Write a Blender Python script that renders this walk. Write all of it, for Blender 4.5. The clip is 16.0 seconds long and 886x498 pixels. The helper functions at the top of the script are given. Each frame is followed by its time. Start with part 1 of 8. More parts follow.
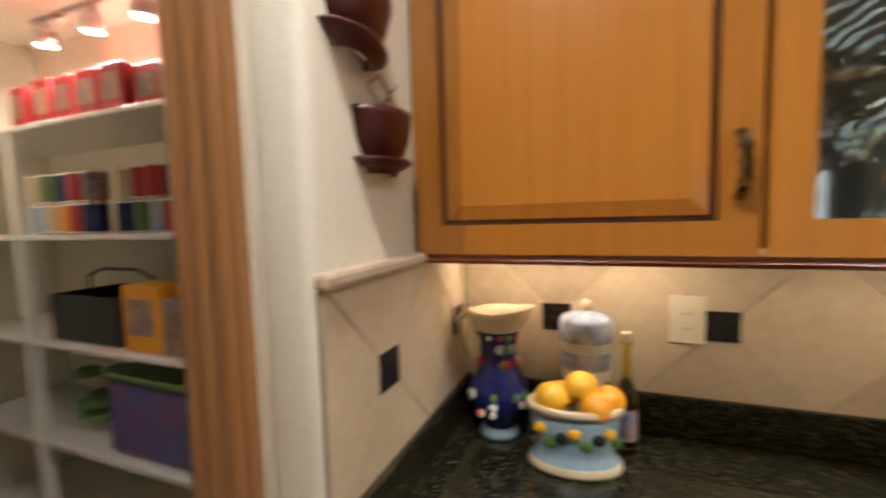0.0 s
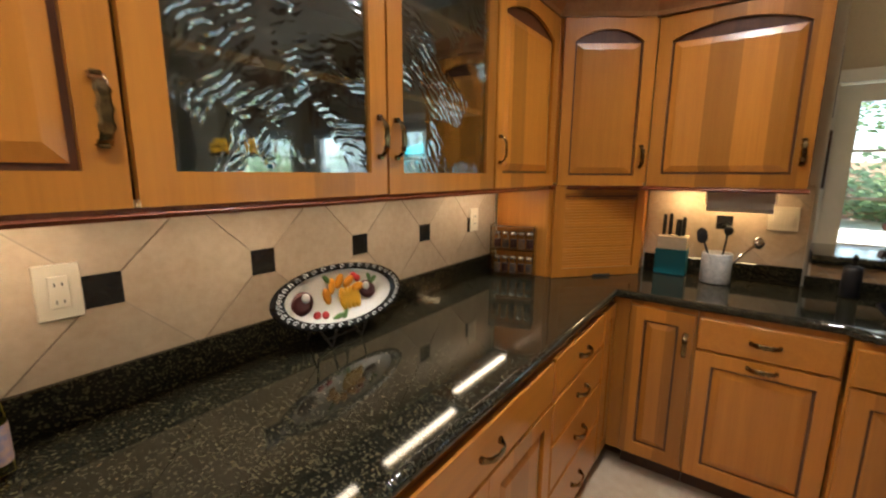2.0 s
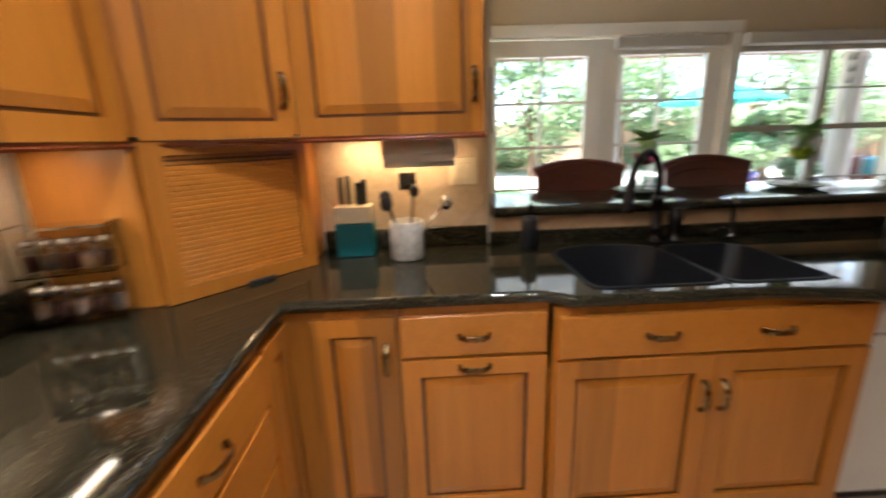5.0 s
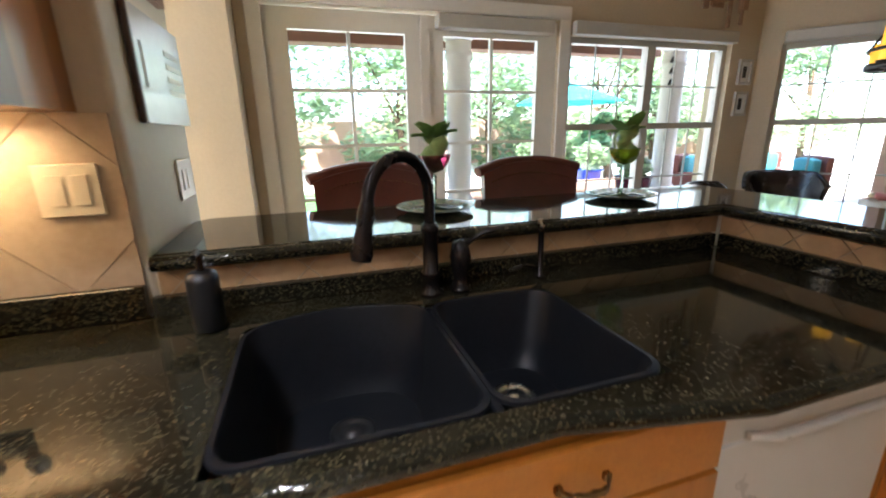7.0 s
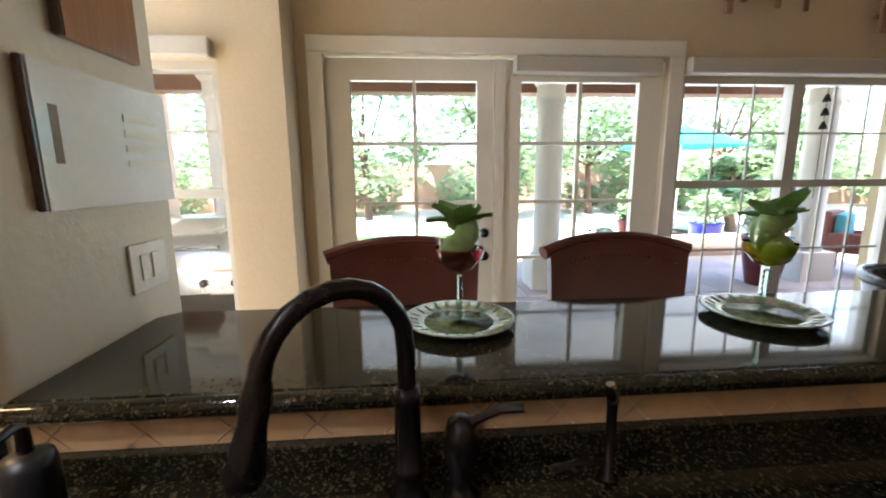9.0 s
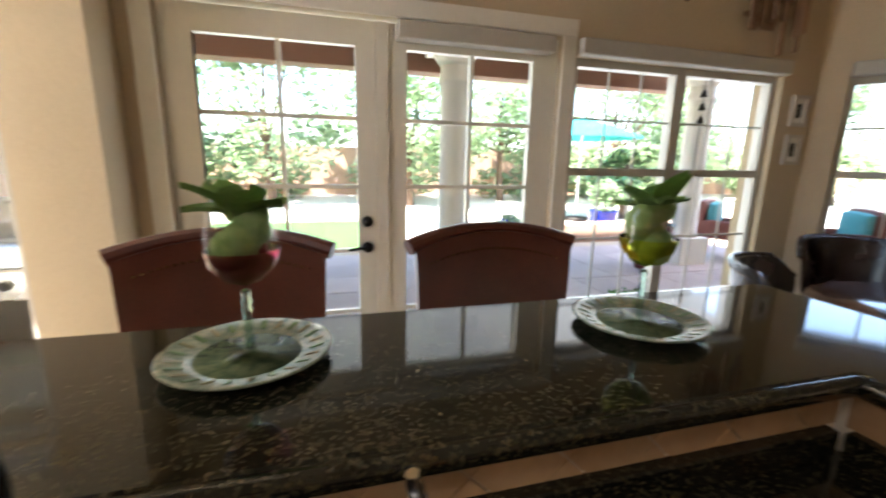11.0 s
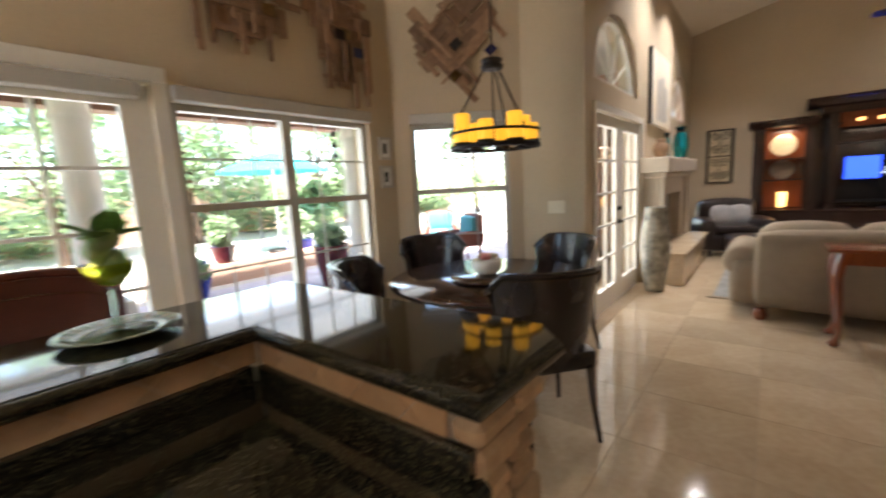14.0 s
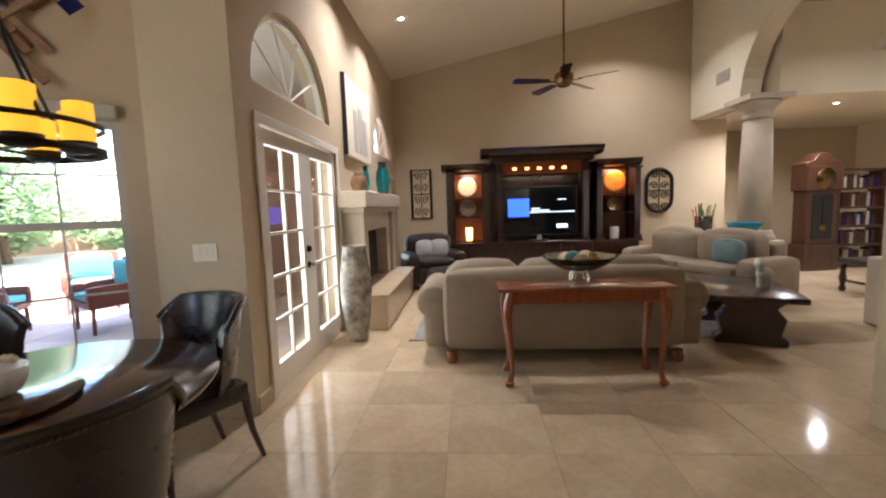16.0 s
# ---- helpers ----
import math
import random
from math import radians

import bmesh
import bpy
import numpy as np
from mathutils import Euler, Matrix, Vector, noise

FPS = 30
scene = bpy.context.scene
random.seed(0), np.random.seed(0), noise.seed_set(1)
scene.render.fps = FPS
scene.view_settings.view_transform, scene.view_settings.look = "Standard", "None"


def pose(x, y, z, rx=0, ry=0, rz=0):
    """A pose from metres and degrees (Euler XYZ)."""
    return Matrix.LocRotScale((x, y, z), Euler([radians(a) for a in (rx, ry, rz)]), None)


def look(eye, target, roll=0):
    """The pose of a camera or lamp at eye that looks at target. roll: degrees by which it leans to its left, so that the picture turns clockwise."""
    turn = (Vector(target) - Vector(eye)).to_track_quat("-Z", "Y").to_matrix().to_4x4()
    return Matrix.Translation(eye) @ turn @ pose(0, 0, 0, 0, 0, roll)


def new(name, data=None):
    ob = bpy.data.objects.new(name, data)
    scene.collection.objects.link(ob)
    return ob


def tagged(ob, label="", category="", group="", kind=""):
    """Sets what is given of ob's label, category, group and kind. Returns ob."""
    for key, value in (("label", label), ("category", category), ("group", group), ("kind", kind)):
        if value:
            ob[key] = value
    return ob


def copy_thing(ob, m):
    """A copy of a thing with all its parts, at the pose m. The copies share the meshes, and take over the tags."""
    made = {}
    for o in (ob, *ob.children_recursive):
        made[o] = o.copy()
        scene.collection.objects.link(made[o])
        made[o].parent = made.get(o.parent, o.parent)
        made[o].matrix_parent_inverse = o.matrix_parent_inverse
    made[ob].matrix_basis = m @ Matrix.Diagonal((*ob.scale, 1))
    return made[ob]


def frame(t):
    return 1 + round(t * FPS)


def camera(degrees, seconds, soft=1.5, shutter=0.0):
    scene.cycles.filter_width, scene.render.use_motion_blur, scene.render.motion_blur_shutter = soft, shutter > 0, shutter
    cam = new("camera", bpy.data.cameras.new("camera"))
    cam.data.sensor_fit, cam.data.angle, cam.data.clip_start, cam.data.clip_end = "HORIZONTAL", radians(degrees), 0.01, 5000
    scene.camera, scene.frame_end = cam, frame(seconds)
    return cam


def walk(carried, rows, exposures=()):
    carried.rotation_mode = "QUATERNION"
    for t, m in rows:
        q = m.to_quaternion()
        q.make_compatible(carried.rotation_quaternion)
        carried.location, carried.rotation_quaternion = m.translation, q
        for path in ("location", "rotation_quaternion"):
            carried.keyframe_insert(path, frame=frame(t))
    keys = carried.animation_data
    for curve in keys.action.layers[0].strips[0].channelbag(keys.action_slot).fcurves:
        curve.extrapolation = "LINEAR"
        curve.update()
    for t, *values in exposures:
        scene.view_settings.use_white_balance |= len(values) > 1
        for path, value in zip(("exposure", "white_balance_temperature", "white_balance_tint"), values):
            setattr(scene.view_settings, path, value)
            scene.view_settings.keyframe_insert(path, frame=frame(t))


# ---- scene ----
PATH = [
    (0, (0.084, -0.014, 1.468), (-0.647, 1.841, 1.307), -1.6),
    (0.4, (0.109, 0.018, 1.471), (-0.012, 2.011, 1.342), -1.5),
    (1, (-0.008, 0.045, 1.53), (0.735, 1.885, 1.272), 0.0),
    (1.5, (0.025, 0.017, 1.477), (1.37, 1.47, 1.196), -0.0),
    (2, (0.061, -0.01, 1.446), (1.653, 1.147, 1.087), 0.3),
    (2.5, (0.064, 0.022, 1.429), (1.674, 1.124, 0.989), -0.5),
    (3, (0.137, 0.031, 1.409), (1.776, 1.064, 0.914), -2.8),
    (3.5, (0.308, -0.039, 1.407), (2.046, 0.826, 0.927), -3.7),
    (4, (0.491, -0.046, 1.382), (2.25, 0.754, 0.868), -4.4),
    (4.5, (0.697, 0.004, 1.366), (2.564, 0.485, 0.836), -3.0),
    (5, (0.898, 0.0, 1.368), (2.83, -0.07, 0.857), -1.9),
    (5.2, (0.943, -0.038, 1.378), (2.854, -0.332, 0.868), -1.7),
    (7.3, (1.633, -0.704, 1.341), (3.469, -1.286, 0.803), -1.1),
    (7.5, (1.683, -0.726, 1.347), (3.544, -1.259, 0.844), -1.6),
    (7.8, (1.735, -0.853, 1.417), (3.671, -1.164, 1.022), -1.6),
    (8, (1.775, -0.91, 1.453), (3.739, -1.136, 1.151), -1.1),
    (10.3, (2.187, -1.022, 1.425), (4.139, -1.107, 0.994), -0.2),
    (10.5, (2.211, -1.068, 1.425), (4.156, -1.236, 0.988), 0.1),
    (11, (2.217, -1.218, 1.417), (4.101, -1.747, 1.002), 1.2),
    (11.5, (2.143, -1.254, 1.424), (3.942, -2.055, 1.075), 1.3),
    (12, (1.994, -1.181, 1.432), (3.704, -2.165, 1.106), 0.2),
    (12.5, (1.846, -1.177, 1.42), (3.386, -2.407, 1.078), -0.8),
    (13, (1.716, -1.279, 1.412), (3.125, -2.659, 1.077), -2.8),
    (13.5, (1.638, -1.404, 1.411), (3.039, -2.796, 1.094), -4.7),
    (14, (1.583, -1.56, 1.415), (2.81, -3.113, 1.122), -3.2),
    (14.5, (1.587, -1.782, 1.418), (2.26, -3.648, 1.164), -2.2),
    (14.9, (1.58, -1.991, 1.421), (1.825, -3.965, 1.218), -2.4),
    (15, (1.566, -2.035, 1.421), (1.739, -4.016, 1.209), -2.5),
    (15.5, (1.477, -2.368, 1.398), (1.558, -4.351, 1.155), -1.4),
    (16, (1.421, -2.722, 1.412), (1.549, -4.708, 1.216), -1.9),
]
EXPOSURES = [(0, 2.27, 5950, 4), (2.0, 2.27, 5950, 6), (4.0, 2.55, 5850, 7), (5.2, 2.75, 5800, 8), (7.3, 2.95, 5550, 8), (8.2, 2.95, 5600, 8), (10.3, 2.85, 5950, 9), (13.5, 2.92, 6150, 10), (16, 3.1, 5900, 10)]
cam = camera(93.5, 16.0, 2.0, 0.5)
walk(cam, [(t, look(eye, target, roll)) for t, eye, target, roll in PATH], EXPOSURES)

# ---- world, sun, large lights ----
world = bpy.data.worlds.new("sky")
scene.world = world
world.use_nodes = True
wn = world.node_tree.nodes
sky = wn.new("ShaderNodeTexSky")
sky.sky_type, sky.sun_disc = "NISHITA", False
sky.sun_elevation, sky.sun_rotation = radians(58), radians(200)
world.node_tree.links.new(sky.outputs[0], wn["Background"].inputs[0])
wn["Background"].inputs[1].default_value = 0.15


def lamp(name, kind, m, energy, color, size=0.1, size_y=None, angle=None, spread=None):
    d = bpy.data.lights.new(name, kind)
    d.energy, d.color = energy, color
    if kind == "AREA":
        d.size = size
        if size_y:
            d.shape, d.size_y = "RECTANGLE", size_y
        else:
            d.shape = "DISK"
        if spread:
            d.spread = radians(spread)
    elif kind == "SUN":
        d.angle = radians(angle)
    else:
        d.shadow_soft_size = size
    ob = new(name, d)
    ob.matrix_world = m
    return ob


lamp("sun", "SUN", look((0, 0, 10), (0.30, -0.45, 9.1)), 5.0, (1.0, 0.95, 0.86), angle=0.5)
DAY = (0.93, 0.97, 1.0)
lamp("daylight_doors", "AREA", pose(4.78, -1.5, 1.25, 0, 90, 0), 2.2, DAY, 2.0, 1.9)
lamp("daylight_window", "AREA", pose(4.70, -3.5, 1.25, 0, 90, 0), 2.5, DAY, 1.5, 1.6)
lamp("daylight_terrace", "AREA", pose(3.12, -6.55, 1.2, 0, 90, 0), 4.0, (1.0, 0.93, 0.84), 1.9, 1.6)
WARM = (1.0, 0.79, 0.57)
LAMPW = (1.0, 0.92, 0.88)


# ---- materials ----
def mat(name, a, b=None, rough=0.5, metal=0.0, scale=6.0, stretch=(1, 1, 1), bump=0.0, fine=60.0, coat=0.0, rough_var=0.08, spec=0.5, island=0.0, placed=False, detail=5):
    """A principled material whose colour wanders between a and b at two scales, with fine relief."""
    m = bpy.data.materials.new(name)
    m.use_nodes = True
    n, l = m.node_tree.nodes, m.node_tree.links
    p = n["Principled BSDF"]
    b = b or tuple(c * 0.85 for c in a)
    tc = n.new("ShaderNodeTexCoord")
    mp = n.new("ShaderNodeMapping")
    mp.inputs["Scale"].default_value = stretch
    if placed:
        l.new(n.new("ShaderNodeNewGeometry").outputs["Position"], mp.inputs["Vector"])
    else:
        l.new(tc.outputs["Object"], mp.inputs["Vector"])
    n1 = n.new("ShaderNodeTexNoise")
    n1.inputs["Scale"].default_value, n1.inputs["Detail"].default_value, n1.inputs["Roughness"].default_value = scale, detail, 0.6
    l.new(mp.outputs[0], n1.inputs["Vector"])
    n2 = n.new("ShaderNodeTexNoise")
    n2.inputs["Scale"].default_value, n2.inputs["Detail"].default_value = fine, 3
    l.new(mp.outputs[0], n2.inputs["Vector"])
    mx = n.new("ShaderNodeMix")
    mx.data_type = "FLOAT"
    mx.inputs[0].default_value = 0.35
    l.new(n1.outputs["Fac"], mx.inputs[2])
    l.new(n2.outputs["Fac"], mx.inputs[3])
    ramp = n.new("ShaderNodeValToRGB")
    ramp.color_ramp.elements[0].position, ramp.color_ramp.elements[1].position = 0.33, 0.67
    ramp.color_ramp.elements[0].color, ramp.color_ramp.elements[1].color = (*b, 1), (*a, 1)
    l.new(mx.outputs[0], ramp.inputs["Fac"])
    out = ramp.outputs["Color"]
    if island:
        oi = n.new("ShaderNodeObjectInfo")
        mr = n.new("ShaderNodeMapRange")
        mr.inputs[3].default_value, mr.inputs[4].default_value = 1 - island, 1 + island
        l.new(oi.outputs["Random"], mr.inputs[0])
        hv = n.new("ShaderNodeHueSaturation")
        l.new(mr.outputs[0], hv.inputs["Value"])
        l.new(out, hv.inputs["Color"])
        out = hv.outputs[0]
    l.new(out, p.inputs["Base Color"])
    rr = n.new("ShaderNodeMapRange")
    rr.inputs[3].default_value, rr.inputs[4].default_value = max(0.02, rough - rough_var), min(1, rough + rough_var)
    l.new(n1.outputs["Fac"], rr.inputs[0])
    l.new(rr.outputs[0], p.inputs["Roughness"])
    p.inputs["Metallic"].default_value = metal
    p.inputs["Specular IOR Level"].default_value = spec
    p.inputs["Coat Weight"].default_value = coat
    p.inputs["Coat Roughness"].default_value = 0.12
    if bump:
        bp = n.new("ShaderNodeBump")
        bp.inputs["Strength"].default_value, bp.inputs["Distance"].default_value = bump, 0.004
        l.new(n2.outputs["Fac"], bp.inputs["Height"])
        l.new(bp.outputs[0], p.inputs["Normal"])
    return m


def glow(name, color, strength):
    m = bpy.data.materials.new(name)
    m.use_nodes = True
    p = m.node_tree.nodes["Principled BSDF"]
    p.inputs["Base Color"].default_value = (*color, 1)
    p.inputs["Emission Color"].default_value = (*color, 1)
    p.inputs["Emission Strength"].default_value = strength
    p.inputs["Roughness"].default_value = 0.6
    return m


def glass_pane(name):
    m = bpy.data.materials.new(name)
    m.use_nodes = True
    n, l = m.node_tree.nodes, m.node_tree.links
    n.remove(n["Principled BSDF"])
    tr, gl, fr, mx = (n.new("ShaderNode" + k) for k in ("BsdfTransparent", "BsdfGlossy", "Fresnel", "MixShader"))
    gl.inputs["Roughness"].default_value = 0.02
    l.new(fr.outputs[0], mx.inputs[0])
    l.new(tr.outputs[0], mx.inputs[1])
    l.new(gl.outputs[0], mx.inputs[2])
    l.new(mx.outputs[0], n["Material Output"].inputs["Surface"])
    return m


def thin_glass(name, gloss=0.10):
    m = glass_pane(name)
    n, l = m.node_tree.nodes, m.node_tree.links
    n.remove(n["Fresnel"])
    n["Mix Shader"].inputs[0].default_value = gloss
    return m


def clear_glass(name, color, rough=0.02, wavy=False):
    m = bpy.data.materials.new(name)
    m.use_nodes = True
    n, l = m.node_tree.nodes, m.node_tree.links
    p = n["Principled BSDF"]
    p.inputs["Base Color"].default_value = (*color, 1)
    p.inputs["Transmission Weight"].default_value = 1.0
    p.inputs["Roughness"].default_value = rough
    p.inputs["IOR"].default_value = 1.45
    if wavy:
        n.remove(p)
        tr, p, mx = (n.new("ShaderNode" + k) for k in ("BsdfTransparent", "BsdfGlossy", "MixShader"))
        tr.inputs["Color"].default_value = (0.50, 0.56, 0.60, 1)
        p.inputs["Color"].default_value = (0.85, 0.95, 1.0, 1)
        p.inputs["Roughness"].default_value = 0.04
        mx.inputs[0].default_value = 0.31
        l.new(tr.outputs[0], mx.inputs[1])
        l.new(p.outputs[0], mx.inputs[2])
        l.new(mx.outputs[0], n["Material Output"].inputs["Surface"])
        tc, nz, wv, bp = (n.new("ShaderNode" + k) for k in ("TexCoord", "TexNoise", "TexWave", "Bump"))
        mp = n.new("ShaderNodeMapping")
        mp.inputs["Location"].default_value = (0.12, 0, 0.10)
        l.new(tc.outputs["Object"], mp.inputs[0])
        nz.inputs["Scale"].default_value, nz.inputs["Detail"].default_value, nz.inputs["Distortion"].default_value = 5.5, 2, 1.2
        l.new(mp.outputs[0], nz.inputs["Vector"])
        wv.wave_type, wv.rings_direction = "RINGS", "SPHERICAL"
        wv.inputs["Scale"].default_value, wv.inputs["Distortion"].default_value, wv.inputs["Detail"].default_value, wv.inputs["Detail Scale"].default_value = 17, 11, 3, 0.7
        l.new(mp.outputs[0], wv.inputs["Vector"])
        ad, mk = n.new("ShaderNodeMath"), n.new("ShaderNodeMapRange")
        ad.operation = "MULTIPLY"
        mk.inputs[1].default_value, mk.inputs[2].default_value = 0.47, 0.72
        l.new(nz.outputs["Fac"], mk.inputs[0])
        l.new(mk.outputs[0], ad.inputs[0])
        l.new(wv.outputs["Fac"], ad.inputs[1])
        l.new(ad.outputs[0], bp.inputs["Height"])
        bp.inputs["Strength"].default_value, bp.inputs["Distance"].default_value = 0.40, 0.006
        l.new(bp.outputs[0], p.inputs["Normal"])
    return m


def granite(name):
    m = mat(name, (0.018, 0.016, 0.009), (0.004, 0.005, 0.004), rough=0.06, rough_var=0.03, scale=28, spec=0.45)
    n, l = m.node_tree.nodes, m.node_tree.links
    p = n["Principled BSDF"]
    base = p.inputs["Base Color"].links[0].from_socket
    tc = n.new("ShaderNodeTexCoord")
    v = n.new("ShaderNodeTexVoronoi")
    v.inputs["Scale"].default_value = 240
    l.new(tc.outputs["Object"], v.inputs["Vector"])
    hs = n.new("ShaderNodeSeparateColor")
    l.new(v.outputs["Color"], hs.inputs[0])
    r = n.new("ShaderNodeValToRGB")
    r.color_ramp.elements[0].position, r.color_ramp.elements[1].position = 0.70, 1.0
    r.color_ramp.elements[0].color, r.color_ramp.elements[1].color = (0, 0, 0, 1), (0.062, 0.051, 0.026, 1)
    l.new(hs.outputs[0], r.inputs["Fac"])
    nz = n.new("ShaderNodeTexNoise")
    nz.inputs["Scale"].default_value, nz.inputs["Detail"].default_value = 38, 5
    l.new(tc.outputs["Object"], nz.inputs["Vector"])
    r2 = n.new("ShaderNodeValToRGB")
    r2.color_ramp.elements[0].position, r2.color_ramp.elements[1].position = 0.24, 0.50
    l.new(nz.outputs["Fac"], r2.inputs["Fac"])
    mu = n.new("ShaderNodeMix")
    mu.data_type, mu.blend_type = "RGBA", "MULTIPLY"
    mu.inputs[0].default_value = 1
    l.new(r.outputs[0], mu.inputs[6])
    l.new(r2.outputs[0], mu.inputs[7])
    ad = n.new("ShaderNodeMix")
    ad.data_type, ad.blend_type = "RGBA", "ADD"
    ad.inputs[0].default_value = 1
    l.new(base, ad.inputs[6])
    l.new(mu.outputs[2], ad.inputs[7])
    l.new(ad.outputs[2], p.inputs["Base Color"])
    return m


def leafy(name, a, b):
    """Thin leaves: part of the light goes through."""
    m = mat(name, a, b, 0.6, scale=3, fine=12)
    n, l = m.node_tree.nodes, m.node_tree.links
    p = n["Principled BSDF"]
    tr, mx = n.new("ShaderNodeBsdfTranslucent"), n.new("ShaderNodeMixShader")
    l.new(p.inputs["Base Color"].links[0].from_socket, tr.inputs["Color"])
    mx.inputs[0].default_value = 0.45
    l.new(p.outputs[0], mx.inputs[1])
    l.new(tr.outputs[0], mx.inputs[2])
    l.new(mx.outputs[0], n["Material Output"].inputs["Surface"])
    return m


def wood(name, a, b, rough=0.32, coat=0.25, along="z", scale=2.2, staves=0):
    s = {"x": (0.6, 14, 14), "y": (14, 0.6, 14), "z": (14, 14, 0.6)}[along]
    m = mat(name, a, b, rough=rough, scale=scale, stretch=s, fine=9, coat=coat, bump=0.06, island=0.10, placed=bool(staves))
    if not staves:
        return m
    # glued staves about ten centimetres wide, each of its own tone
    n, l = m.node_tree.nodes, m.node_tree.links
    p = n["Principled BSDF"]
    geo, sp = n.new("ShaderNodeNewGeometry"), n.new("ShaderNodeSeparateXYZ")
    l.new(geo.outputs["Position"], sp.inputs[0])
    ad, mu, fl = (n.new("ShaderNodeMath") for _ in range(3))
    ad.operation, mu.operation, fl.operation = "ADD", "MULTIPLY", "FLOOR"
    l.new(sp.outputs[0], ad.inputs[0])
    l.new(sp.outputs[1], ad.inputs[1])
    l.new(ad.outputs[0], mu.inputs[0])
    mu.inputs[1].default_value = staves
    l.new(mu.outputs[0], fl.inputs[0])
    wn_ = n.new("ShaderNodeTexWhiteNoise")
    wn_.noise_dimensions = "1D"
    l.new(fl.outputs[0], wn_.inputs["W"])
    mr = n.new("ShaderNodeMapRange")
    mr.inputs[2].default_value = 0.35
    mr.inputs[3].default_value, mr.inputs[4].default_value = 0.66, 1.02
    l.new(wn_.outputs["Value"], mr.inputs[0])
    hv = n.new("ShaderNodeHueSaturation")
    l.new(mr.outputs[0], hv.inputs["Value"])
    l.new(p.inputs["Base Color"].links[0].from_socket, hv.inputs["Color"])
    l.new(hv.outputs[0], p.inputs["Base Color"])
    return m


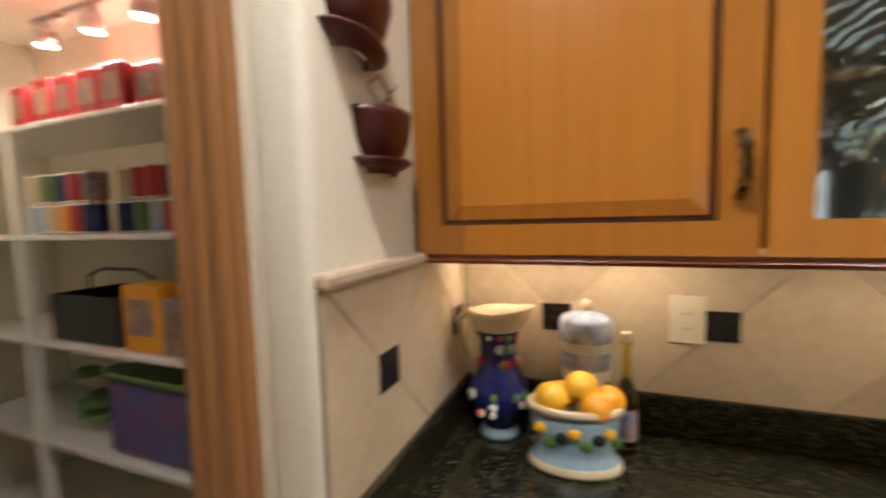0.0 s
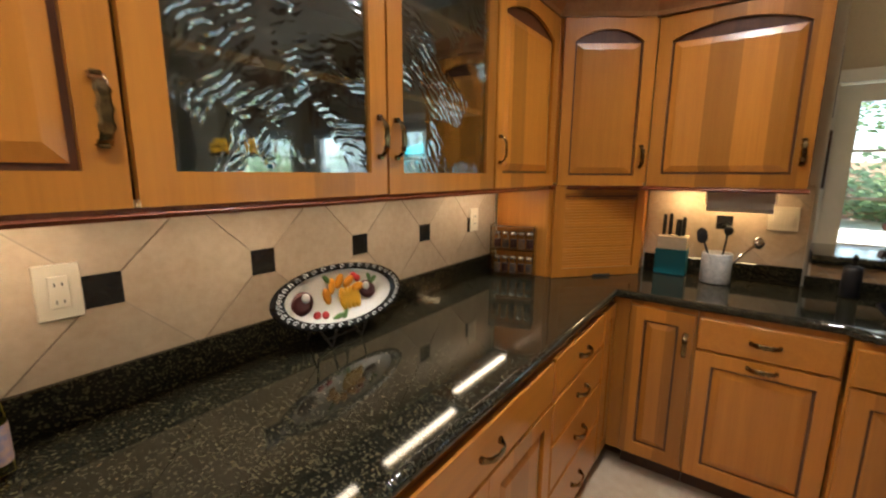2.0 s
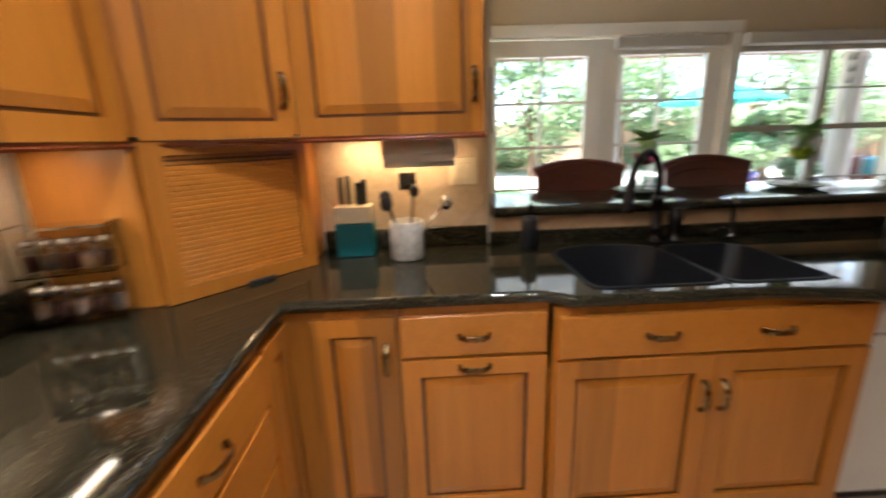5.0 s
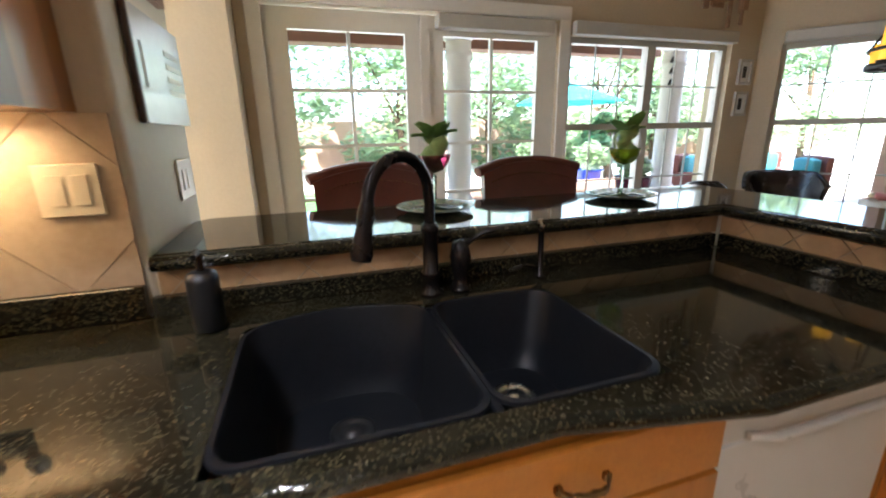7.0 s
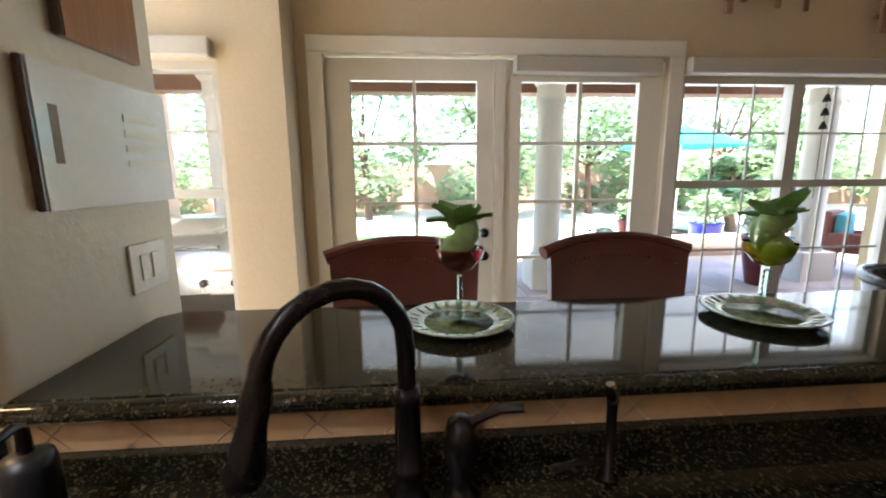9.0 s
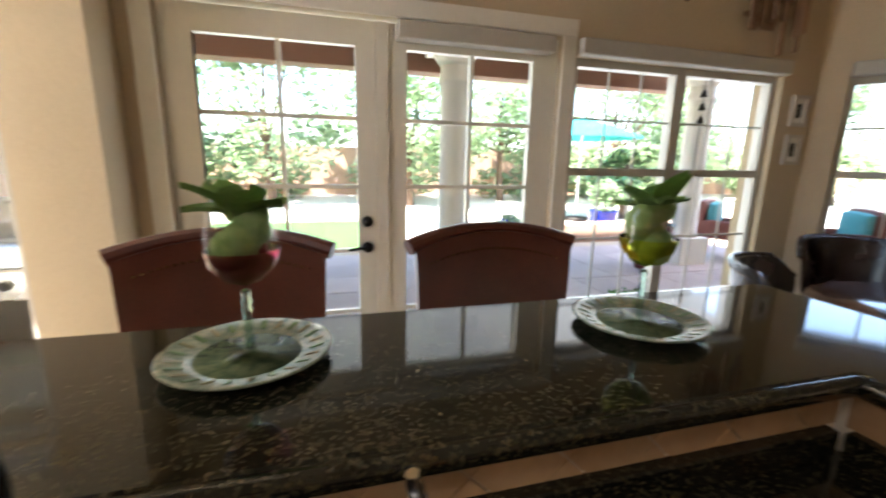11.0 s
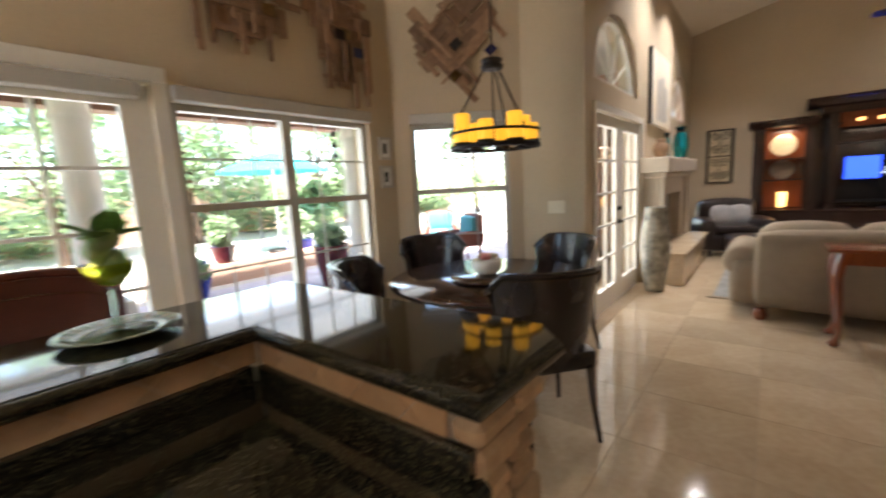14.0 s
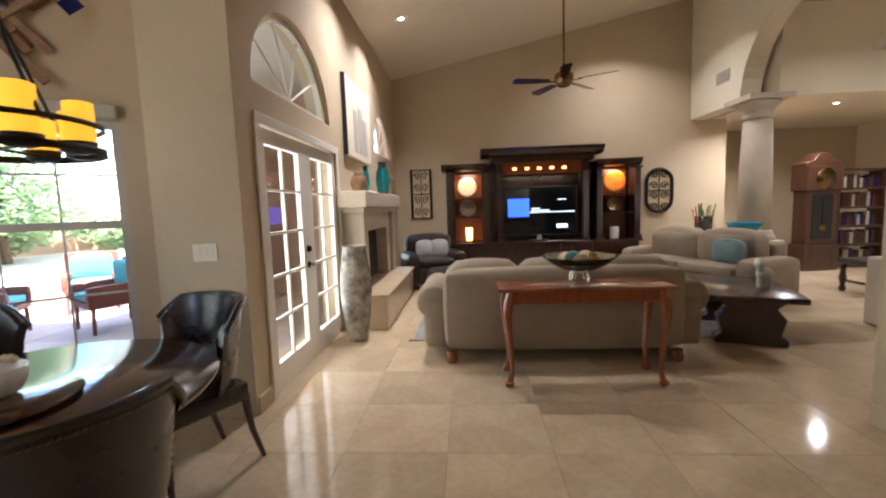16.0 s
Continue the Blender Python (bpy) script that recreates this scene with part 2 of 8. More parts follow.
M = dict(
    wall=mat("cream_plaster", (0.56, 0.455, 0.31), (0.50, 0.40, 0.265), 0.75, scale=1.5, bump=0.35, fine=55),
    wall_white=mat("white_plaster", (0.80, 0.72, 0.565), (0.74, 0.66, 0.505), 0.75, scale=1.5, bump=0.35, fine=55),
    ceiling=mat("ceiling_paint", (0.74, 0.66, 0.53), (0.70, 0.62, 0.49), 0.85, scale=2, bump=0.3, fine=70),
    trim=mat("white_trim_paint", (0.78, 0.74, 0.66), (0.72, 0.68, 0.60), 0.38, scale=3, fine=30),
    vinyl=mat("grey_window_vinyl", (0.50, 0.47, 0.41), (0.45, 0.42, 0.37), 0.45, scale=3, fine=30),
    maple=wood("honey_maple", (0.50, 0.190, 0.021), (0.405, 0.145, 0.015), staves=8.3),
    maple_h=wood("honey_maple_rail", (0.50, 0.190, 0.021), (0.41, 0.148, 0.015), along="x"),
    # Dark glazed maple; also colours the toe kicks and the tambour's painted shade.
    maple_dark=wood("dark_glaze_and_shade", (0.10, 0.035, 0.012), (0.06, 0.02, 0.008)),
    casing=wood("oak_casing", (0.36, 0.17, 0.06), (0.27, 0.115, 0.038)),
    cherry=wood("cherry_table_wood", (0.26, 0.07, 0.022), (0.17, 0.04, 0.014), rough=0.22, coat=0.5),
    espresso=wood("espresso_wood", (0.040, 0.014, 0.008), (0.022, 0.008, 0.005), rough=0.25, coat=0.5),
    table=wood("dark_table_wood", (0.060, 0.026, 0.015), (0.035, 0.014, 0.009), rough=0.16, coat=0.6, along="x"),
    granite=granite("black_green_granite"),
    travertine=mat("polished_travertine", (0.60, 0.475, 0.32), (0.47, 0.35, 0.22), 0.085, rough_var=0.03, scale=3.0, stretch=(1, 1, 1), fine=22, island=0.09, spec=0.6),
    grout=mat("grout", (0.42, 0.34, 0.24), (0.36, 0.28, 0.19), 0.85, scale=10),
    splash=mat("tumbled_tile", (0.60, 0.485, 0.345), (0.45, 0.335, 0.215), 0.42, scale=4.5, fine=45, bump=0.15, island=0.10),
    joint=mat("pale_tile_joint", (0.47, 0.385, 0.28), (0.40, 0.32, 0.23), 0.85, scale=10),
    bar_tile=mat("tan_bar_tile", (0.46, 0.30, 0.155), (0.35, 0.215, 0.105), 0.45, scale=7, fine=45, bump=0.15, island=0.10),
    inset=mat("black_glass_tile", (0.018, 0.017, 0.016), (0.008, 0.008, 0.008), 0.16, scale=14),
    stone=mat("stacked_stone", (0.50, 0.35, 0.19), (0.33, 0.21, 0.11), 0.85, scale=9, bump=0.6, fine=40, island=0.25),
    limestone=mat("limestone", (0.60, 0.52, 0.40), (0.50, 0.42, 0.32), 0.6, scale=5, bump=0.25),
    sink=mat("black_composite", (0.010, 0.011, 0.014), (0.006, 0.007, 0.009), 0.38, scale=50, fine=200, spec=0.25),
    bronze=mat("oil_rubbed_bronze", (0.030, 0.026, 0.026), (0.018, 0.015, 0.014), 0.26, 0.7, scale=10),
    brass=mat("antique_brass", (0.34, 0.23, 0.10), (0.10, 0.065, 0.03), 0.20, 1.0, scale=30),
    iron=mat("wrought_iron", (0.030, 0.022, 0.018), (0.016, 0.012, 0.010), 0.5, 0.6, scale=20),
    chrome=mat("chrome", (0.75, 0.75, 0.75), (0.68, 0.68, 0.68), 0.10, 1.0, scale=8),
    leather=mat("brown_leather", (0.016, 0.007, 0.007), (0.008, 0.004, 0.004), 0.26, scale=8, bump=0.25, fine=120, coat=0.2),
    leather_red=mat("oxblood_leather", (0.13, 0.032, 0.018), (0.085, 0.020, 0.012), 0.33, scale=8, bump=0.25, fine=120, coat=0.15),
    leather_black=mat("black_leather", (0.022, 0.014, 0.012), (0.012, 0.008, 0.007), 0.32, scale=7, bump=0.25, fine=110),
    chenille=mat("taupe_chenille", (0.33, 0.265, 0.19), (0.255, 0.20, 0.14), 0.9, scale=5, bump=0.5, fine=160, spec=0.2),
    white_dish=mat("white_glaze", (0.78, 0.74, 0.66), (0.70, 0.66, 0.58), 0.18, scale=9),
    blue_dish=mat("cobalt_glaze", (0.018, 0.022, 0.12), (0.008, 0.010, 0.06), 0.14, scale=12),
    bluewhite=mat("blue_white_glaze", (0.62, 0.66, 0.72), (0.14, 0.20, 0.42), 0.2, scale=22, fine=60),
    pale_blue=mat("pale_blue_glaze", (0.36, 0.46, 0.52), (0.24, 0.33, 0.38), 0.25, scale=14),
    cream=mat("cream_glaze", (0.70, 0.58, 0.38), (0.60, 0.47, 0.28), 0.25, scale=12),
    lemon=mat("lemon_peel", (0.80, 0.46, 0.02), (0.72, 0.36, 0.015), 0.4, scale=5, bump=0.3, fine=90),
    orange=mat("orange_peel", (0.82, 0.36, 0.015), (0.74, 0.28, 0.01), 0.4, scale=5, bump=0.3, fine=90),
    leaf=mat("green_glaze", (0.14, 0.24, 0.05), (0.05, 0.11, 0.03), 0.3, scale=12),
    cup=mat("maroon_metal", (0.085, 0.018, 0.014), (0.055, 0.012, 0.010), 0.3, 0.2, scale=8),
    teal_block=mat("teal_paint", (0.004, 0.105, 0.115), (0.003, 0.085, 0.095), 0.4, scale=6),
    plastic_w=mat("ivory_plastic", (0.74, 0.66, 0.50), (0.70, 0.62, 0.47), 0.35, scale=6),
    paper=mat("paper_white", (0.78, 0.77, 0.74), (0.72, 0.71, 0.68), 0.9, scale=8),
    black=mat("black_plastic", (0.015, 0.015, 0.016), (0.010, 0.010, 0.011), 0.35, scale=12),
    dark=mat("soot", (0.012, 0.010, 0.009), (0.006, 0.005, 0.005), 0.9, scale=8),
    pane=glass_pane("window_glass"),
    thin=thin_glass("thin_blown_glass"),
    clear=clear_glass("clear_glass", (0.95, 1.0, 0.98)),
    green_glass=clear_glass("green_glass", (0.55, 0.72, 0.58)),
    amber_glass=clear_glass("olive_oil_glass", (0.75, 0.62, 0.10)),
    teal_glass=clear_glass("teal_glass", (0.02, 0.42, 0.55)),
    wavy=clear_glass("wavy_cabinet_glass", (0.86, 0.92, 0.95), 0.03, True),
    candle=glow("lit_candle_resin", (1.0, 0.47, 0.03), 0.13),
    bulb=glow("lit_bulb", (1.0, 0.82, 0.55), 3),
    strip=glow("led_strip", (1.0, 0.66, 0.32), 1.3),
    screen=mat("tv_screen", (0.006, 0.007, 0.010), (0.004, 0.005, 0.007), 0.08, scale=6),
    screen_blue=glow("tv_blue_picture", (0.03, 0.08, 0.85), 0.45),
    screen_text=glow("tv_writing", (0.7, 0.75, 0.85), 0.22),
    patio=mat("patio_pavers", (0.42, 0.34, 0.31), (0.33, 0.27, 0.25), 0.8, scale=3, bump=0.4, island=0.12),
    gravel=mat("pale_gravel", (0.74, 0.67, 0.57), (0.63, 0.56, 0.47), 0.95, scale=2, bump=0.5, fine=40),
    grass=mat("lawn", (0.08, 0.20, 0.03), (0.04, 0.12, 0.02), 0.9, scale=4, bump=0.5),
    leaves=leafy("tree_leaves", (0.40, 0.50, 0.30), (0.26, 0.36, 0.18)),
    bark=mat("bark", (0.16, 0.10, 0.06), (0.09, 0.055, 0.035), 0.9, scale=9, bump=0.6),
    stucco=mat("peach_stucco", (0.52, 0.34, 0.24), (0.46, 0.29, 0.20), 0.9, scale=2, bump=0.4),
    white_col=mat("white_stucco", (0.74, 0.70, 0.64), (0.68, 0.64, 0.58), 0.8, scale=3, bump=0.3),
    beam=mat("brown_beam", (0.22, 0.10, 0.06), (0.16, 0.07, 0.04), 0.7, scale=4, bump=0.2),
    blue_pot=mat("blue_pot_glaze", (0.012, 0.03, 0.30), (0.008, 0.02, 0.18), 0.15, scale=6),
    red_pot=mat("oxblood_pot_glaze", (0.10, 0.012, 0.018), (0.06, 0.008, 0.012), 0.18, scale=6),
    umbrella=mat("turquoise_canvas", (0.05, 0.42, 0.42), (0.04, 0.36, 0.36), 0.9, scale=5),
    wicker=mat("red_brown_wicker", (0.22, 0.07, 0.045), (0.14, 0.04, 0.028), 0.7, scale=30, bump=0.6),
    cushion_teal=mat("teal_cushion", (0.10, 0.32, 0.34), (0.07, 0.26, 0.28), 0.9, scale=8),
    walnut=wood("carved_walnut", (0.070, 0.027, 0.013), (0.040, 0.015, 0.008), rough=0.3),
    turquoise=mat("turquoise_glass_glaze", (0.004, 0.26, 0.40), (0.003, 0.17, 0.28), 0.08, scale=12, coat=0.6),
    teal_grey=mat("teal_grey_cloth", (0.20, 0.27, 0.28), (0.14, 0.20, 0.21), 0.9, scale=9, bump=0.4, fine=120),
    steel=mat("stainless_steel", (0.55, 0.55, 0.54), (0.48, 0.48, 0.47), 0.28, 1.0, scale=5),
    white_gloss=mat("white_enamel", (0.66, 0.63, 0.56), (0.62, 0.59, 0.52), 0.3, scale=4),
    driftwood=mat("weathered_boards", (0.34, 0.21, 0.12), (0.17, 0.095, 0.055), 0.75, scale=6, stretch=(2, 2, 2), bump=0.5, island=0.3),
    print_a=mat("art_print", (0.55, 0.34, 0.16), (0.08, 0.16, 0.20), 0.7, scale=9, fine=20),
    print_b=mat("sunset_print", (0.62, 0.25, 0.08), (0.05, 0.20, 0.42), 0.7, scale=5, fine=12),
    pink=mat("pink_petals", (0.72, 0.16, 0.18), (0.66, 0.40, 0.30), 0.7, scale=20),
    vase=mat("gilded_lacquer", (0.50, 0.46, 0.36), (0.07, 0.06, 0.045), 0.22, scale=4.5, fine=14, coat=0.4),
    food_red=mat("red_packaging", (0.50, 0.03, 0.025), (0.38, 0.02, 0.02), 0.4, scale=12),
    food_mix=mat("printed_packaging", (0.55, 0.28, 0.08), (0.05, 0.10, 0.22), 0.35, scale=16, island=0.5),
    pale_cloth=mat("pale_grey_cloth", (0.44, 0.42, 0.40), (0.34, 0.33, 0.32), 0.9, scale=9, bump=0.4, fine=120),
    rug=mat("grey_rug", (0.30, 0.30, 0.28), (0.16, 0.16, 0.15), 0.95, scale=6, bump=0.6),
    island_top=mat("cream_granite", (0.62, 0.52, 0.38), (0.20, 0.14, 0.09), 0.12, scale=11, fine=40),
)

# ---- building helpers ----
def mesh_ob(name, bm, material, parent=None, smooth=None):
    me = bpy.data.meshes.new(name)
    if smooth is not None:
        for f in bm.faces:
            f.smooth = True
        for e in bm.edges:
            if len(e.link_faces) == 2 and e.calc_face_angle(0) > radians(smooth):
                e.smooth = False
    bm.normal_update()
    bm.to_mesh(me)
    bm.free()
    me.materials.append(material)
    ob = new(name, me)
    if parent is not None:
        ob.parent = parent
    return ob


def part(name, bm, material, parent, label="", smooth=35):
    ob = mesh_ob(name, bm, material, parent, smooth)
    if label:
        ob["label"] = label
    return ob


def thing(name, label, category, at=(0, 0, 0), rz=0, group=""):
    e = new(name)
    e.matrix_world = pose(*at, 0, 0, rz)
    e.empty_display_size = 0.1
    return tagged(e, label, category, group)


def structure(name, bm, material, label="", smooth=None, category="wall"):
    return tagged(mesh_ob(name, bm, material, None, smooth), label, category, kind="structure")


def box(x0, x1, y0, y1, z0, z1, bev=0.0, bm=None, m=None, seg=1):
    b = bm or bmesh.new()
    vs = bmesh.ops.create_cube(b, size=1)["verts"]
    mm = Matrix.Translation(((x0 + x1) / 2, (y0 + y1) / 2, (z0 + z1) / 2)) @ Matrix.Diagonal((abs(x1 - x0), abs(y1 - y0), abs(z1 - z0), 1))
    bmesh.ops.transform(b, matrix=(m @ mm) if m else mm, verts=vs)
    if bev:
        es = list({e for v in vs for e in v.link_edges})
        bmesh.ops.bevel(b, geom=es, offset=bev, segments=seg, profile=0.5, affect="EDGES")
    return b


def lathe(profile, x=0, y=0, z=0, seg=24, bm=None, close=True, sx=1, sy=1):
    """Turns (radius, height) pairs about an upright axis."""
    b = bm or bmesh.new()
    rings = []
    for r, h in profile:
        rings.append([b.verts.new((x + sx * r * math.cos(2 * math.pi * i / seg), y + sy * r * math.sin(2 * math.pi * i / seg), z + h)) for i in range(seg)])
    for p, q in zip(rings, rings[1:]):
        for i in range(seg):
            b.faces.new((p[i], p[(i + 1) % seg], q[(i + 1) % seg], q[i]))
    if close:
        for ring, flip in ((rings[0], True), (rings[-1], False)):
            b.faces.new(ring[::-1] if flip else ring)
    return b


def tube(points, r, seg=8, bm=None, closed=False):
    """A round bar along points; r may be one number or one per point."""
    b = bm or bmesh.new()
    pts = [Vector(p) for p in points]
    rs = r if isinstance(r, (list, tuple)) else [r] * len(pts)
    rings = []
    up = Vector((0, 0, 1))
    for i, p in enumerate(pts):
        d = (pts[(i + 1) % len(pts)] - pts[i - 1]) if closed else (pts[min(i + 1, len(pts) - 1)] - pts[max(i - 1, 0)])
        d.normalize()
        if i == 0:
            side = d.cross(up if abs(d.z) < 0.9 else Vector((1, 0, 0))).normalized()
        else:
            side = (side - d * side.dot(d)).normalized()
        o = d.cross(side)
        rings.append([b.verts.new(p + rs[i] * (math.cos(a) * side + math.sin(a) * o)) for a in (2 * math.pi * k / seg for k in range(seg))])
    n = len(rings)
    for i in range(n if closed else n - 1):
        p, q = rings[i], rings[(i + 1) % n]
        for k in range(seg):
            b.faces.new((p[k], p[(k + 1) % seg], q[(k + 1) % seg], q[k]))
    if not closed:
        b.faces.new(rings[0][::-1])
        b.faces.new(rings[-1])
    bmesh.ops.recalc_face_normals(b, faces=b.faces)
    return b


def prism(poly, depth, m, bm=None, bev=0.0):
    """A flat outline (u, v) pushed out by depth along the third axis, set by the pose m."""
    b = bm or bmesh.new()
    lo = [b.verts.new(m @ Vector((u, v, 0))) for u, v in poly]
    hi = [b.verts.new(m @ Vector((u, v, depth))) for u, v in poly]
    n = len(poly)
    fs = [b.faces.new(lo[::-1]), b.faces.new(hi)]
    for i in range(n):
        fs.append(b.faces.new((lo[i], lo[(i + 1) % n], hi[(i + 1) % n], hi[i])))
    bmesh.ops.recalc_face_normals(b, faces=fs)
    if bev:
        bmesh.ops.bevel(b, geom=list({e for f in fs for e in f.edges}), offset=bev, segments=1, affect="EDGES")
    return b


def ball(x, y, z, r, sx=1, sy=1, sz=1, bm=None, sub=2, m=None):
    b = bm or bmesh.new()
    mm = Matrix.Translation((x, y, z)) @ Matrix.Diagonal((sx, sy, sz, 1))
    bmesh.ops.create_icosphere(b, subdivisions=sub, radius=r, matrix=(m @ mm) if m else mm)
    return b


def cushion(x0, x1, y0, y1, z0, z1, puff=0.03, n=8, bm=None, m=None):
    """A soft block with rounded rims and slightly swollen sides."""
    b = bm or bmesh.new()
    r = bmesh.ops.create_cube(b, size=2)["verts"]
    es = list({e for v in r for e in v.link_edges})
    res = bmesh.ops.subdivide_edges(b, edges=es, cuts=n, use_grid_fill=True)
    vs = list({v for f in b.faces for v in f.verts}) if bm is None else [v for v in b.verts if v.is_valid and max(abs(c) for c in v.co) <= 1.0001 and v.tag is False]
    cx, cy, cz = (x0 + x1) / 2, (y0 + y1) / 2, (z0 + z1) / 2
    hx, hy, hz = (x1 - x0) / 2, (y1 - y0) / 2, (z1 - z0) / 2
    rr = min(hx, hy, hz) * 0.55
    for v in vs:
        p = v.co.copy()
        q = Vector((p.x * hx, p.y * hy, p.z * hz))
        core = Vector((max(-hx + rr, min(hx - rr, q.x)), max(-hy + rr, min(hy - rr, q.y)), max(-hz + rr, min(hz - rr, q.z))))
        d = q - core
        if d.length > 0:
            q = core + d.normalized() * rr
        sw = (1 - p.x ** 2) * (1 - p.y ** 2) + (1 - p.z ** 2) * (1 - p.x ** 2) + (1 - p.y ** 2) * (1 - p.z ** 2)
        q += Vector((p.x * (1 - p.y ** 2) * (1 - p.z ** 2), p.y * (1 - p.x ** 2) * (1 - p.z ** 2), p.z * (1 - p.x ** 2) * (1 - p.y ** 2))) * puff
        v.co = (m @ (Vector((cx, cy, cz)) + q)) if m else Vector((cx, cy, cz)) + q
        v.tag = True
    return b


def arc(cx, cy, r, a0, a1, n, ry=None):
    return [(cx + r * math.cos(radians(a0 + (a1 - a0) * i / n)), cy + (ry or r) * math.sin(radians(a0 + (a1 - a0) * i / n))) for i in range(n + 1)]


def plane_pose(x, y, z, ux, uy):
    """u runs along (ux, uy), v upwards, and the third axis out of the wall, to the right of u."""
    u = Vector((ux, uy, 0)).normalized()
    n = u.cross(Vector((0, 0, 1)))
    return Matrix(((u.x, 0, n.x, x), (u.y, 0, n.y, y), (u.z, 1, n.z, z), (0, 0, 0, 1)))


def wall_with(m, length, height, depth, holes):
    """A wall in the pose m with rectangular holes (u0, u1, v0, v1)."""
    b = bmesh.new()
    us = sorted({0, length, *[h[0] for h in holes], *[h[1] for h in holes]})
    for u0, u1 in zip(us, us[1:]):
        cuts = sorted((h[2], h[3]) for h in holes if h[0] <= u0 and h[1] >= u1)
        v = 0
        for a, c in cuts + [(height, height)]:
            if a > v:
                prism([(u0, v), (u1, v), (u1, a), (u0, a)], -depth, m, b)
            v = c
    bmesh.ops.remove_doubles(b, verts=b.verts, dist=0.0005)
    return b


def quad(poly, m):
    """One flat sheet of thin glass."""
    b = bmesh.new()
    b.faces.new([b.verts.new(m @ Vector((u, v, 0))) for u, v in poly])
    return b


# ---- the large structure ----
GROUND = structure("ground", box(-40, 60, -50, 50, -0.5, -0.13), M["gravel"], "pale gravel yard round the house", category="ground")
structure("floor_slab", box(-7.6, 4.56, -13.2, 1.6, -0.12, -0.006), M["grout"], "grout bed under the floor tiles", category="floor")
structure("patio", box(4.8, 8.9, -12, 4, -0.12, -0.03), M["grout"], "concrete patio slab beside the house", category="patio")

ZK = 2.62  # kitchen ceiling


def vault(x):
    return 4.05 + 0.21 * (2.935 - x)


H_OUT = 4.6
# kitchen walls
structure("wall_kitchen_back", box(-0.43, 3.25, 1.115, 1.27, 0, 3.0), M["wall_white"], "white plaster wall behind the upper cabinets")
structure("wall_pantry_side", box(-0.40, -0.297, 0.455, 1.112, 0, ZK, 0.022, seg=4), M["wall_white"], "white plaster wall end with a rounded corner", smooth=40)
structure("wall_pantry_front", wall_with(plane_pose(-2.75, 0.46, 0, 1, 0), 2.352, ZK, 0.1, [(1.05, 2.195, 0, 2.08)]), M["wall_white"], "white plaster wall with the pantry opening")
structure("wall_pantry_back", box(-2.6, -0.43, 1.22, 1.32, 0, ZK), M["wall_white"], "white pantry back wall")
structure("wall_pantry_left", box(-2.6, -2.5, 0.56, 1.22, 0, ZK), M["wall_white"], "white pantry end wall")
structure("ceiling_pantry", box(-2.5, -0.43, 0.56, 1.22, 2.32, 2.40), M["ceiling"], "low plaster pantry ceiling", category="ceiling")
structure("wall_kitchen_block", box(2.683, 3.235, -0.28, 1.112, 0, 3.6, 0.02, seg=3), M["wall_white"], "thick white plaster wall end beside the bar", smooth=40)
structure("wall_kitchen_west", box(-2.75, -2.6, -2.6, 0.55, 0, ZK), M["wall"], "plain cream wall")
structure("wall_west_link", box(-2.75, -1.20, -2.72, -2.6, 0, 5.2), M["wall"], "plain cream wall")
structure("wall_pictures", box(-1.20, -1.03, -5.36, -2.6, 0, 5.2, 0.02, seg=3), M["wall"], "cream plaster wall that carries framed prints", smooth=40)
structure("ceiling_kitchen", box(-3.0, 2.7, -2.5, 1.7, ZK, ZK + 0.12), M["ceiling"], "flat plaster kitchen ceiling", category="ceiling")
structure("fascia_kitchen", box(2.56, 2.7, -2.5, 1.115, ZK + 0.12, 4.3), M["wall"], "plain plaster drop above the kitchen")
structure("fascia_kitchen_south", box(-1.2, 2.7, -2.62, -2.5, ZK, 5.0), M["wall"], "plain plaster drop above the kitchen")

# dining walls; the doors stand in a shallow recess
DX = 4.56
structure("wall_grill_window", wall_with(plane_pose(4.30, 1.6, 0, 0, -1), 1.93, H_OUT, 0.36, [(0.55, 1.60, 0.46, 2.03)]), M["wall"], "cream plaster wall with a window")
structure("wall_patio", wall_with(plane_pose(DX, -0.332, 0, 0, -1), 4.30, H_OUT, 0.22, [(0.15, 2.24, 0, 2.14), (2.34, 3.98, 0.45, 2.04)]), M["wall"], "cream plaster wall with French doors and a wide window")
AW = plane_pose(4.56, -4.632, 0, -1.0, -0.80)
AWL = math.hypot(1.0, 0.80)
structure("wall_bay", wall_with(AW, AWL, H_OUT, 0.2, [(0.17, 1.15, 0.45, 2.04)]), M["wall"], "angled cream plaster wall with a window")
structure("wall_switch", box(2.945, 3.56, -5.62, -5.43, 0, H_OUT), M["wall"], "cream plaster wall with a light switch")
TX = 2.935
structure("wall_terrace", wall_with(plane_pose(TX, -5.43, 0, 0, -1), 6.07, H_OUT, 0.24, [(0.30, 2.06, 0, 2.08), (0.26, 1.94, 2.36, 3.10), (4.15, 5.65, 2.36, 3.10), (4.55, 5.55, 0.5, 2.0)]), M["wall"], "tall cream plaster wall with French doors and arched windows")


def arch_fill(y0, y1, z0, z1, x0, x1):
    """The two corners over an arched window."""
    b = bmesh.new()
    cy, ry = (y0 + y1) / 2, (y1 - y0) / 2
    m = Matrix(((0, 0, 1, x0), (1, 0, 0, 0), (0, 1, 0, 0), (0, 0, 0, 1)))
    for s in (0, 1):
        pts = arc(cy, z0, ry, 90 * s, 90 * s + 90, 12, z1 - z0 - 0.001)
        cor = (y1, z1) if s == 0 else (y0, z1)
        for p, q in zip(pts, pts[1:]):
            prism([p, q, cor], x1 - x0, m, b)
    return b


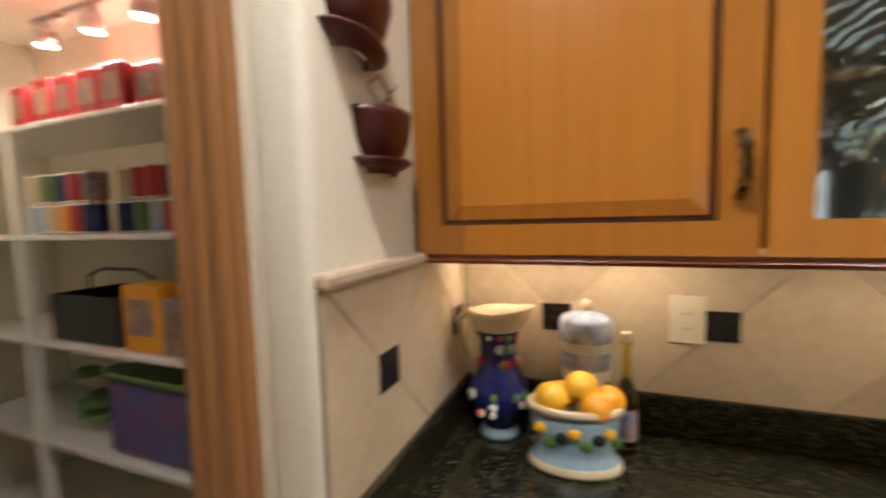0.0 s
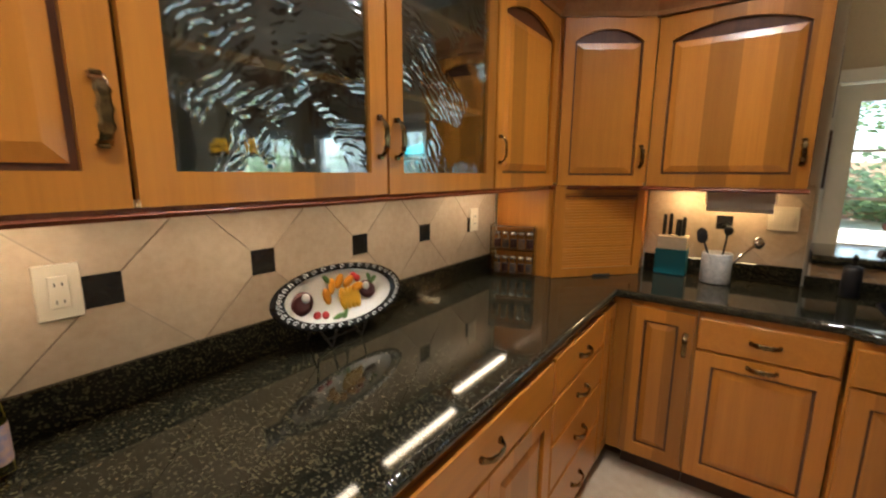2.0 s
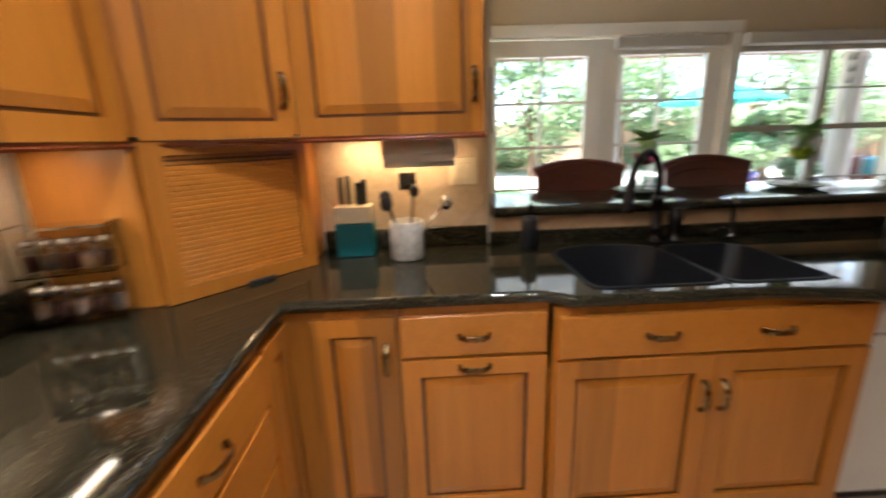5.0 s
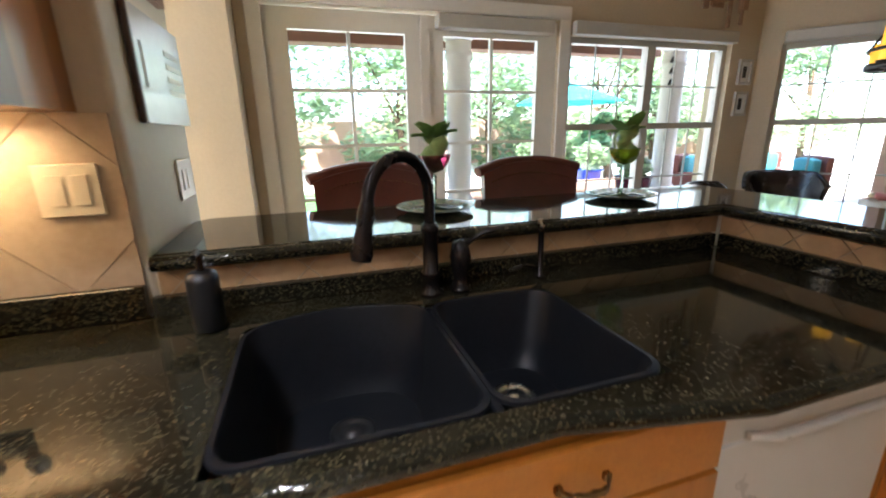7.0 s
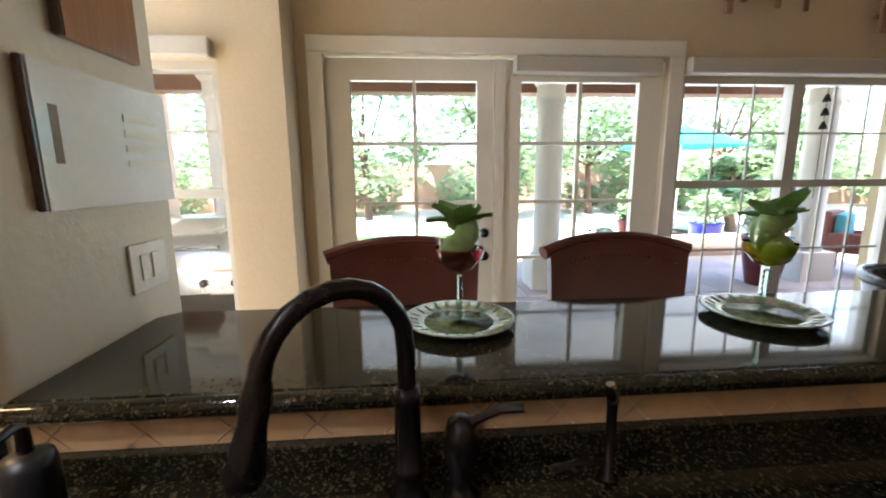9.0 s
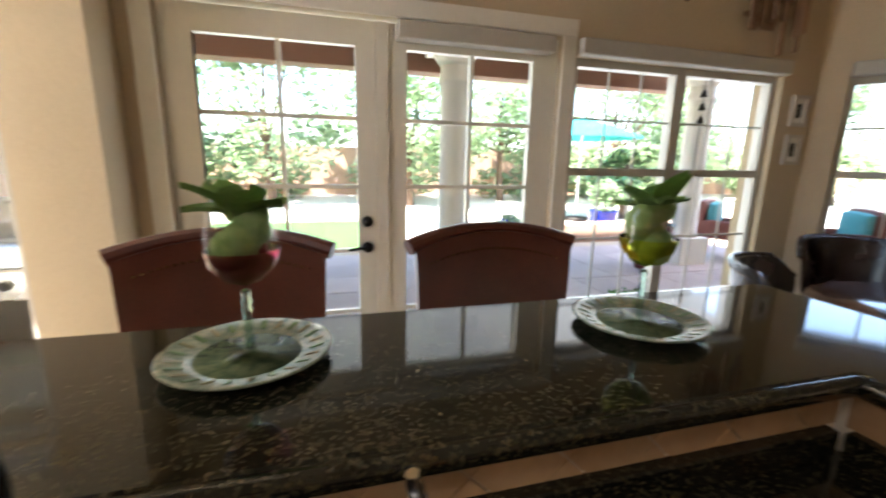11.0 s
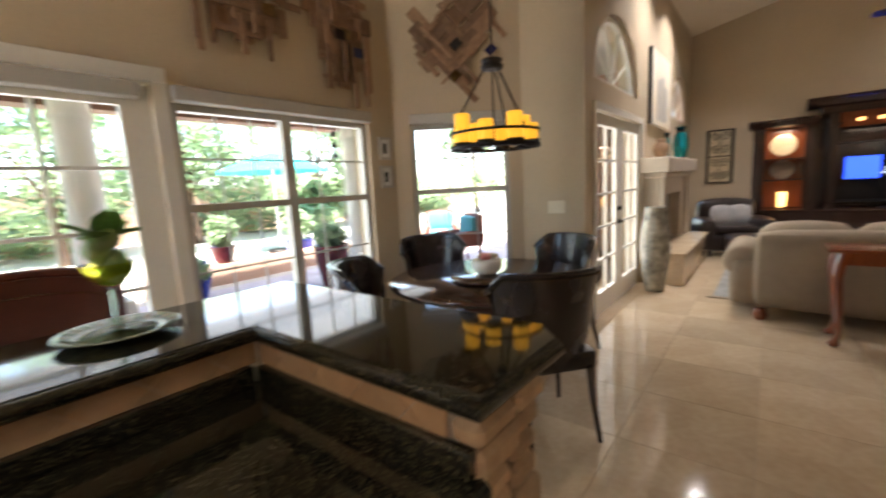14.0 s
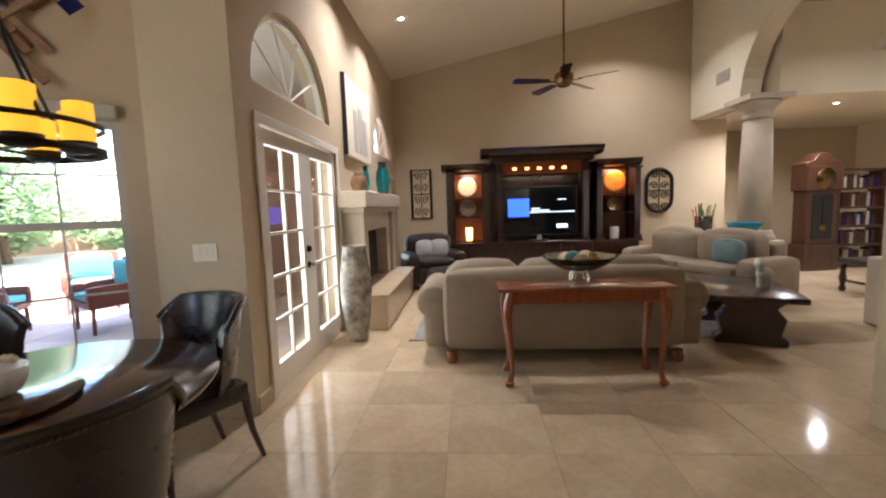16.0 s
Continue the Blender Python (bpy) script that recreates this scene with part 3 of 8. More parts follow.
for k, (a, c) in enumerate(((-7.37, -5.69), (-11.08, -9.58))):
    structure("wall_arch_corner", arch_fill(a, c, 2.36, 3.10, TX + 0.001, TX + 0.239), M["wall"], "plaster round an arched window")
structure("wall_media", box(-3.72, 3.2, -11.70, -11.5, 0, 5.6), M["wall"], "cream plaster wall behind the media cabinet")
structure("wall_hall_back", box(-7.6, -3.6, -13.3, -13.1, 0, 4.4), M["wall"], "cream hall wall")
structure("wall_hall_west", box(-7.7, -7.55, -13.2, -2.6, 0, 4.4), M["wall_white"], "pale hall wall")
structure("wall_hall_south", box(-7.6, -1.3, -2.72, -2.61, 0, 5.4), M["wall"], "plain cream wall")
structure("wall_hall_side", box(-3.72, -3.6, -13.1, -11.7, 0, 4.4), M["wall"], "cream hall wall end")
structure("ceiling_hall", box(-7.7, -3.3, -13.3, -2.6, 4.35, 4.5), M["ceiling"], "flat plaster hall ceiling", category="ceiling")
vb = bmesh.new()
for x0, x1 in ((-3.4, 4.9),):
    v = [vb.verts.new((x, y, vault(x) + d)) for d in (0, 0.15) for x, y in ((x0, -11.7), (x1, -11.7), (x1, 1.7), (x0, 1.7))]
    for f in ((0, 1, 2, 3), (7, 6, 5, 4), (0, 4, 5, 1), (1, 5, 6, 2), (2, 6, 7, 3), (3, 7, 4, 0)):
        vb.faces.new([v[i] for i in f])
bmesh.ops.recalc_face_normals(vb, faces=vb.faces)
structure("ceiling_vault", vb, M["ceiling"], "sloping plaster ceiling over the living room", category="ceiling")

# the arcade between living room and hall, on round columns
AX0, AX1 = -3.34, -3.02
ab = bmesh.new()
mA = Matrix(((0, 0, 1, AX0), (1, 0, 0, 0), (0, 1, 0, 0), (0, 0, 0, 1)))
SPR = 2.98
for y0, y1 in ((-11.5, -9.98), (-7.42, -6.98), (-4.6, -2.6)):
    prism([(y0, SPR), (y1, SPR), (y1, 5.5), (y0, 5.5)], AX1 - AX0, mA, ab)
for ya, yb in ((-9.98, -7.42), (-6.98, -4.6)):
    pts = arc((ya + yb) / 2, SPR, (yb - ya) / 2, 0, 180, 24)
    for p, q in zip(pts, pts[1:]):
        prism([p, q, (q[0], 5.5), (p[0], 5.5)], AX1 - AX0, mA, ab)
structure("wall_arcade", ab, M["wall_white"], "white plaster arcade with round arches", smooth=30)
for cyy in (-9.78, -7.2, -4.4):
    c = thing("column", "round cream plaster column with a moulded capital on a low pedestal", "column", (-3.18, cyy, 0), group="arcade columns")
    part("pedestal", box(-0.30, 0.30, -0.30, 0.30, 0, 0.74, 0.02), M["limestone"], c)
    part("base", lathe([(0.29, 0.74), (0.29, 0.80), (0.26, 0.82), (0.26, 0.86), (0.235, 0.90)], seg=32), M["limestone"], c)
    part("shaft", lathe([(0.225, 0.90), (0.225, 1.6), (0.195, 2.62)], seg=32), M["limestone"], c)
    part("capital", lathe([(0.195, 2.62), (0.22, 2.64), (0.22, 2.67), (0.20, 2.69), (0.20, 2.76), (0.24, 2.80), (0.30, 2.86), (0.30, 2.90)], seg=32, bm=box(-0.33, 0.33, -0.33, 0.33, 2.90, 2.979)), M["limestone"], c)

# baseboards
def baseboard(m, length):
    structure("baseboard", prism([(0, 0), (length, 0), (length, 0.13), (0, 0.13)], 0.016, m, bev=0.004), M["wall"], "painted baseboard along the wall", category="baseboard")


baseboard(plane_pose(DX, -2.56, 0, 0, -1), 2.05)
baseboard(plane_pose(3.54, -5.432, 0, -1, 0), 0.58)
baseboard(plane_pose(TX, -5.45, 0, 0, -1), 0.20)
baseboard(plane_pose(TX, -9.75, 0, 0, -1), 1.7)
baseboard(plane_pose(2.9, -11.5, 0, -1, 0), 6.5)
baseboard(plane_pose(-1.03, -5.34, 0, 0, 1), 2.7)


# ---- doors and windows ----
def french_leaf(parent, m, w, h, cols, rows, glass, stile, bottom, top):
    """One leaf with stiles, rails, bars and panes; u from 0 to w, v from 0 to h in the pose m."""
    d = 0.045
    g0, g1, h0, h1 = glass
    leaf = part("door_leaf", wall_with(m, w, h, d, [(g0, g1, h0, h1)]), M["trim"], parent)
    cw, rh = (g1 - g0) / cols, (h1 - h0) / rows
    for i in range(1, cols):
        part("muntin", prism([(g0 + cw * i - 0.011, h0), (g0 + cw * i + 0.011, h0), (g0 + cw * i + 0.011, h1), (g0 + cw * i - 0.011, h1)], -0.03, m @ Matrix.Translation((0, 0, -0.007))), M["trim"], leaf)
    for j in range(1, rows):
        part("muntin", prism([(g0, h0 + rh * j - 0.011), (g1, h0 + rh * j - 0.011), (g1, h0 + rh * j + 0.011), (g0, h0 + rh * j + 0.011)], -0.026, m @ Matrix.Translation((0, 0, -0.009))), M["trim"], leaf)
    for i in range(cols):
        for j in range(rows):
            p = part("pane", quad([(g0 + cw * i, h0 + rh * j), (g0 + cw * (i + 1), h0 + rh * j), (g0 + cw * (i + 1), h0 + rh * (j + 1)), (g0 + cw * i, h0 + rh * (j + 1))], m @ Matrix.Translation((0, 0, -0.02))), M["pane"], leaf, smooth=None)
            p.visible_shadow = False
    return leaf


def casing_set(parent, m, w, h, cw=0.09, th=0.018, mat_=None):
    mt = mat_ or M["trim"]
    part("door_casing", prism([(-cw, 0), (0, 0), (0, h), (-cw, h)], th, m, bev=0.004), mt, parent)
    part("door_casing", prism([(w, 0), (w + cw, 0), (w + cw, h), (w, h)], th, m, bev=0.004), mt, parent)
    part("head_casing", prism([(-cw, h), (w + cw, h), (w + cw, h + cw), (-cw, h + cw)], th + 0.004, m, bev=0.004), mt, parent)


def handle_set(parent, m, u, v, side):
    k = part("deadbolt", lathe([(0.032, 0), (0.032, 0.012), (0.024, 0.02), (0.024, 0.03)], seg=16), M["bronze"], parent, "dark bronze deadbolt")
    k.matrix_local = m @ Matrix.Translation((u, v + 0.15, 0))
    k = part("door_handle", lathe([(0.032, 0), (0.032, 0.012), (0.014, 0.02), (0.014, 0.055)], seg=16, bm=tube([(0, 0, 0.05), (side * 0.05, 0.004, 0.052), (side * 0.11, -0.006, 0.05)], [0.011, 0.009, 0.008])), M["bronze"], parent, "dark bronze lever handle")
    k.matrix_local = m @ Matrix.Translation((u, v, 0))


d1 = tagged(new("door_1"), "closed white French doors onto the patio, ten panes in each leaf", "door", kind="structure")
mD = plane_pose(4.60, -0.482, 0, 0, -1)
french_leaf(d1, mD, 1.01, 2.12, 2, 5, (0.145, 0.905, 0.17, 1.995), 0.1, 0.2, 0.1)
french_leaf(d1, mD @ Matrix.Translation((1.08, 0, 0)), 1.01, 2.12, 2, 5, (0.10, 0.85, 0.17, 1.995), 0.1, 0.2, 0.1)
part("astragal", prism([(1.012, 0), (1.078, 0), (1.078, 2.12), (1.012, 2.12)], -0.06, mD @ Matrix.Translation((0, 0, 0.012))), M["trim"], d1)
casing_set(d1, plane_pose(4.558, -0.484, 0, 0, -1), 2.084, 2.135)
handle_set(d1, mD, 0.955, 0.92, -1)
part("shade_box", box(4.50, 4.598, -2.50, -1.60, 2.03, 2.118, 0.006), M["vinyl"], d1, "rolled-up grey shade above the door leaf")


def window(name, label, m, w, z0, z1, cols, mull, rail, rows=2, shade=True):
    """A sash window: frame, mullion, meeting rail, thin bars, panes and a shade box above."""
    o = tagged(new(name), label, "window", kind="structure")
    f = 0.045
    h = z1 - z0
    mm = m @ Matrix.Translation((0, z0, 0))
    part("window_frame", wall_with(mm @ Matrix.Translation((0, 0, -0.05)), w, h, 0.07, [(f, w - f, f, h - f)]), M["vinyl"], o)
    halves = [(f, w - f)] if not mull else [(f, w / 2 - 0.04), (w / 2 + 0.04, w - f)]
    if mull:
        part("mullion", prism([(w / 2 - 0.04, f), (w / 2 + 0.04, f), (w / 2 + 0.04, h - f), (w / 2 - 0.04, h - f)], -0.07, mm @ Matrix.Translation((0, 0, -0.048))), M["vinyl"], o)
    r = rail - z0
    for a, c in halves:
        part("meeting_rail", prism([(a, r - 0.025), (c, r - 0.025), (c, r + 0.025), (a, r + 0.025)], -0.06, mm @ Matrix.Translation((0, 0, -0.052))), M["vinyl"], o)
        for v0, v1 in ((f, r - 0.025), (r + 0.025, h - f)):
            p = part("pane", quad([(a, v0), (c, v0), (c, v1), (a, v1)], mm @ Matrix.Translation((0, 0, -0.085))), M["pane"], o, smooth=None)
            p.visible_shadow = False
            for i in range(1, cols):
                u = a + (c - a) * i / cols
                part("muntin", prism([(u - 0.006, v0), (u + 0.006, v0), (u + 0.006, v1), (u - 0.006, v1)], -0.010, mm @ Matrix.Translation((0, 0, -0.072))), M["vinyl"], o)
            for j in range(1, rows):
                v = v0 + (v1 - v0) * j / rows
                part("muntin", prism([(a, v - 0.007), (c, v - 0.007), (c, v + 0.007), (a, v + 0.007)], -0.008, mm @ Matrix.Translation((0, 0, -0.073))), M["vinyl"], o)
    part("window_sill", prism([(-0.03, -0.03), (w + 0.03, -0.03), (w + 0.03, -0.002), (-0.03, -0.002)], 0.16, mm @ Matrix.Translation((0, 0, -0.12)), bev=0.004), M["trim"], o)
    if shade:
        s = part("shade_box", prism([(0.004, h - 0.004), (w - 0.004, h - 0.004), (w - 0.004, h + 0.09), (0.004, h + 0.09)], 0.06, mm @ Matrix.Translation((0, 0, 0.003)), bev=0.008), M["vinyl"], o, "rolled-up grey shade")
    return o


window("window_1", "wide double window with thin bars onto the patio", plane_pose(DX, -2.672, 0, 0, -1), 1.64, 0.45, 2.04, 3, True, 1.365)
window("window_2", "bay window with thin bars onto the patio", AW @ Matrix.Translation((0.17, 0, 0)), 0.98, 0.45, 2.04, 3, False, 1.375)
window("window_3", "kitchen-side window that looks onto a grill", plane_pose(4.30, 1.05, 0, 0, -1), 1.05, 0.46, 2.03, 3, False, 1.35)
window("window_4", "narrow window beside the fireplace", plane_pose(TX, -9.98, 0, 0, -1), 1.0, 0.5, 2.0, 2, False, 1.25)

d2 = tagged(new("door_2"), "closed white French doors onto a terrace, ten panes in each leaf", "door", kind="structure")
mT = plane_pose(TX + 0.012, -5.732, 0, 0, -1)
french_leaf(d2, mT, 0.878, 2.06, 2, 5, (0.10, 0.74, 0.22, 1.94), 0.1, 0.2, 0.1)
french_leaf(d2, mT @ Matrix.Translation((0.88, 0, 0)), 0.876, 2.06, 2, 5, (0.13, 0.77, 0.22, 1.94), 0.1, 0.2, 0.1)
casing_set(d2, plane_pose(TX - 0.001, -5.732, 0, 0, -1), 1.758, 2.07, 0.075)
handle_set(d2, mT, 0.825, 0.92, -1)

for nm, (a, c) in (("window_5", (-7.37, -5.69)), ("window_6", (-11.08, -9.58))):
    o = tagged(new(nm), "white arched fan window high in the wall", "window", kind="structure")
    cy, ry = (a + c) / 2, (c - a) / 2
    mW = Matrix(((0, 0, 1, 0), (1, 0, 0, cy), (0, 1, 0, 2.36), (0, 0, 0, 1)))
    fb = bmesh.new()
    for r0, r1, rz0, rz1, dd in ((ry - 0.06, ry, 0.68, 0.739, 0.06),):
        A, B = arc(0, 0, r0, 0, 180, 28, rz0), arc(0, 0, r1, 0, 180, 28, rz1)
        for i in range(28):
            prism([A[i], B[i], B[i + 1], A[i + 1]], dd, mW @ Matrix.Translation((0, 0, TX + 0.05)), fb)
    prism([(-ry, 0), (ry, 0), (ry, 0.05), (-ry, 0.05)], 0.06, mW @ Matrix.Translation((0, 0, TX + 0.05)), fb)
    part("window_frame", fb, M["trim"], o)
    for ang in (36, 72, 108, 144):
        x1, z1 = (ry - 0.06) * math.cos(radians(ang)), 0.68 * math.sin(radians(ang))
        part("muntin", tube([(TX + 0.085, cy, 2.41), (TX + 0.085, cy + x1, 2.36 + z1)], 0.011, 6), M["trim"], o)
    p = part("pane", quad(arc(0, 0, ry - 0.06, 0, 180, 28, 0.68)[::-1], mW @ Matrix.Translation((0, 0, TX + 0.09))), M["pane"], o, smooth=None)
    p.visible_shadow = False

# pantry opening casing
pc = tagged(new("door_casing_pantry"), "fluted honey oak casing round the open pantry doorway", "door casing", kind="structure")
for x0, x1 in ((-0.540, -0.414), (-1.86, -1.70)):
    b = box(x0, x1, 0.436, 0.459, 0, 2.08)
    for i in range(3):
        xx = x0 + (x1 - x0) * (0.2 + 0.3 * i)
        tube([(xx, 0.438, 0.15), (xx, 0.438, 2.05)], 0.018, 8, b)
    part("jamb_casing", b, M["casing"], pc)
part("jamb_casing", box(-0.556, -0.541, 0.462, 0.565, 0, 2.07), M["casing"], pc)
part("head_casing", box(-1.88, -0.41, 0.432, 0.459, 2.082, 2.24, 0.006), M["casing"], pc)

# ---- kitchen cabinets ----
def pull(parent, m, u, v, length, upright=True):
    """A waisted strap pull, bowed out from the door face."""
    b = bmesh.new()
    rows = []
    for i in range(13):
        s = i / 12 - 0.5
        d = 0.004 + 0.026 * (1 - (2 * s) ** 4)
        w = 0.0085 + 0.0035 * math.cos(4 * math.pi * s) ** 2
        ring = [(-w, d), (-w * 0.6, d + 0.0035), (w * 0.6, d + 0.0035), (w, d), (0, d - 0.0035)]
        rows.append([b.verts.new((k, s * length, z) if upright else (s * length, k, z)) for k, z in ring])
    for p, q in zip(rows, rows[1:]):
        for i in range(5):
            b.faces.new((p[i], p[(i + 1) % 5], q[(i + 1) % 5], q[i]))
    b.faces.new(rows[0][::-1])
    b.faces.new(rows[-1])
    for s in (-0.47, 0.47):
        box(-0.008, 0.008, s * length - 0.007, s * length + 0.007, -0.001, 0.011, 0.002, bm=b) if upright else box(s * length - 0.007, s * length + 0.007, -0.008, 0.008, -0.001, 0.011, 0.002, bm=b)
    bmesh.ops.recalc_face_normals(b, faces=b.faces)
    h = part("handle", b, M["brass"], parent, "antique brass pull")
    h.matrix_local = m @ Matrix.Translation((u, v, 0.02))


def cab_door(parent, m, w, h, arched=False, glass=False, side=1, low=True, fr=0.058, handle="door", panes=None):
    """A raised-panel door (u 0..w, v 0..h) 20 mm thick."""
    b = bmesh.new()
    z0 = Matrix.Translation((0, 0, 0.001))
    if arched:
        n = 10
        f = lambda s: h - fr - 0.055 * (1 - math.sin(math.pi * s) ** 0.8)
        us = [fr + (w - 2 * fr) * i / n for i in range(n + 1)]
        prism([(0, 0), (w, 0), (w, h), (w - fr, h), *[(us[i], f(i / n)) for i in range(n, -1, -1)][0:0], (w - fr, fr), (fr, fr), (fr, h), (0, h)], 0.02, m @ z0, b)
        prism([(us[i], f(i / n)) for i in range(n + 1)] + [(w - fr, h), (fr, h)], 0.02, m @ z0, b)
        bmesh.ops.remove_doubles(b, verts=b.verts, dist=0.0004)
    else:
        b = wall_with(m @ Matrix.Translation((0, 0, 0.021)), w, h, 0.02, [(fr, w - fr, fr, h - fr)])
    door = part("door", b, M["maple"], parent, smooth=None)
    if glass:
        g = part("pane", prism([(fr - 0.004, fr - 0.004), (w - fr + 0.004, fr - 0.004), (w - fr + 0.004, h - fr + 0.004), (fr - 0.004, h - fr + 0.004)], 0.004, m @ Matrix.Translation((0, 0, 0.008))), M["wavy"], door, "wavy clear glass pane", smooth=None)
        g.visible_shadow = False
    else:
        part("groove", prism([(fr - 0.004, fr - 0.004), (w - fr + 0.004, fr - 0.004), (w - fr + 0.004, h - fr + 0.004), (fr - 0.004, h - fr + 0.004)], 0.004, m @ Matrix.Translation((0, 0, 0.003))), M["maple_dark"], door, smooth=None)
        iw, ih = w - 2 * fr - 0.022, h - 2 * fr - 0.022 - (0.05 if arched else 0)
        pb = bmesh.new()
        lo = [(0, 0), (iw, 0), (iw, ih), (0, ih)]
        e = min(0.028, iw * 0.2)
        A = [pb.verts.new((u, v, 0)) for u, v in lo]
        B = [pb.verts.new((u, v, 0.004)) for u, v in lo]
        C = [pb.verts.new((e if u == 0 else iw - e, e if v == 0 else ih - e, 0.012)) for u, v in lo]
        for P_, Q_ in ((A, B), (B, C)):
            for i in range(4):
                pb.faces.new((P_[i], P_[(i + 1) % 4], Q_[(i + 1) % 4], Q_[i]))
        pb.faces.new(C)
        pn = part("raised_panel", pb, M["maple"], door, smooth=None)
        pn.matrix_local = m @ Matrix.Translation((fr + 0.011, fr + 0.011, 0.006))
    if handle:
        u = w - fr * 0.5 if side > 0 else fr * 0.5
        v = fr + 0.09 if low else h - fr - 0.08
        pull(door, m, u, v, 0.105)
    return door


def drawer(parent, m, w, h, pulls=1):
    b = prism([(0, 0), (w, 0), (w, h), (0, h)], 0.02, m @ Matrix.Translation((0, 0, 0.001)), bev=0.004)
    d = part("drawer_front", b, M["maple_h"], parent, smooth=None)
    for i in range(pulls):
        pull(d, m, w * (i + 1) / (pulls + 1) if pulls == 1 else w * (0.32 + 0.36 * i), h * 0.5, 0.10, False)
    return d


# upper cabinets along the back wall
YF = 0.806
UB, UT = 1.40, 2.16


def upper(x0, x1, doors, label, glass=False):
    c = thing("upper_cabinet", label, "cabinet", ((x0 + x1) / 2, 0.95, UB), group="upper cabinets")
    inv = c.matrix_world.inverted()
    x0, x1 = x0 + 0.001, x1 - 0.001
    b = bmesh.new()
    t = 0.018
    for q in ((x0, x1, YF, 1.106, UB, UB + t), (x0, x1, YF, 1.106, UT - t, UT), (x0, x0 + t, YF, 1.106, UB + t, UT - t), (x1 - t, x1, YF, 1.106, UB + t, UT - t), (x0 + t, x1 - t, 1.09, 1.106, UB + t, UT - t)):
        box(*q, bm=b, m=inv)
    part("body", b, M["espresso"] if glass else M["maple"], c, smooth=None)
    if glass:
        for zz in (1.66, 1.92):
            part("shelf", box(x0 + t + 0.001, x1 - t - 0.001, 0.835, 1.088, zz, zz + 0.018, m=inv), M["maple_h"], c)
    n = len(doors)
    w = (x1 - x0) / n
    for i, (arched, side) in enumerate(doors):
        m = inv @ plane_pose(x0 + w * i + 0.004, YF, UB - 0.012, 1, 0)
        cab_door(c, m, w - 0.008, UT - UB + 0.01, arched, glass, side)
    return c


upper(-0.296, 0.316, [(False, 1)], "honey maple wall cabinet with one raised-panel door")
upper(0.316, 1.488, [(False, 1), (False, -1)], "honey maple wall cabinet with two wavy glass doors over dark shelves", True)
upper(1.488, 2.085, [(True, -1)], "honey maple wall cabinet with an arched raised-panel door")

# diagonal corner cabinet and the roll-front garage under it
dc = thing("corner_cabinet", "honey maple diagonal corner cabinet with an arched panel door", "cabinet", (2.4, 0.8, UB), group="upper cabinets")
inv = dc.matrix_world.inverted()
part("body", prism([(2.089, 0.79), (2.345, 0.412), (2.676, 0.412), (2.676, 1.106), (2.089, 1.106)], UT - UB, inv @ Matrix.Translation((0, 0, UB))), M["maple"], dc, smooth=None)
dl = math.hypot(0.256, 0.378)
cab_door(dc, inv @ plane_pose(2.089, 0.79, UB - 0.012, 0.256, -0.378) @ Matrix.Translation((0.02, 0, 0)), dl - 0.04, UT - UB + 0.01, True, False, 1, fr=0.05)

ag = thing("appliance_garage", "honey maple appliance garage with a closed tambour front", "cabinet", (2.4, 0.8, 0.917))
inv = ag.matrix_world.inverted()
GA, GB = Vector((2.075, 0.765, 0)), Vector((2.455, 0.425, 0))
gd = (GB - GA).normalized()
gl_ = (GB - GA).length
part("body", prism([(2.078, 0.80), (2.46, 0.45), (2.673, 0.45), (2.673, 1.09), (2.078, 1.09)], 0.468, inv @ Matrix.Translation((0, 0, 0.917))), M["maple"], ag, smooth=None)
mg = inv @ plane_pose(GA.x, GA.y, 0.917, gd.x, gd.y)
part("face_frame", wall_with(mg, gl_, 0.468, 0.02, [(0.055, gl_ - 0.045, 0.045, 0.43)]), M["maple"], ag, smooth=None)
for i in range(26):
    v = 0.046 + i * 0.0148
    part("slat", prism([(0.056, v), (gl_ - 0.046, v), (gl_ - 0.046, v + 0.0138), (0.056, v + 0.0138)], -0.009, mg @ Matrix.Translation((0, 0, -0.008)), bev=0.0025), M["maple_h"], ag, smooth=None)
# Dark strip that paints the shade below the top of the face frame.
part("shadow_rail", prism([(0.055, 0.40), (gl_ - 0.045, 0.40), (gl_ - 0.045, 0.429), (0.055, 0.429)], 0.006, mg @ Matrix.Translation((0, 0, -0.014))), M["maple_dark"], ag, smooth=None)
part("catch", box(-0.05, 0.05, -0.004, 0.008, 0, 0.012, 0.003), M["black"], ag).matrix_local = mg @ Matrix.Translation((gl_ * 0.55, 0.0, 0.012)) @ pose(0, 0, 0, -90)

# upper cabinet on the sink wall
su = thing("upper_cabinet", "honey maple wall cabinet with an arched panel door beside the window", "cabinet", (2.5, 0.1, UB), group="upper cabinets")
inv = su.matrix_world.inverted()
part("body", box(2.352, 2.676, -0.205, 0.408, UB, UT, m=inv), M["maple"], su, smooth=None)
cab_door(su, inv @ plane_pose(2.352, 0.405, UB - 0.012, 0, -1), 0.605, UT - UB + 0.01, True, False, 1)

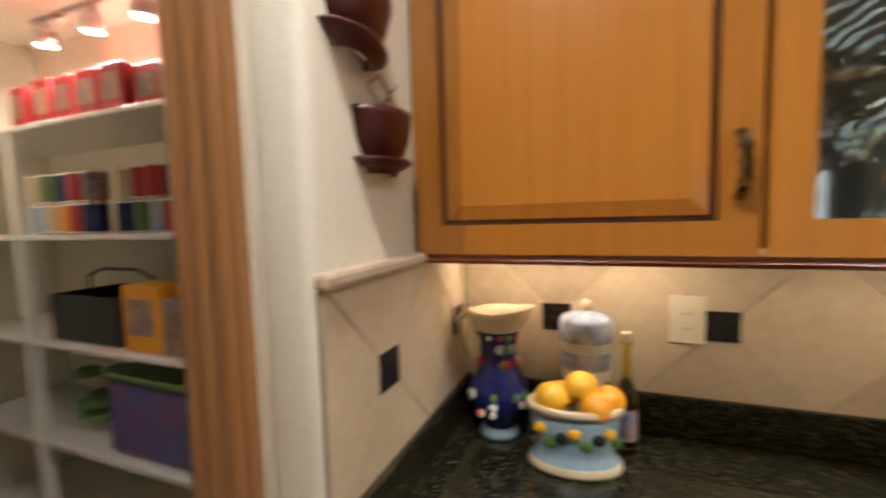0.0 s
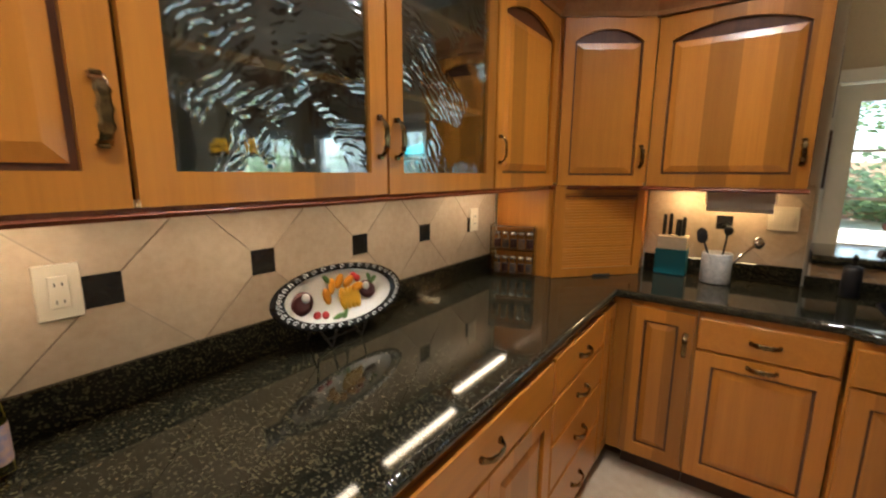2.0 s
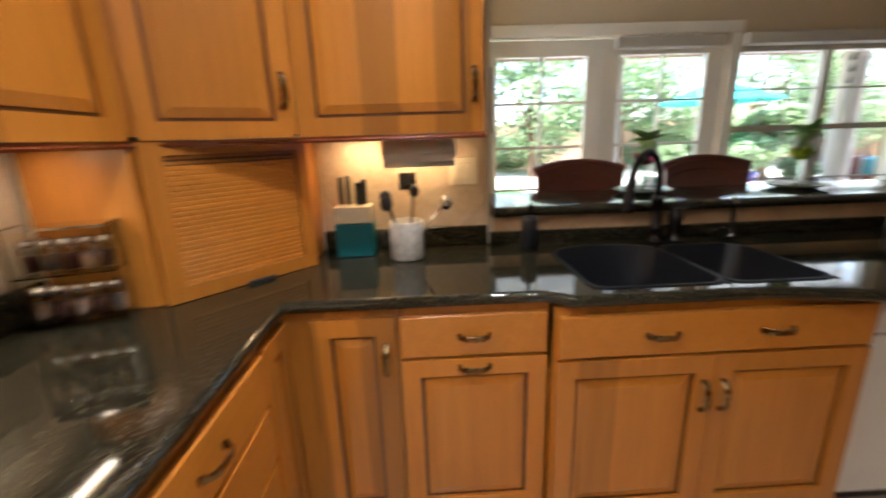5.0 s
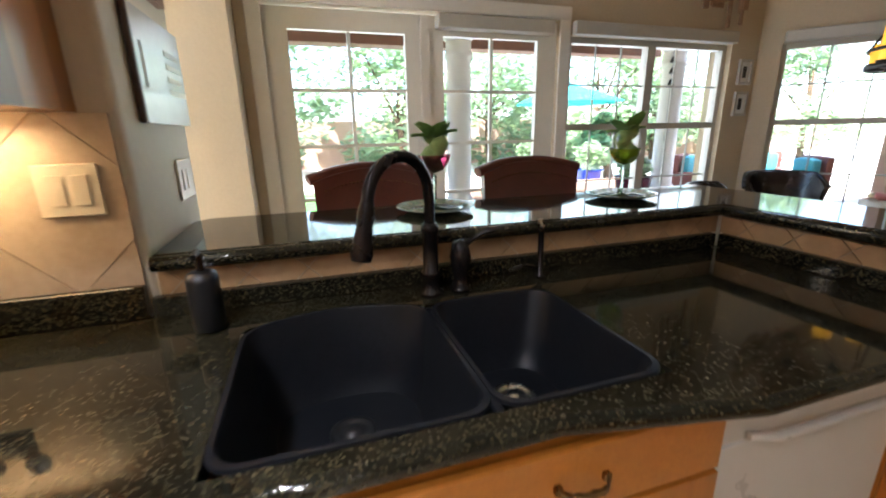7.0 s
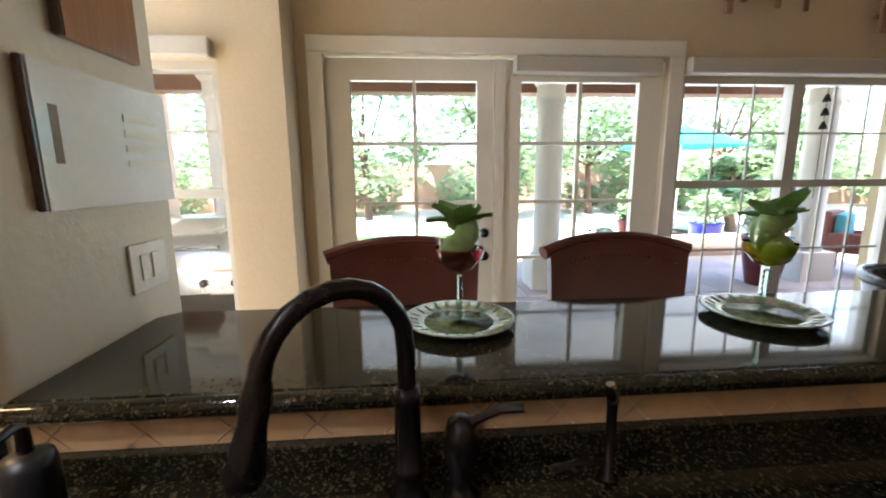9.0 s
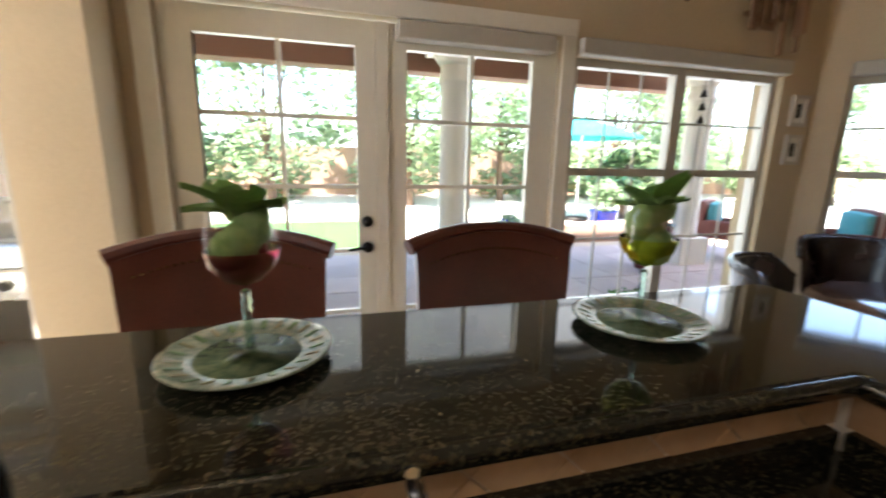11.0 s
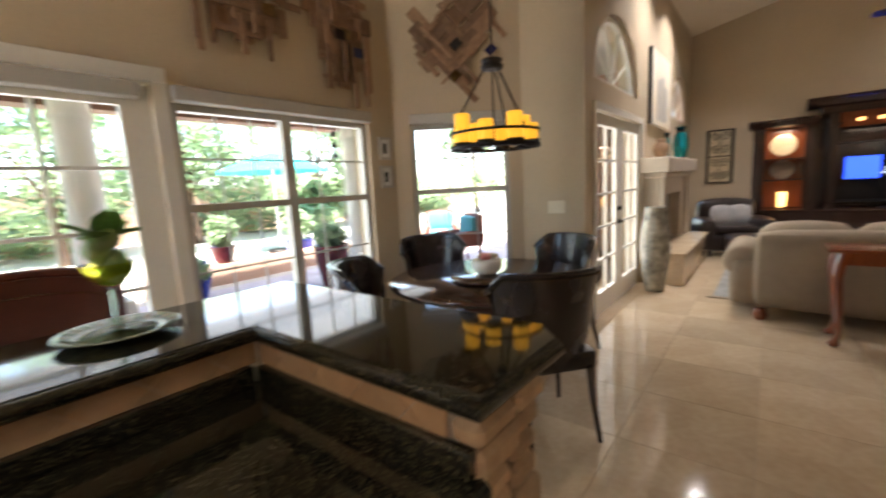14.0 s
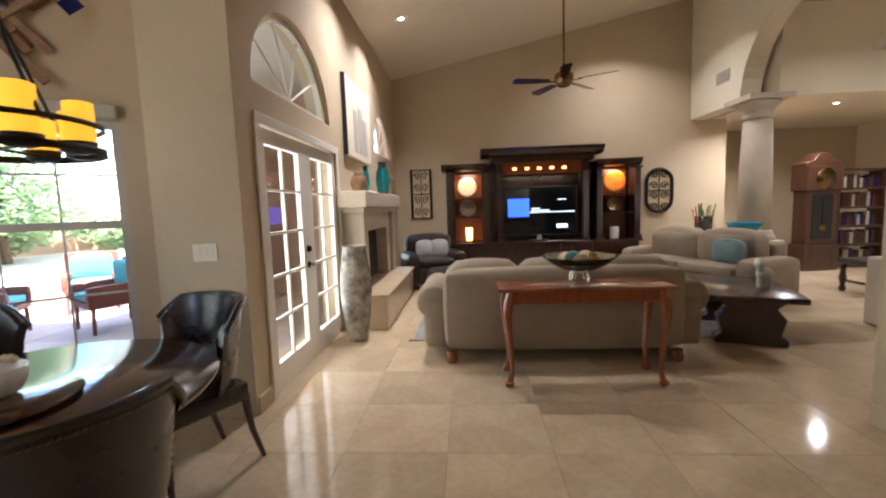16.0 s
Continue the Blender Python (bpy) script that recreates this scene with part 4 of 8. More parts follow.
# trims under and over the uppers
def moulding(name, pts, prof, material, label):
    """A profile (out, up) swept along floor points, mitred; out is to the right of the run."""
    b = bmesh.new()
    P_ = [Vector((x, y, 0)) for x, y in pts]
    rows = []
    for i, p in enumerate(P_):
        a = (p - P_[i - 1]).normalized() if i else (P_[1] - p).normalized()
        c = (P_[i + 1] - p).normalized() if i < len(P_) - 1 else a
        na, nc = a.cross(Vector((0, 0, 1))), c.cross(Vector((0, 0, 1)))
        n = (na + nc).normalized()
        n = n / max(0.4, n.dot(na))
        rows.append([b.verts.new((p.x + n.x * o, p.y + n.y * o, u)) for o, u in prof])
    k = len(prof)
    for p, q in zip(rows, rows[1:]):
        for i in range(k):
            b.faces.new((p[i], p[(i + 1) % k], q[(i + 1) % k], q[i]))
    b.faces.new(rows[0])
    b.faces.new(rows[-1][::-1])
    bmesh.ops.recalc_face_normals(b, faces=b.faces)
    return tagged(mesh_ob(name, b, material), label, "trim", kind="structure")


RUN = [(-0.296, 0.802), (2.082, 0.802), (2.338, 0.425), (2.338, -0.21)]
moulding("light_rail", RUN, [(0.0, 1.368), (0.010, 1.368), (0.014, 1.375), (0.010, 1.380), (0.013, 1.3876), (-0.012, 1.3876), (-0.012, 1.368)], M["cherry"], "maple light rail under the wall cabinets")
moulding("crown_moulding", RUN, [(0.0, 2.162), (0.022, 2.162), (0.026, 2.18), (0.05, 2.21), (0.062, 2.24), (0.062, 2.26), (-0.02, 2.26), (-0.02, 2.162)], M["casing"], "maple crown moulding over the wall cabinets")
structure("soffit_kitchen", box(-0.33, 2.68, 0.84, 1.112, 2.262, ZK), M["wall"], "plaster soffit over the wall cabinets")

# base cabinets
BY, BX = 0.456, 2.085


def base_unit(face_m, w, depth, rows, label, n_doors=0, pulls=1, door_sides=(1,), top=0.873):
    """rows: drawer heights from the top; then doors below."""
    c = thing("base_cabinet", label, "cabinet", tuple(face_m @ Vector((w / 2, 0, -depth / 2))), group="base cabinets")
    inv = c.matrix_world.inverted()
    m = inv @ face_m
    part("body", prism([(0.001, 0.10), (w - 0.001, 0.10), (w - 0.001, top), (0.001, top)], -depth, m), M["maple"], c, smooth=None)
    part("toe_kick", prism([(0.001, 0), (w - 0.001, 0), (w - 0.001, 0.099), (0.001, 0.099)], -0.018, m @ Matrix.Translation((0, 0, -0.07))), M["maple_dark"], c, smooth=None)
    v = 0.862
    for h in rows:
        drawer(c, m @ Matrix.Translation((0.008, v - h, 0)), w - 0.016, h - 0.012, pulls)
        v -= h
    if n_doors:
        dw = (w - 0.012) / n_doors
        for i in range(n_doors):
            cab_door(c, m @ Matrix.Translation((0.006 + dw * i + 0.002, 0.118, 0)), dw - 0.004, v - 0.118 - 0.010, False, False, door_sides[i], low=False, handle=None if door_sides[i] == 0 else "door")
    return c


def yface(x):
    return plane_pose(x, BY, 0, 1, 0)


def xface(y, x=BX):
    return plane_pose(x, y, 0, 0, -1)


base_unit(yface(-0.295), 0.745, 0.645, [0.155], "honey maple base cabinet with a drawer over two doors", 2, 1, (1, -1))
base_unit(yface(0.45), 0.85, 0.645, [0.155], "honey maple base cabinet with a drawer over two doors", 2, 1, (1, -1))
base_unit(yface(1.30), 0.585, 0.645, [0.155, 0.165, 0.19, 0.23], "honey maple stack of four drawers", 0)
base_unit(yface(1.885), 0.190, 0.645, [], "narrow honey maple corner panel", 1, 1, (0,))
b1 = base_unit(xface(0.378), 0.272, 0.585, [], "narrow honey maple base cabinet", 1, 1, (1,))
part("filler", box(2.088, 2.10, 0.379, 0.454, 0.1, 0.873, m=b1.matrix_world.inverted()), M["maple"], b1)
b2 = base_unit(xface(0.106), 0.472, 0.585, [0.150], "honey maple base cabinet with a drawer over a pull-out door", 1, 1, (0,))
pull(b2, b2.matrix_world.inverted() @ xface(0.106), 0.236, 0.675, 0.10, False)
b3 = base_unit(xface(-0.368, 2.03), 1.0, 0.62, [0.150], "honey maple sink cabinet with a false front over two doors", 2, 2, (1, -1), 0.64)
sbm = b3.matrix_world.inverted()
part("face_rail", box(2.034, 2.05, -1.366, -0.370, 0.64, 0.873, m=sbm), M["maple"], b3)
dwm = thing("dishwasher", "closed white enamel dishwasher under the counter", "dishwasher", (2.35, -1.63, 0))
inv = dwm.matrix_world.inverted()
part("body", box(2.03, 2.64, -1.918, -1.318, 0.10, 0.87, m=inv), M["white_gloss"], dwm)
part("door", box(2.002, 2.029, -1.914, -1.322, 0.12, 0.73, 0.006, m=inv), M["white_gloss"], dwm)
part("control_panel", box(1.998, 2.029, -1.914, -1.322, 0.735, 0.868, 0.006, m=inv), M["white_gloss"], dwm)
part("handle", tube([(1.985, -1.85, 0.76), (1.965, -1.8, 0.76), (1.965, -1.43, 0.76), (1.985, -1.38, 0.76)], 0.009, bm=None), M["white_gloss"], dwm).matrix_local = inv
part("toe_kick", box(2.09, 2.1, -1.914, -1.322, 0, 0.098, m=inv), M["black"], dwm)
dwm.matrix_world = Matrix.Translation((0.03, -0.055, 0)) @ dwm.matrix_world
base_unit(xface(-1.978, 2.03), 0.118, 0.62, [], "narrow honey maple end panel", 1, 1, (0,))

# counters: L-shaped worktop with a sink cut-out
SX0, SX1, SY0, SY1 = 2.055, 2.575, -1.265, -0.485
FX, FY = 2.075, 0.45
wt = thing("worktop", "polished black-green granite worktop running round the corner", "worktop", (0, 0, 0.875))
cb = bmesh.new()
inv = wt.matrix_world.inverted()
E_ = 0.012
for q in ((-0.296, FX, FY, 1.112), (FX, 2.678, FY, 1.112), (FX, 2.678, SY1, FY), (SX1, 2.678, SY0, SY1), (FX, 2.678, -2.10, SY0), (SX0, FX, -2.10, SY0), (SX0, FX, SY1, -0.42)):
    box(*q, 0.877, 0.915, bm=cb, m=inv)
bmesh.ops.remove_doubles(cb, verts=cb.verts, dist=0.0005)
prism([(2.02, -0.42), (SX0, -0.42), (SX0, -2.10), (1.95, -2.10), (1.95, -1.35), (2.02, -1.0)][::-1], 0.038, inv @ Matrix.Translation((0, 0, 0.877)), cb)
prism([(2.02, -0.42), (FX, -0.42), (FX, -0.34)], 0.038, inv @ Matrix.Translation((0, 0, 0.877)), cb)
part("slab", cb, M["granite"], wt, smooth=None)
eb = tube([(-0.296, FY, 0.896), (FX, FY, 0.896)], 0.0195, 12)
tube([(FX, FY, 0.896), (FX, -0.34, 0.896), (2.02, -0.42, 0.896), (2.02, -1.0, 0.896), (1.95, -1.35, 0.896), (1.95, -2.098, 0.896)], 0.0195, 12, eb)
part("bullnose_edge", eb, M["granite"], wt).matrix_local = inv
for q in ((-0.274, 2.075, 1.090, 1.112, 0.917, 1.015), (-0.296, -0.275, 0.47, 1.11, 0.917, 1.015), (2.658, 2.68, -0.26, 0.44, 0.917, 1.0), (2.652, 2.679, -2.07, -0.27, 0.917, 0.968), (1.96, 2.65, -2.10, -2.075, 0.917, 0.968)):
    part("upstand", box(*q, 0.003, m=inv), M["granite"], wt)

# sink
sk = thing("sink", "black composite double-bowl sink let into the granite", "sink", (2.3, -0.9, 0.91))
inv = sk.matrix_world.inverted()


def bowl(x0, x1, y0, y1, zt, depth, name, belly, drain):
    """An open basin with rounded corners and a wall thickness."""
    b = bmesh.new()
    def ring(i, z, r):
        pts = []
        for cx, cy, a in ((x1 - i - r, y1 - i - r, 0), (x0 + i + r, y1 - i - r, 90), (x0 + i + r, y0 + i + r, 180), (x1 - i - r, y0 + i + r, 270)):
            pts += [(p[0], p[1], z) for p in arc(cx, cy, r, a, a + 90, 5)]
        back = [(x1 - i, y0 + i + r + (y1 - y0 - 2 * i - 2 * r) * k / 9, z) for k in range(1, 9)]
        pts += back
        return [b.verts.new((p[0] + belly * max(0, math.sin(math.pi * (p[1] - y0) / (y1 - y0))) * (1 if p[0] > (x0 + x1) / 2 else 0), p[1], p[2])) for p in pts]
    rings = [ring(-0.007, zt - 0.004, 0.05), ring(-0.006, zt + 0.003, 0.05), ring(0.003, zt + 0.004, 0.05), ring(0.007, zt - 0.004, 0.05), ring(0.022, zt - depth + 0.05, 0.06), ring(0.05, zt - depth, 0.07)]
    for p, q in zip(rings, rings[1:]):
        for i in range(len(p)):
            b.faces.new((p[i], p[(i + 1) % len(p)], q[(i + 1) % len(p)], q[i]))
    b.faces.new(rings[-1])
    bmesh.ops.recalc_face_normals(b, faces=b.faces)
    bmesh.ops.reverse_faces(b, faces=b.faces)
    ob = part(name, b, M["sink"], sk)
    ob.matrix_local = inv
    cx, cy = drain
    dr = part("drain", lathe([(0.052, 0.001), (0.052, 0.006), (0.040, 0.006), (0.036, 0.003), (0.020, 0.003), (0.018, 0.009), (0.004, 0.010)], cx, cy, zt - depth, 20), M["steel"] if name == "small_bowl" else M["black"], ob, "drain fitting")
    return ob


bowl(2.063, 2.50, -0.912, -0.493, 0.916, 0.22, "large_bowl", 0.055, (2.36, -0.703))
bowl(2.063, 2.495, -1.257, -0.926, 0.916, 0.20, "small_bowl", 0.012, (2.335, -1.09))
part("divider", box(2.06, 2.49, -0.928, -0.910, 0.86, 0.914, 0.003, m=inv), M["sink"], sk)
deck = [(2.58, -1.265), (2.58, -0.485), (2.495, -0.485)]
deck += [(2.509 + 0.055 * math.sin(math.pi * k / 10), -0.493 - 0.0419 * k) for k in range(11)]
deck += [(2.503 + 0.012 * math.sin(math.pi * k / 6), -0.926 - 0.0552 * k) for k in range(7)]
part("deck", prism(deck + [(2.495, -1.265)], 0.004, inv @ Matrix.Translation((0, 0, 0.9125))), M["granite"], sk, smooth=None)

fc = thing("faucet", "oil-rubbed bronze gooseneck pull-down faucet behind the sink", "faucet", (2.575, -0.955, 0.9165))
part("base", lathe([(0.034, 0), (0.034, 0.008), (0.026, 0.014), (0.022, 0.05), (0.026, 0.055), (0.026, 0.065), (0.021, 0.07), (0.021, 0.17), (0.024, 0.175), (0.024, 0.19), (0.017, 0.2)], seg=20), M["bronze"], fc)
dxy = Vector((-0.12, 0.17, 0)).normalized()
pts = [(0, 0, 0.19), (0, 0, 0.25)]
R_ = 0.108
for i in range(1, 12):
    a = math.pi * i / 12 * 1.06
    pts.append(tuple(dxy * (R_ - R_ * math.cos(a)) + Vector((0, 0, 0.268 + R_ * math.sin(a)))))
part("neck", tube(pts, 0.0145, 12), M["bronze"], fc)
e0 = Vector(pts[-1])
d0 = (e0 - Vector(pts[-2])).normalized()
part("spray_head", tube([e0 - d0 * 0.005, e0 + d0 * 0.02, e0 + d0 * 0.05, e0 + d0 * 0.11, e0 + d0 * 0.125], [0.016, 0.020, 0.018, 0.026, 0.022], 14), M["bronze"], fc)

lv = thing("lever_valve", "oil-rubbed bronze single-lever valve beside the faucet", "faucet", (2.575, -1.04, 0.9165))
part("body", lathe([(0.030, 0), (0.030, 0.008), (0.020, 0.014), (0.020, 0.05), (0.027, 0.07), (0.030, 0.10), (0.022, 0.135), (0.008, 0.145)], seg=18), M["bronze"], lv)
part("lever", tube([(0, 0, 0.12), (-0.01, -0.03, 0.145), (-0.02, -0.06, 0.165), (-0.03, -0.095, 0.17)], [0.010, 0.008, 0.009, 0.007]), M["bronze"], lv)
ft = thing("filter_tap", "slim bronze drinking-water tap with a chrome tip", "faucet", (2.59, -1.30, 0.917))
part("body", lathe([(0.018, 0), (0.018, 0.006), (0.009, 0.012), (0.009, 0.14), (0.011, 0.15)], seg=14), M["bronze"], ft)
part("tip", tube([(0, 0, 0.145), (0, 0.002, 0.165), (0.0, 0.006, 0.178)], [0.010, 0.011, 0.008]), M["chrome"], ft, "chrome tip")
part("lever", tube([(0, 0.01, 0.03), (-0.02, 0.06, 0.05), (-0.02, 0.11, 0.04)], 0.006), M["bronze"], ft)
sd = thing("soap_dispenser", "black stoneware soap dispenser with a bronze pump", "soap dispenser", (2.545, -0.415, 0.917))
part("bottle", lathe([(0.030, 0), (0.034, 0.006), (0.034, 0.12), (0.030, 0.135), (0.014, 0.142)], seg=20), M["black"], sd)
part("pump", tube([(0, 0, 0.14), (0, 0, 0.18), (-0.012, 0.0, 0.186), (-0.04, 0.0, 0.182)], [0.010, 0.008, 0.008, 0.006]), M["bronze"], sd)

# raised bar on a tiled knee wall
structure("knee_wall", box(2.684, 2.85, -2.30, -0.282, 0, 1.028), M["wall_white"], "plaster knee wall under the bar")
structure("knee_wall_end", box(2.02, 2.683, -2.30, -2.104, 0, 1.028), M["wall_white"], "plaster knee wall at the bar's end")
bt = thing("bar_counter", "polished black granite bar counter turning a corner", "bar", (2.7, -1.2, 1.03))
inv = bt.matrix_world.inverted()
bb = prism([(2.655, -0.284), (2.655, -2.085), (1.935, -2.085), (1.935, -2.40), (2.00, -2.47), (3.128, -2.47), (3.128, -0.33), (3.08, -0.284)][::-1], 0.044, inv @ Matrix.Translation((0, 0, 1.031)), bev=0.008)
part("slab", bb, M["granite"], bt, smooth=None)
part("bullnose_edge", tube([(2.657, -0.286, 0), (2.657, -2.083, 0), (1.937, -2.083, 0), (1.937, -2.39, 0)], 0.0195, 12), M["granite"], bt).matrix_local = inv @ Matrix.Translation((0, 0, 1.053))
sc = thing("stone_post", "rough stacked tan stone post that ends the bar", "stone post", (2.0, -2.2, 0))
rnd = random.Random(4)
z = 0.0
while z < 1.0:
    h = rnd.uniform(0.05, 0.11)
    h = min(h, 1.028 - z)
    for side in range(2):
        xa = 1.955 + rnd.uniform(-0.012, 0.01)
        cutx = 2.03 + rnd.uniform(-0.02, 0.04)
        ya, yb = ((-2.10 - 0.12 + rnd.uniform(-0.03, 0.03), -2.098 + rnd.uniform(0, 0.012)) if side == 0 else (-2.335 + rnd.uniform(-0.02, 0.0), -2.235))
        part("stone", box(xa, 2.018, ya, yb, z + 0.003, z + h - 0.003, 0.012, m=sc.matrix_world.inverted()), M["stone"], sc, smooth=None)
    z += h

# tiled splash: diamonds with black insets
def splash(m, u0, u1, v0, v1, first, step, vc, parent, insets=True, tile="splash"):
    """Set-on-corner tiles between u0 and u1; corners meet at height vc; black squares cover the corners."""
    half = step / 2
    g = 0.0016

    def clip(poly):
        for ax, lim, sgn in ((0, u0, 1), (0, u1, -1), (1, v0, 1), (1, v1, -1)):
            res = []
            for i, p in enumerate(poly):
                q = poly[(i + 1) % len(poly)]
                a, c = (p[ax] - lim) * sgn, (q[ax] - lim) * sgn
                if a >= 0:
                    res.append(p)
                if (a >= 0) != (c >= 0):
                    s = a / (a - c)
                    res.append((p[0] + (q[0] - p[0]) * s, p[1] + (q[1] - p[1]) * s))
            poly = res
            if len(poly) < 3:
                return []
        return poly
    i0 = int((u0 - first) / step) - 1
    for i in range(i0, i0 + int((u1 - u0) / step) + 4):
        for cu, cv in ((first + i * step + half, vc), (first + i * step, vc + half), (first + i * step, vc - half)):
            d = half - g * 1.4
            poly = clip([(cu - d, cv), (cu, cv - d), (cu + d, cv), (cu, cv + d)])
            if poly:
                part("tile", prism(poly, 0.007, m @ Matrix.Translation((0, 0, 0.0025))), M[tile], parent, smooth=None)
        uc = first + i * step
        if insets and u0 + 0.05 < uc < u1 - 0.05:
            part("inset_tile", prism([(uc - 0.036, vc - 0.036), (uc + 0.036, vc - 0.036), (uc + 0.036, vc + 0.036), (uc - 0.036, vc + 0.036)], 0.0045, m @ Matrix.Translation((0, 0, 0.007)), bev=0.001), M["inset"], parent, "black glossy inset tile", smooth=None)


def splash_bed(name, m, u0, u1, v0, v1):
    return structure(name, prism([(u0, v0), (u1, v0), (u1, v1), (u0, v1)], 0.003, m), M["joint"], "tumbled travertine tiles set on their corners", category="backsplash")


mA_ = plane_pose(0, 1.1125, 0, 1, 0)
s1 = splash_bed("backsplash_back", mA_, -0.284, 2.075, 1.016, 1.399)
splash(mA_, -0.284, 2.075, 1.016, 1.399, 0.335, 0.374, 1.192, s1)
mB_ = plane_pose(-0.2965, 0.45, 0, 0, 1)
s2 = splash_bed("backsplash_side", mB_, 0.01, 0.66, 1.016, 1.365)
splash(mB_, 0.01, 0.66, 1.016, 1.365, 0.192, 0.384, 1.190, s2)
structure("backsplash_cap", box(-0.2965, -0.272, 0.452, 1.11, 1.366, 1.392, 0.008, seg=2), M["splash"], "travertine pencil cap on the tiles", category="trim")
mS_ = plane_pose(2.6815, 0.44, 0, 0, -1)
s3 = splash_bed("backsplash_sink", mS_, 0, 0.70, 1.001, 1.399)
splash(mS_, 0, 0.70, 1.001, 1.399, 0.365, 0.42, 1.20, s3)
mK_ = plane_pose(2.6825, -0.29, 0, 0, -1)
s4 = splash_bed("backsplash_bar", mK_, 0, 1.80, 0.969, 1.029)
splash(mK_, 0, 1.80, 0.969, 1.029, 0.05, 0.15, 1.0, s4, False, "bar_tile")
mL_ = plane_pose(2.66, -2.1025, 0, -1, 0)
mL_ = Matrix(((-1, 0, 0, 2.66), (0, 0, 1, -2.1025), (0, 1, 0, 0), (0, 0, 0, 1)))
s5 = splash_bed("backsplash_bar_end", mL_, 0, 0.64, 0.969, 1.029)
splash(mL_, 0, 0.64, 0.969, 1.029, 0.1, 0.15, 1.0, s5, False, "bar_tile")


def wall_plate(m, u, v, w, h, slots, label, kind="switch"):
    o = tagged(new("wall_plate"), label, kind)
    o.matrix_world = m @ Matrix.Translation((u, v, 0))
    part("plate", prism([(-w / 2, -h / 2), (w / 2, -h / 2), (w / 2, h / 2), (-w / 2, h / 2)], 0.006, Matrix.Translation((0, 0, 0.001)), bev=0.002), M["plastic_w"], o, smooth=None)
    for i in range(slots):
        uu = (i - (slots - 1) / 2) * 0.046
        part("rocker" if kind == "switch" else "socket", prism([(uu - 0.016, -0.033), (uu + 0.016, -0.033), (uu + 0.016, 0.033), (uu - 0.016, 0.033)], 0.004, Matrix.Translation((0, 0, 0.006)), bev=0.001), M["plastic_w"], o, smooth=None)
        if kind == "outlet":
            for dv in (0.016, -0.020):
                for du in (-0.006, 0.006):
                    part("slot", prism([(uu + du - 0.001, dv - 0.004), (uu + du + 0.001, dv - 0.004), (uu + du + 0.001, dv + 0.004), (uu + du - 0.001, dv + 0.004)], 0.001, Matrix.Translation((0, 0, 0.0101))), M["black"], o, smooth=None)
    return o


mA2 = mA_ @ Matrix.Translation((0, 0, 0.010))
wall_plate(mA2, 0.262, 1.205, 0.075, 0.115, 1, "ivory double power outlet on the tiles", "outlet")
wall_plate(mA2, 1.852, 1.215, 0.075, 0.115, 1, "ivory power outlet on the tiles", "outlet")
mS2 = mS_ @ Matrix.Translation((0, 0, 0.010))
wall_plate(mS2, 0.60, 1.235, 0.12, 0.115, 2, "ivory double light switch on the tiles")

# ---- lamps of the kitchen ----
def strip_light(x0, x1, y):
    o = thing("under_cabinet_light", "slim lit strip light under the wall cabinets", "light", ((x0 + x1) / 2, y, 1.385), group="under-cabinet lights")
    L = (x1 - x0) / 2
    part("housing", box(-L, L, -0.02, 0.02, -0.002, 0.013, 0.002), M["plastic_w"], o)
    part("diffuser", box(-L + 0.01, L - 0.01, -0.014, 0.014, -0.008, -0.0025, 0.001), M["strip"], o)
    lamp("strip_glow", "AREA", pose((x0 + x1) / 2, y, 1.372), 0.42 * (x1 - x0), WARM, x1 - x0, 0.03)


strip_light(-0.28, 0.28, 1.0)
strip_light(0.40, 0.85, 0.90)
strip_light(0.98, 1.40, 0.90)
strip_light(1.52, 2.0, 0.98)
so = thing("under_cabinet_light", "slim lit strip light under the wall cabinets", "light", (2.55, 0.12, 1.385), group="under-cabinet lights")
part("housing", box(-0.02, 0.02, -0.22, 0.22, -0.002, 0.013, 0.002), M["plastic_w"], so)
part("diffuser", box(-0.014, 0.014, -0.21, 0.21, -0.008, -0.0025, 0.001), M["strip"], so)
lamp("strip_glow", "AREA", pose(2.6, 0.12, 1.372), 0.42, (1.0, 0.66, 0.32), 0.03, 0.42)


def can_light(x, y, z, watts, tilt_x=0.0, color=LAMPW, spread=130, group="kitchen ceiling lights"):
    o = thing("recessed_light", "round white recessed ceiling light, lit", "light", (x, y, z), group=group)
    part("trim_ring", lathe([(0.095, -0.002), (0.095, -0.008), (0.07, -0.012), (0.038, -0.003)], seg=24, close=False), M["paper"], o)
    part("bulb", lathe([(0.036, -0.003), (0.034, -0.009), (0.02, -0.014), (0.004, -0.016)], seg=18), M["bulb"], o)
    lamp("can_glow", "AREA", pose(x, y, z - 0.03), watts, color, 0.06, spread=spread)


for x, y, w in ((-0.05, 0.10, 2.7), (0.95, 0.15, 1.9), (1.72, 0.05, 2.2)):
    can_light(x, y, ZK, w)


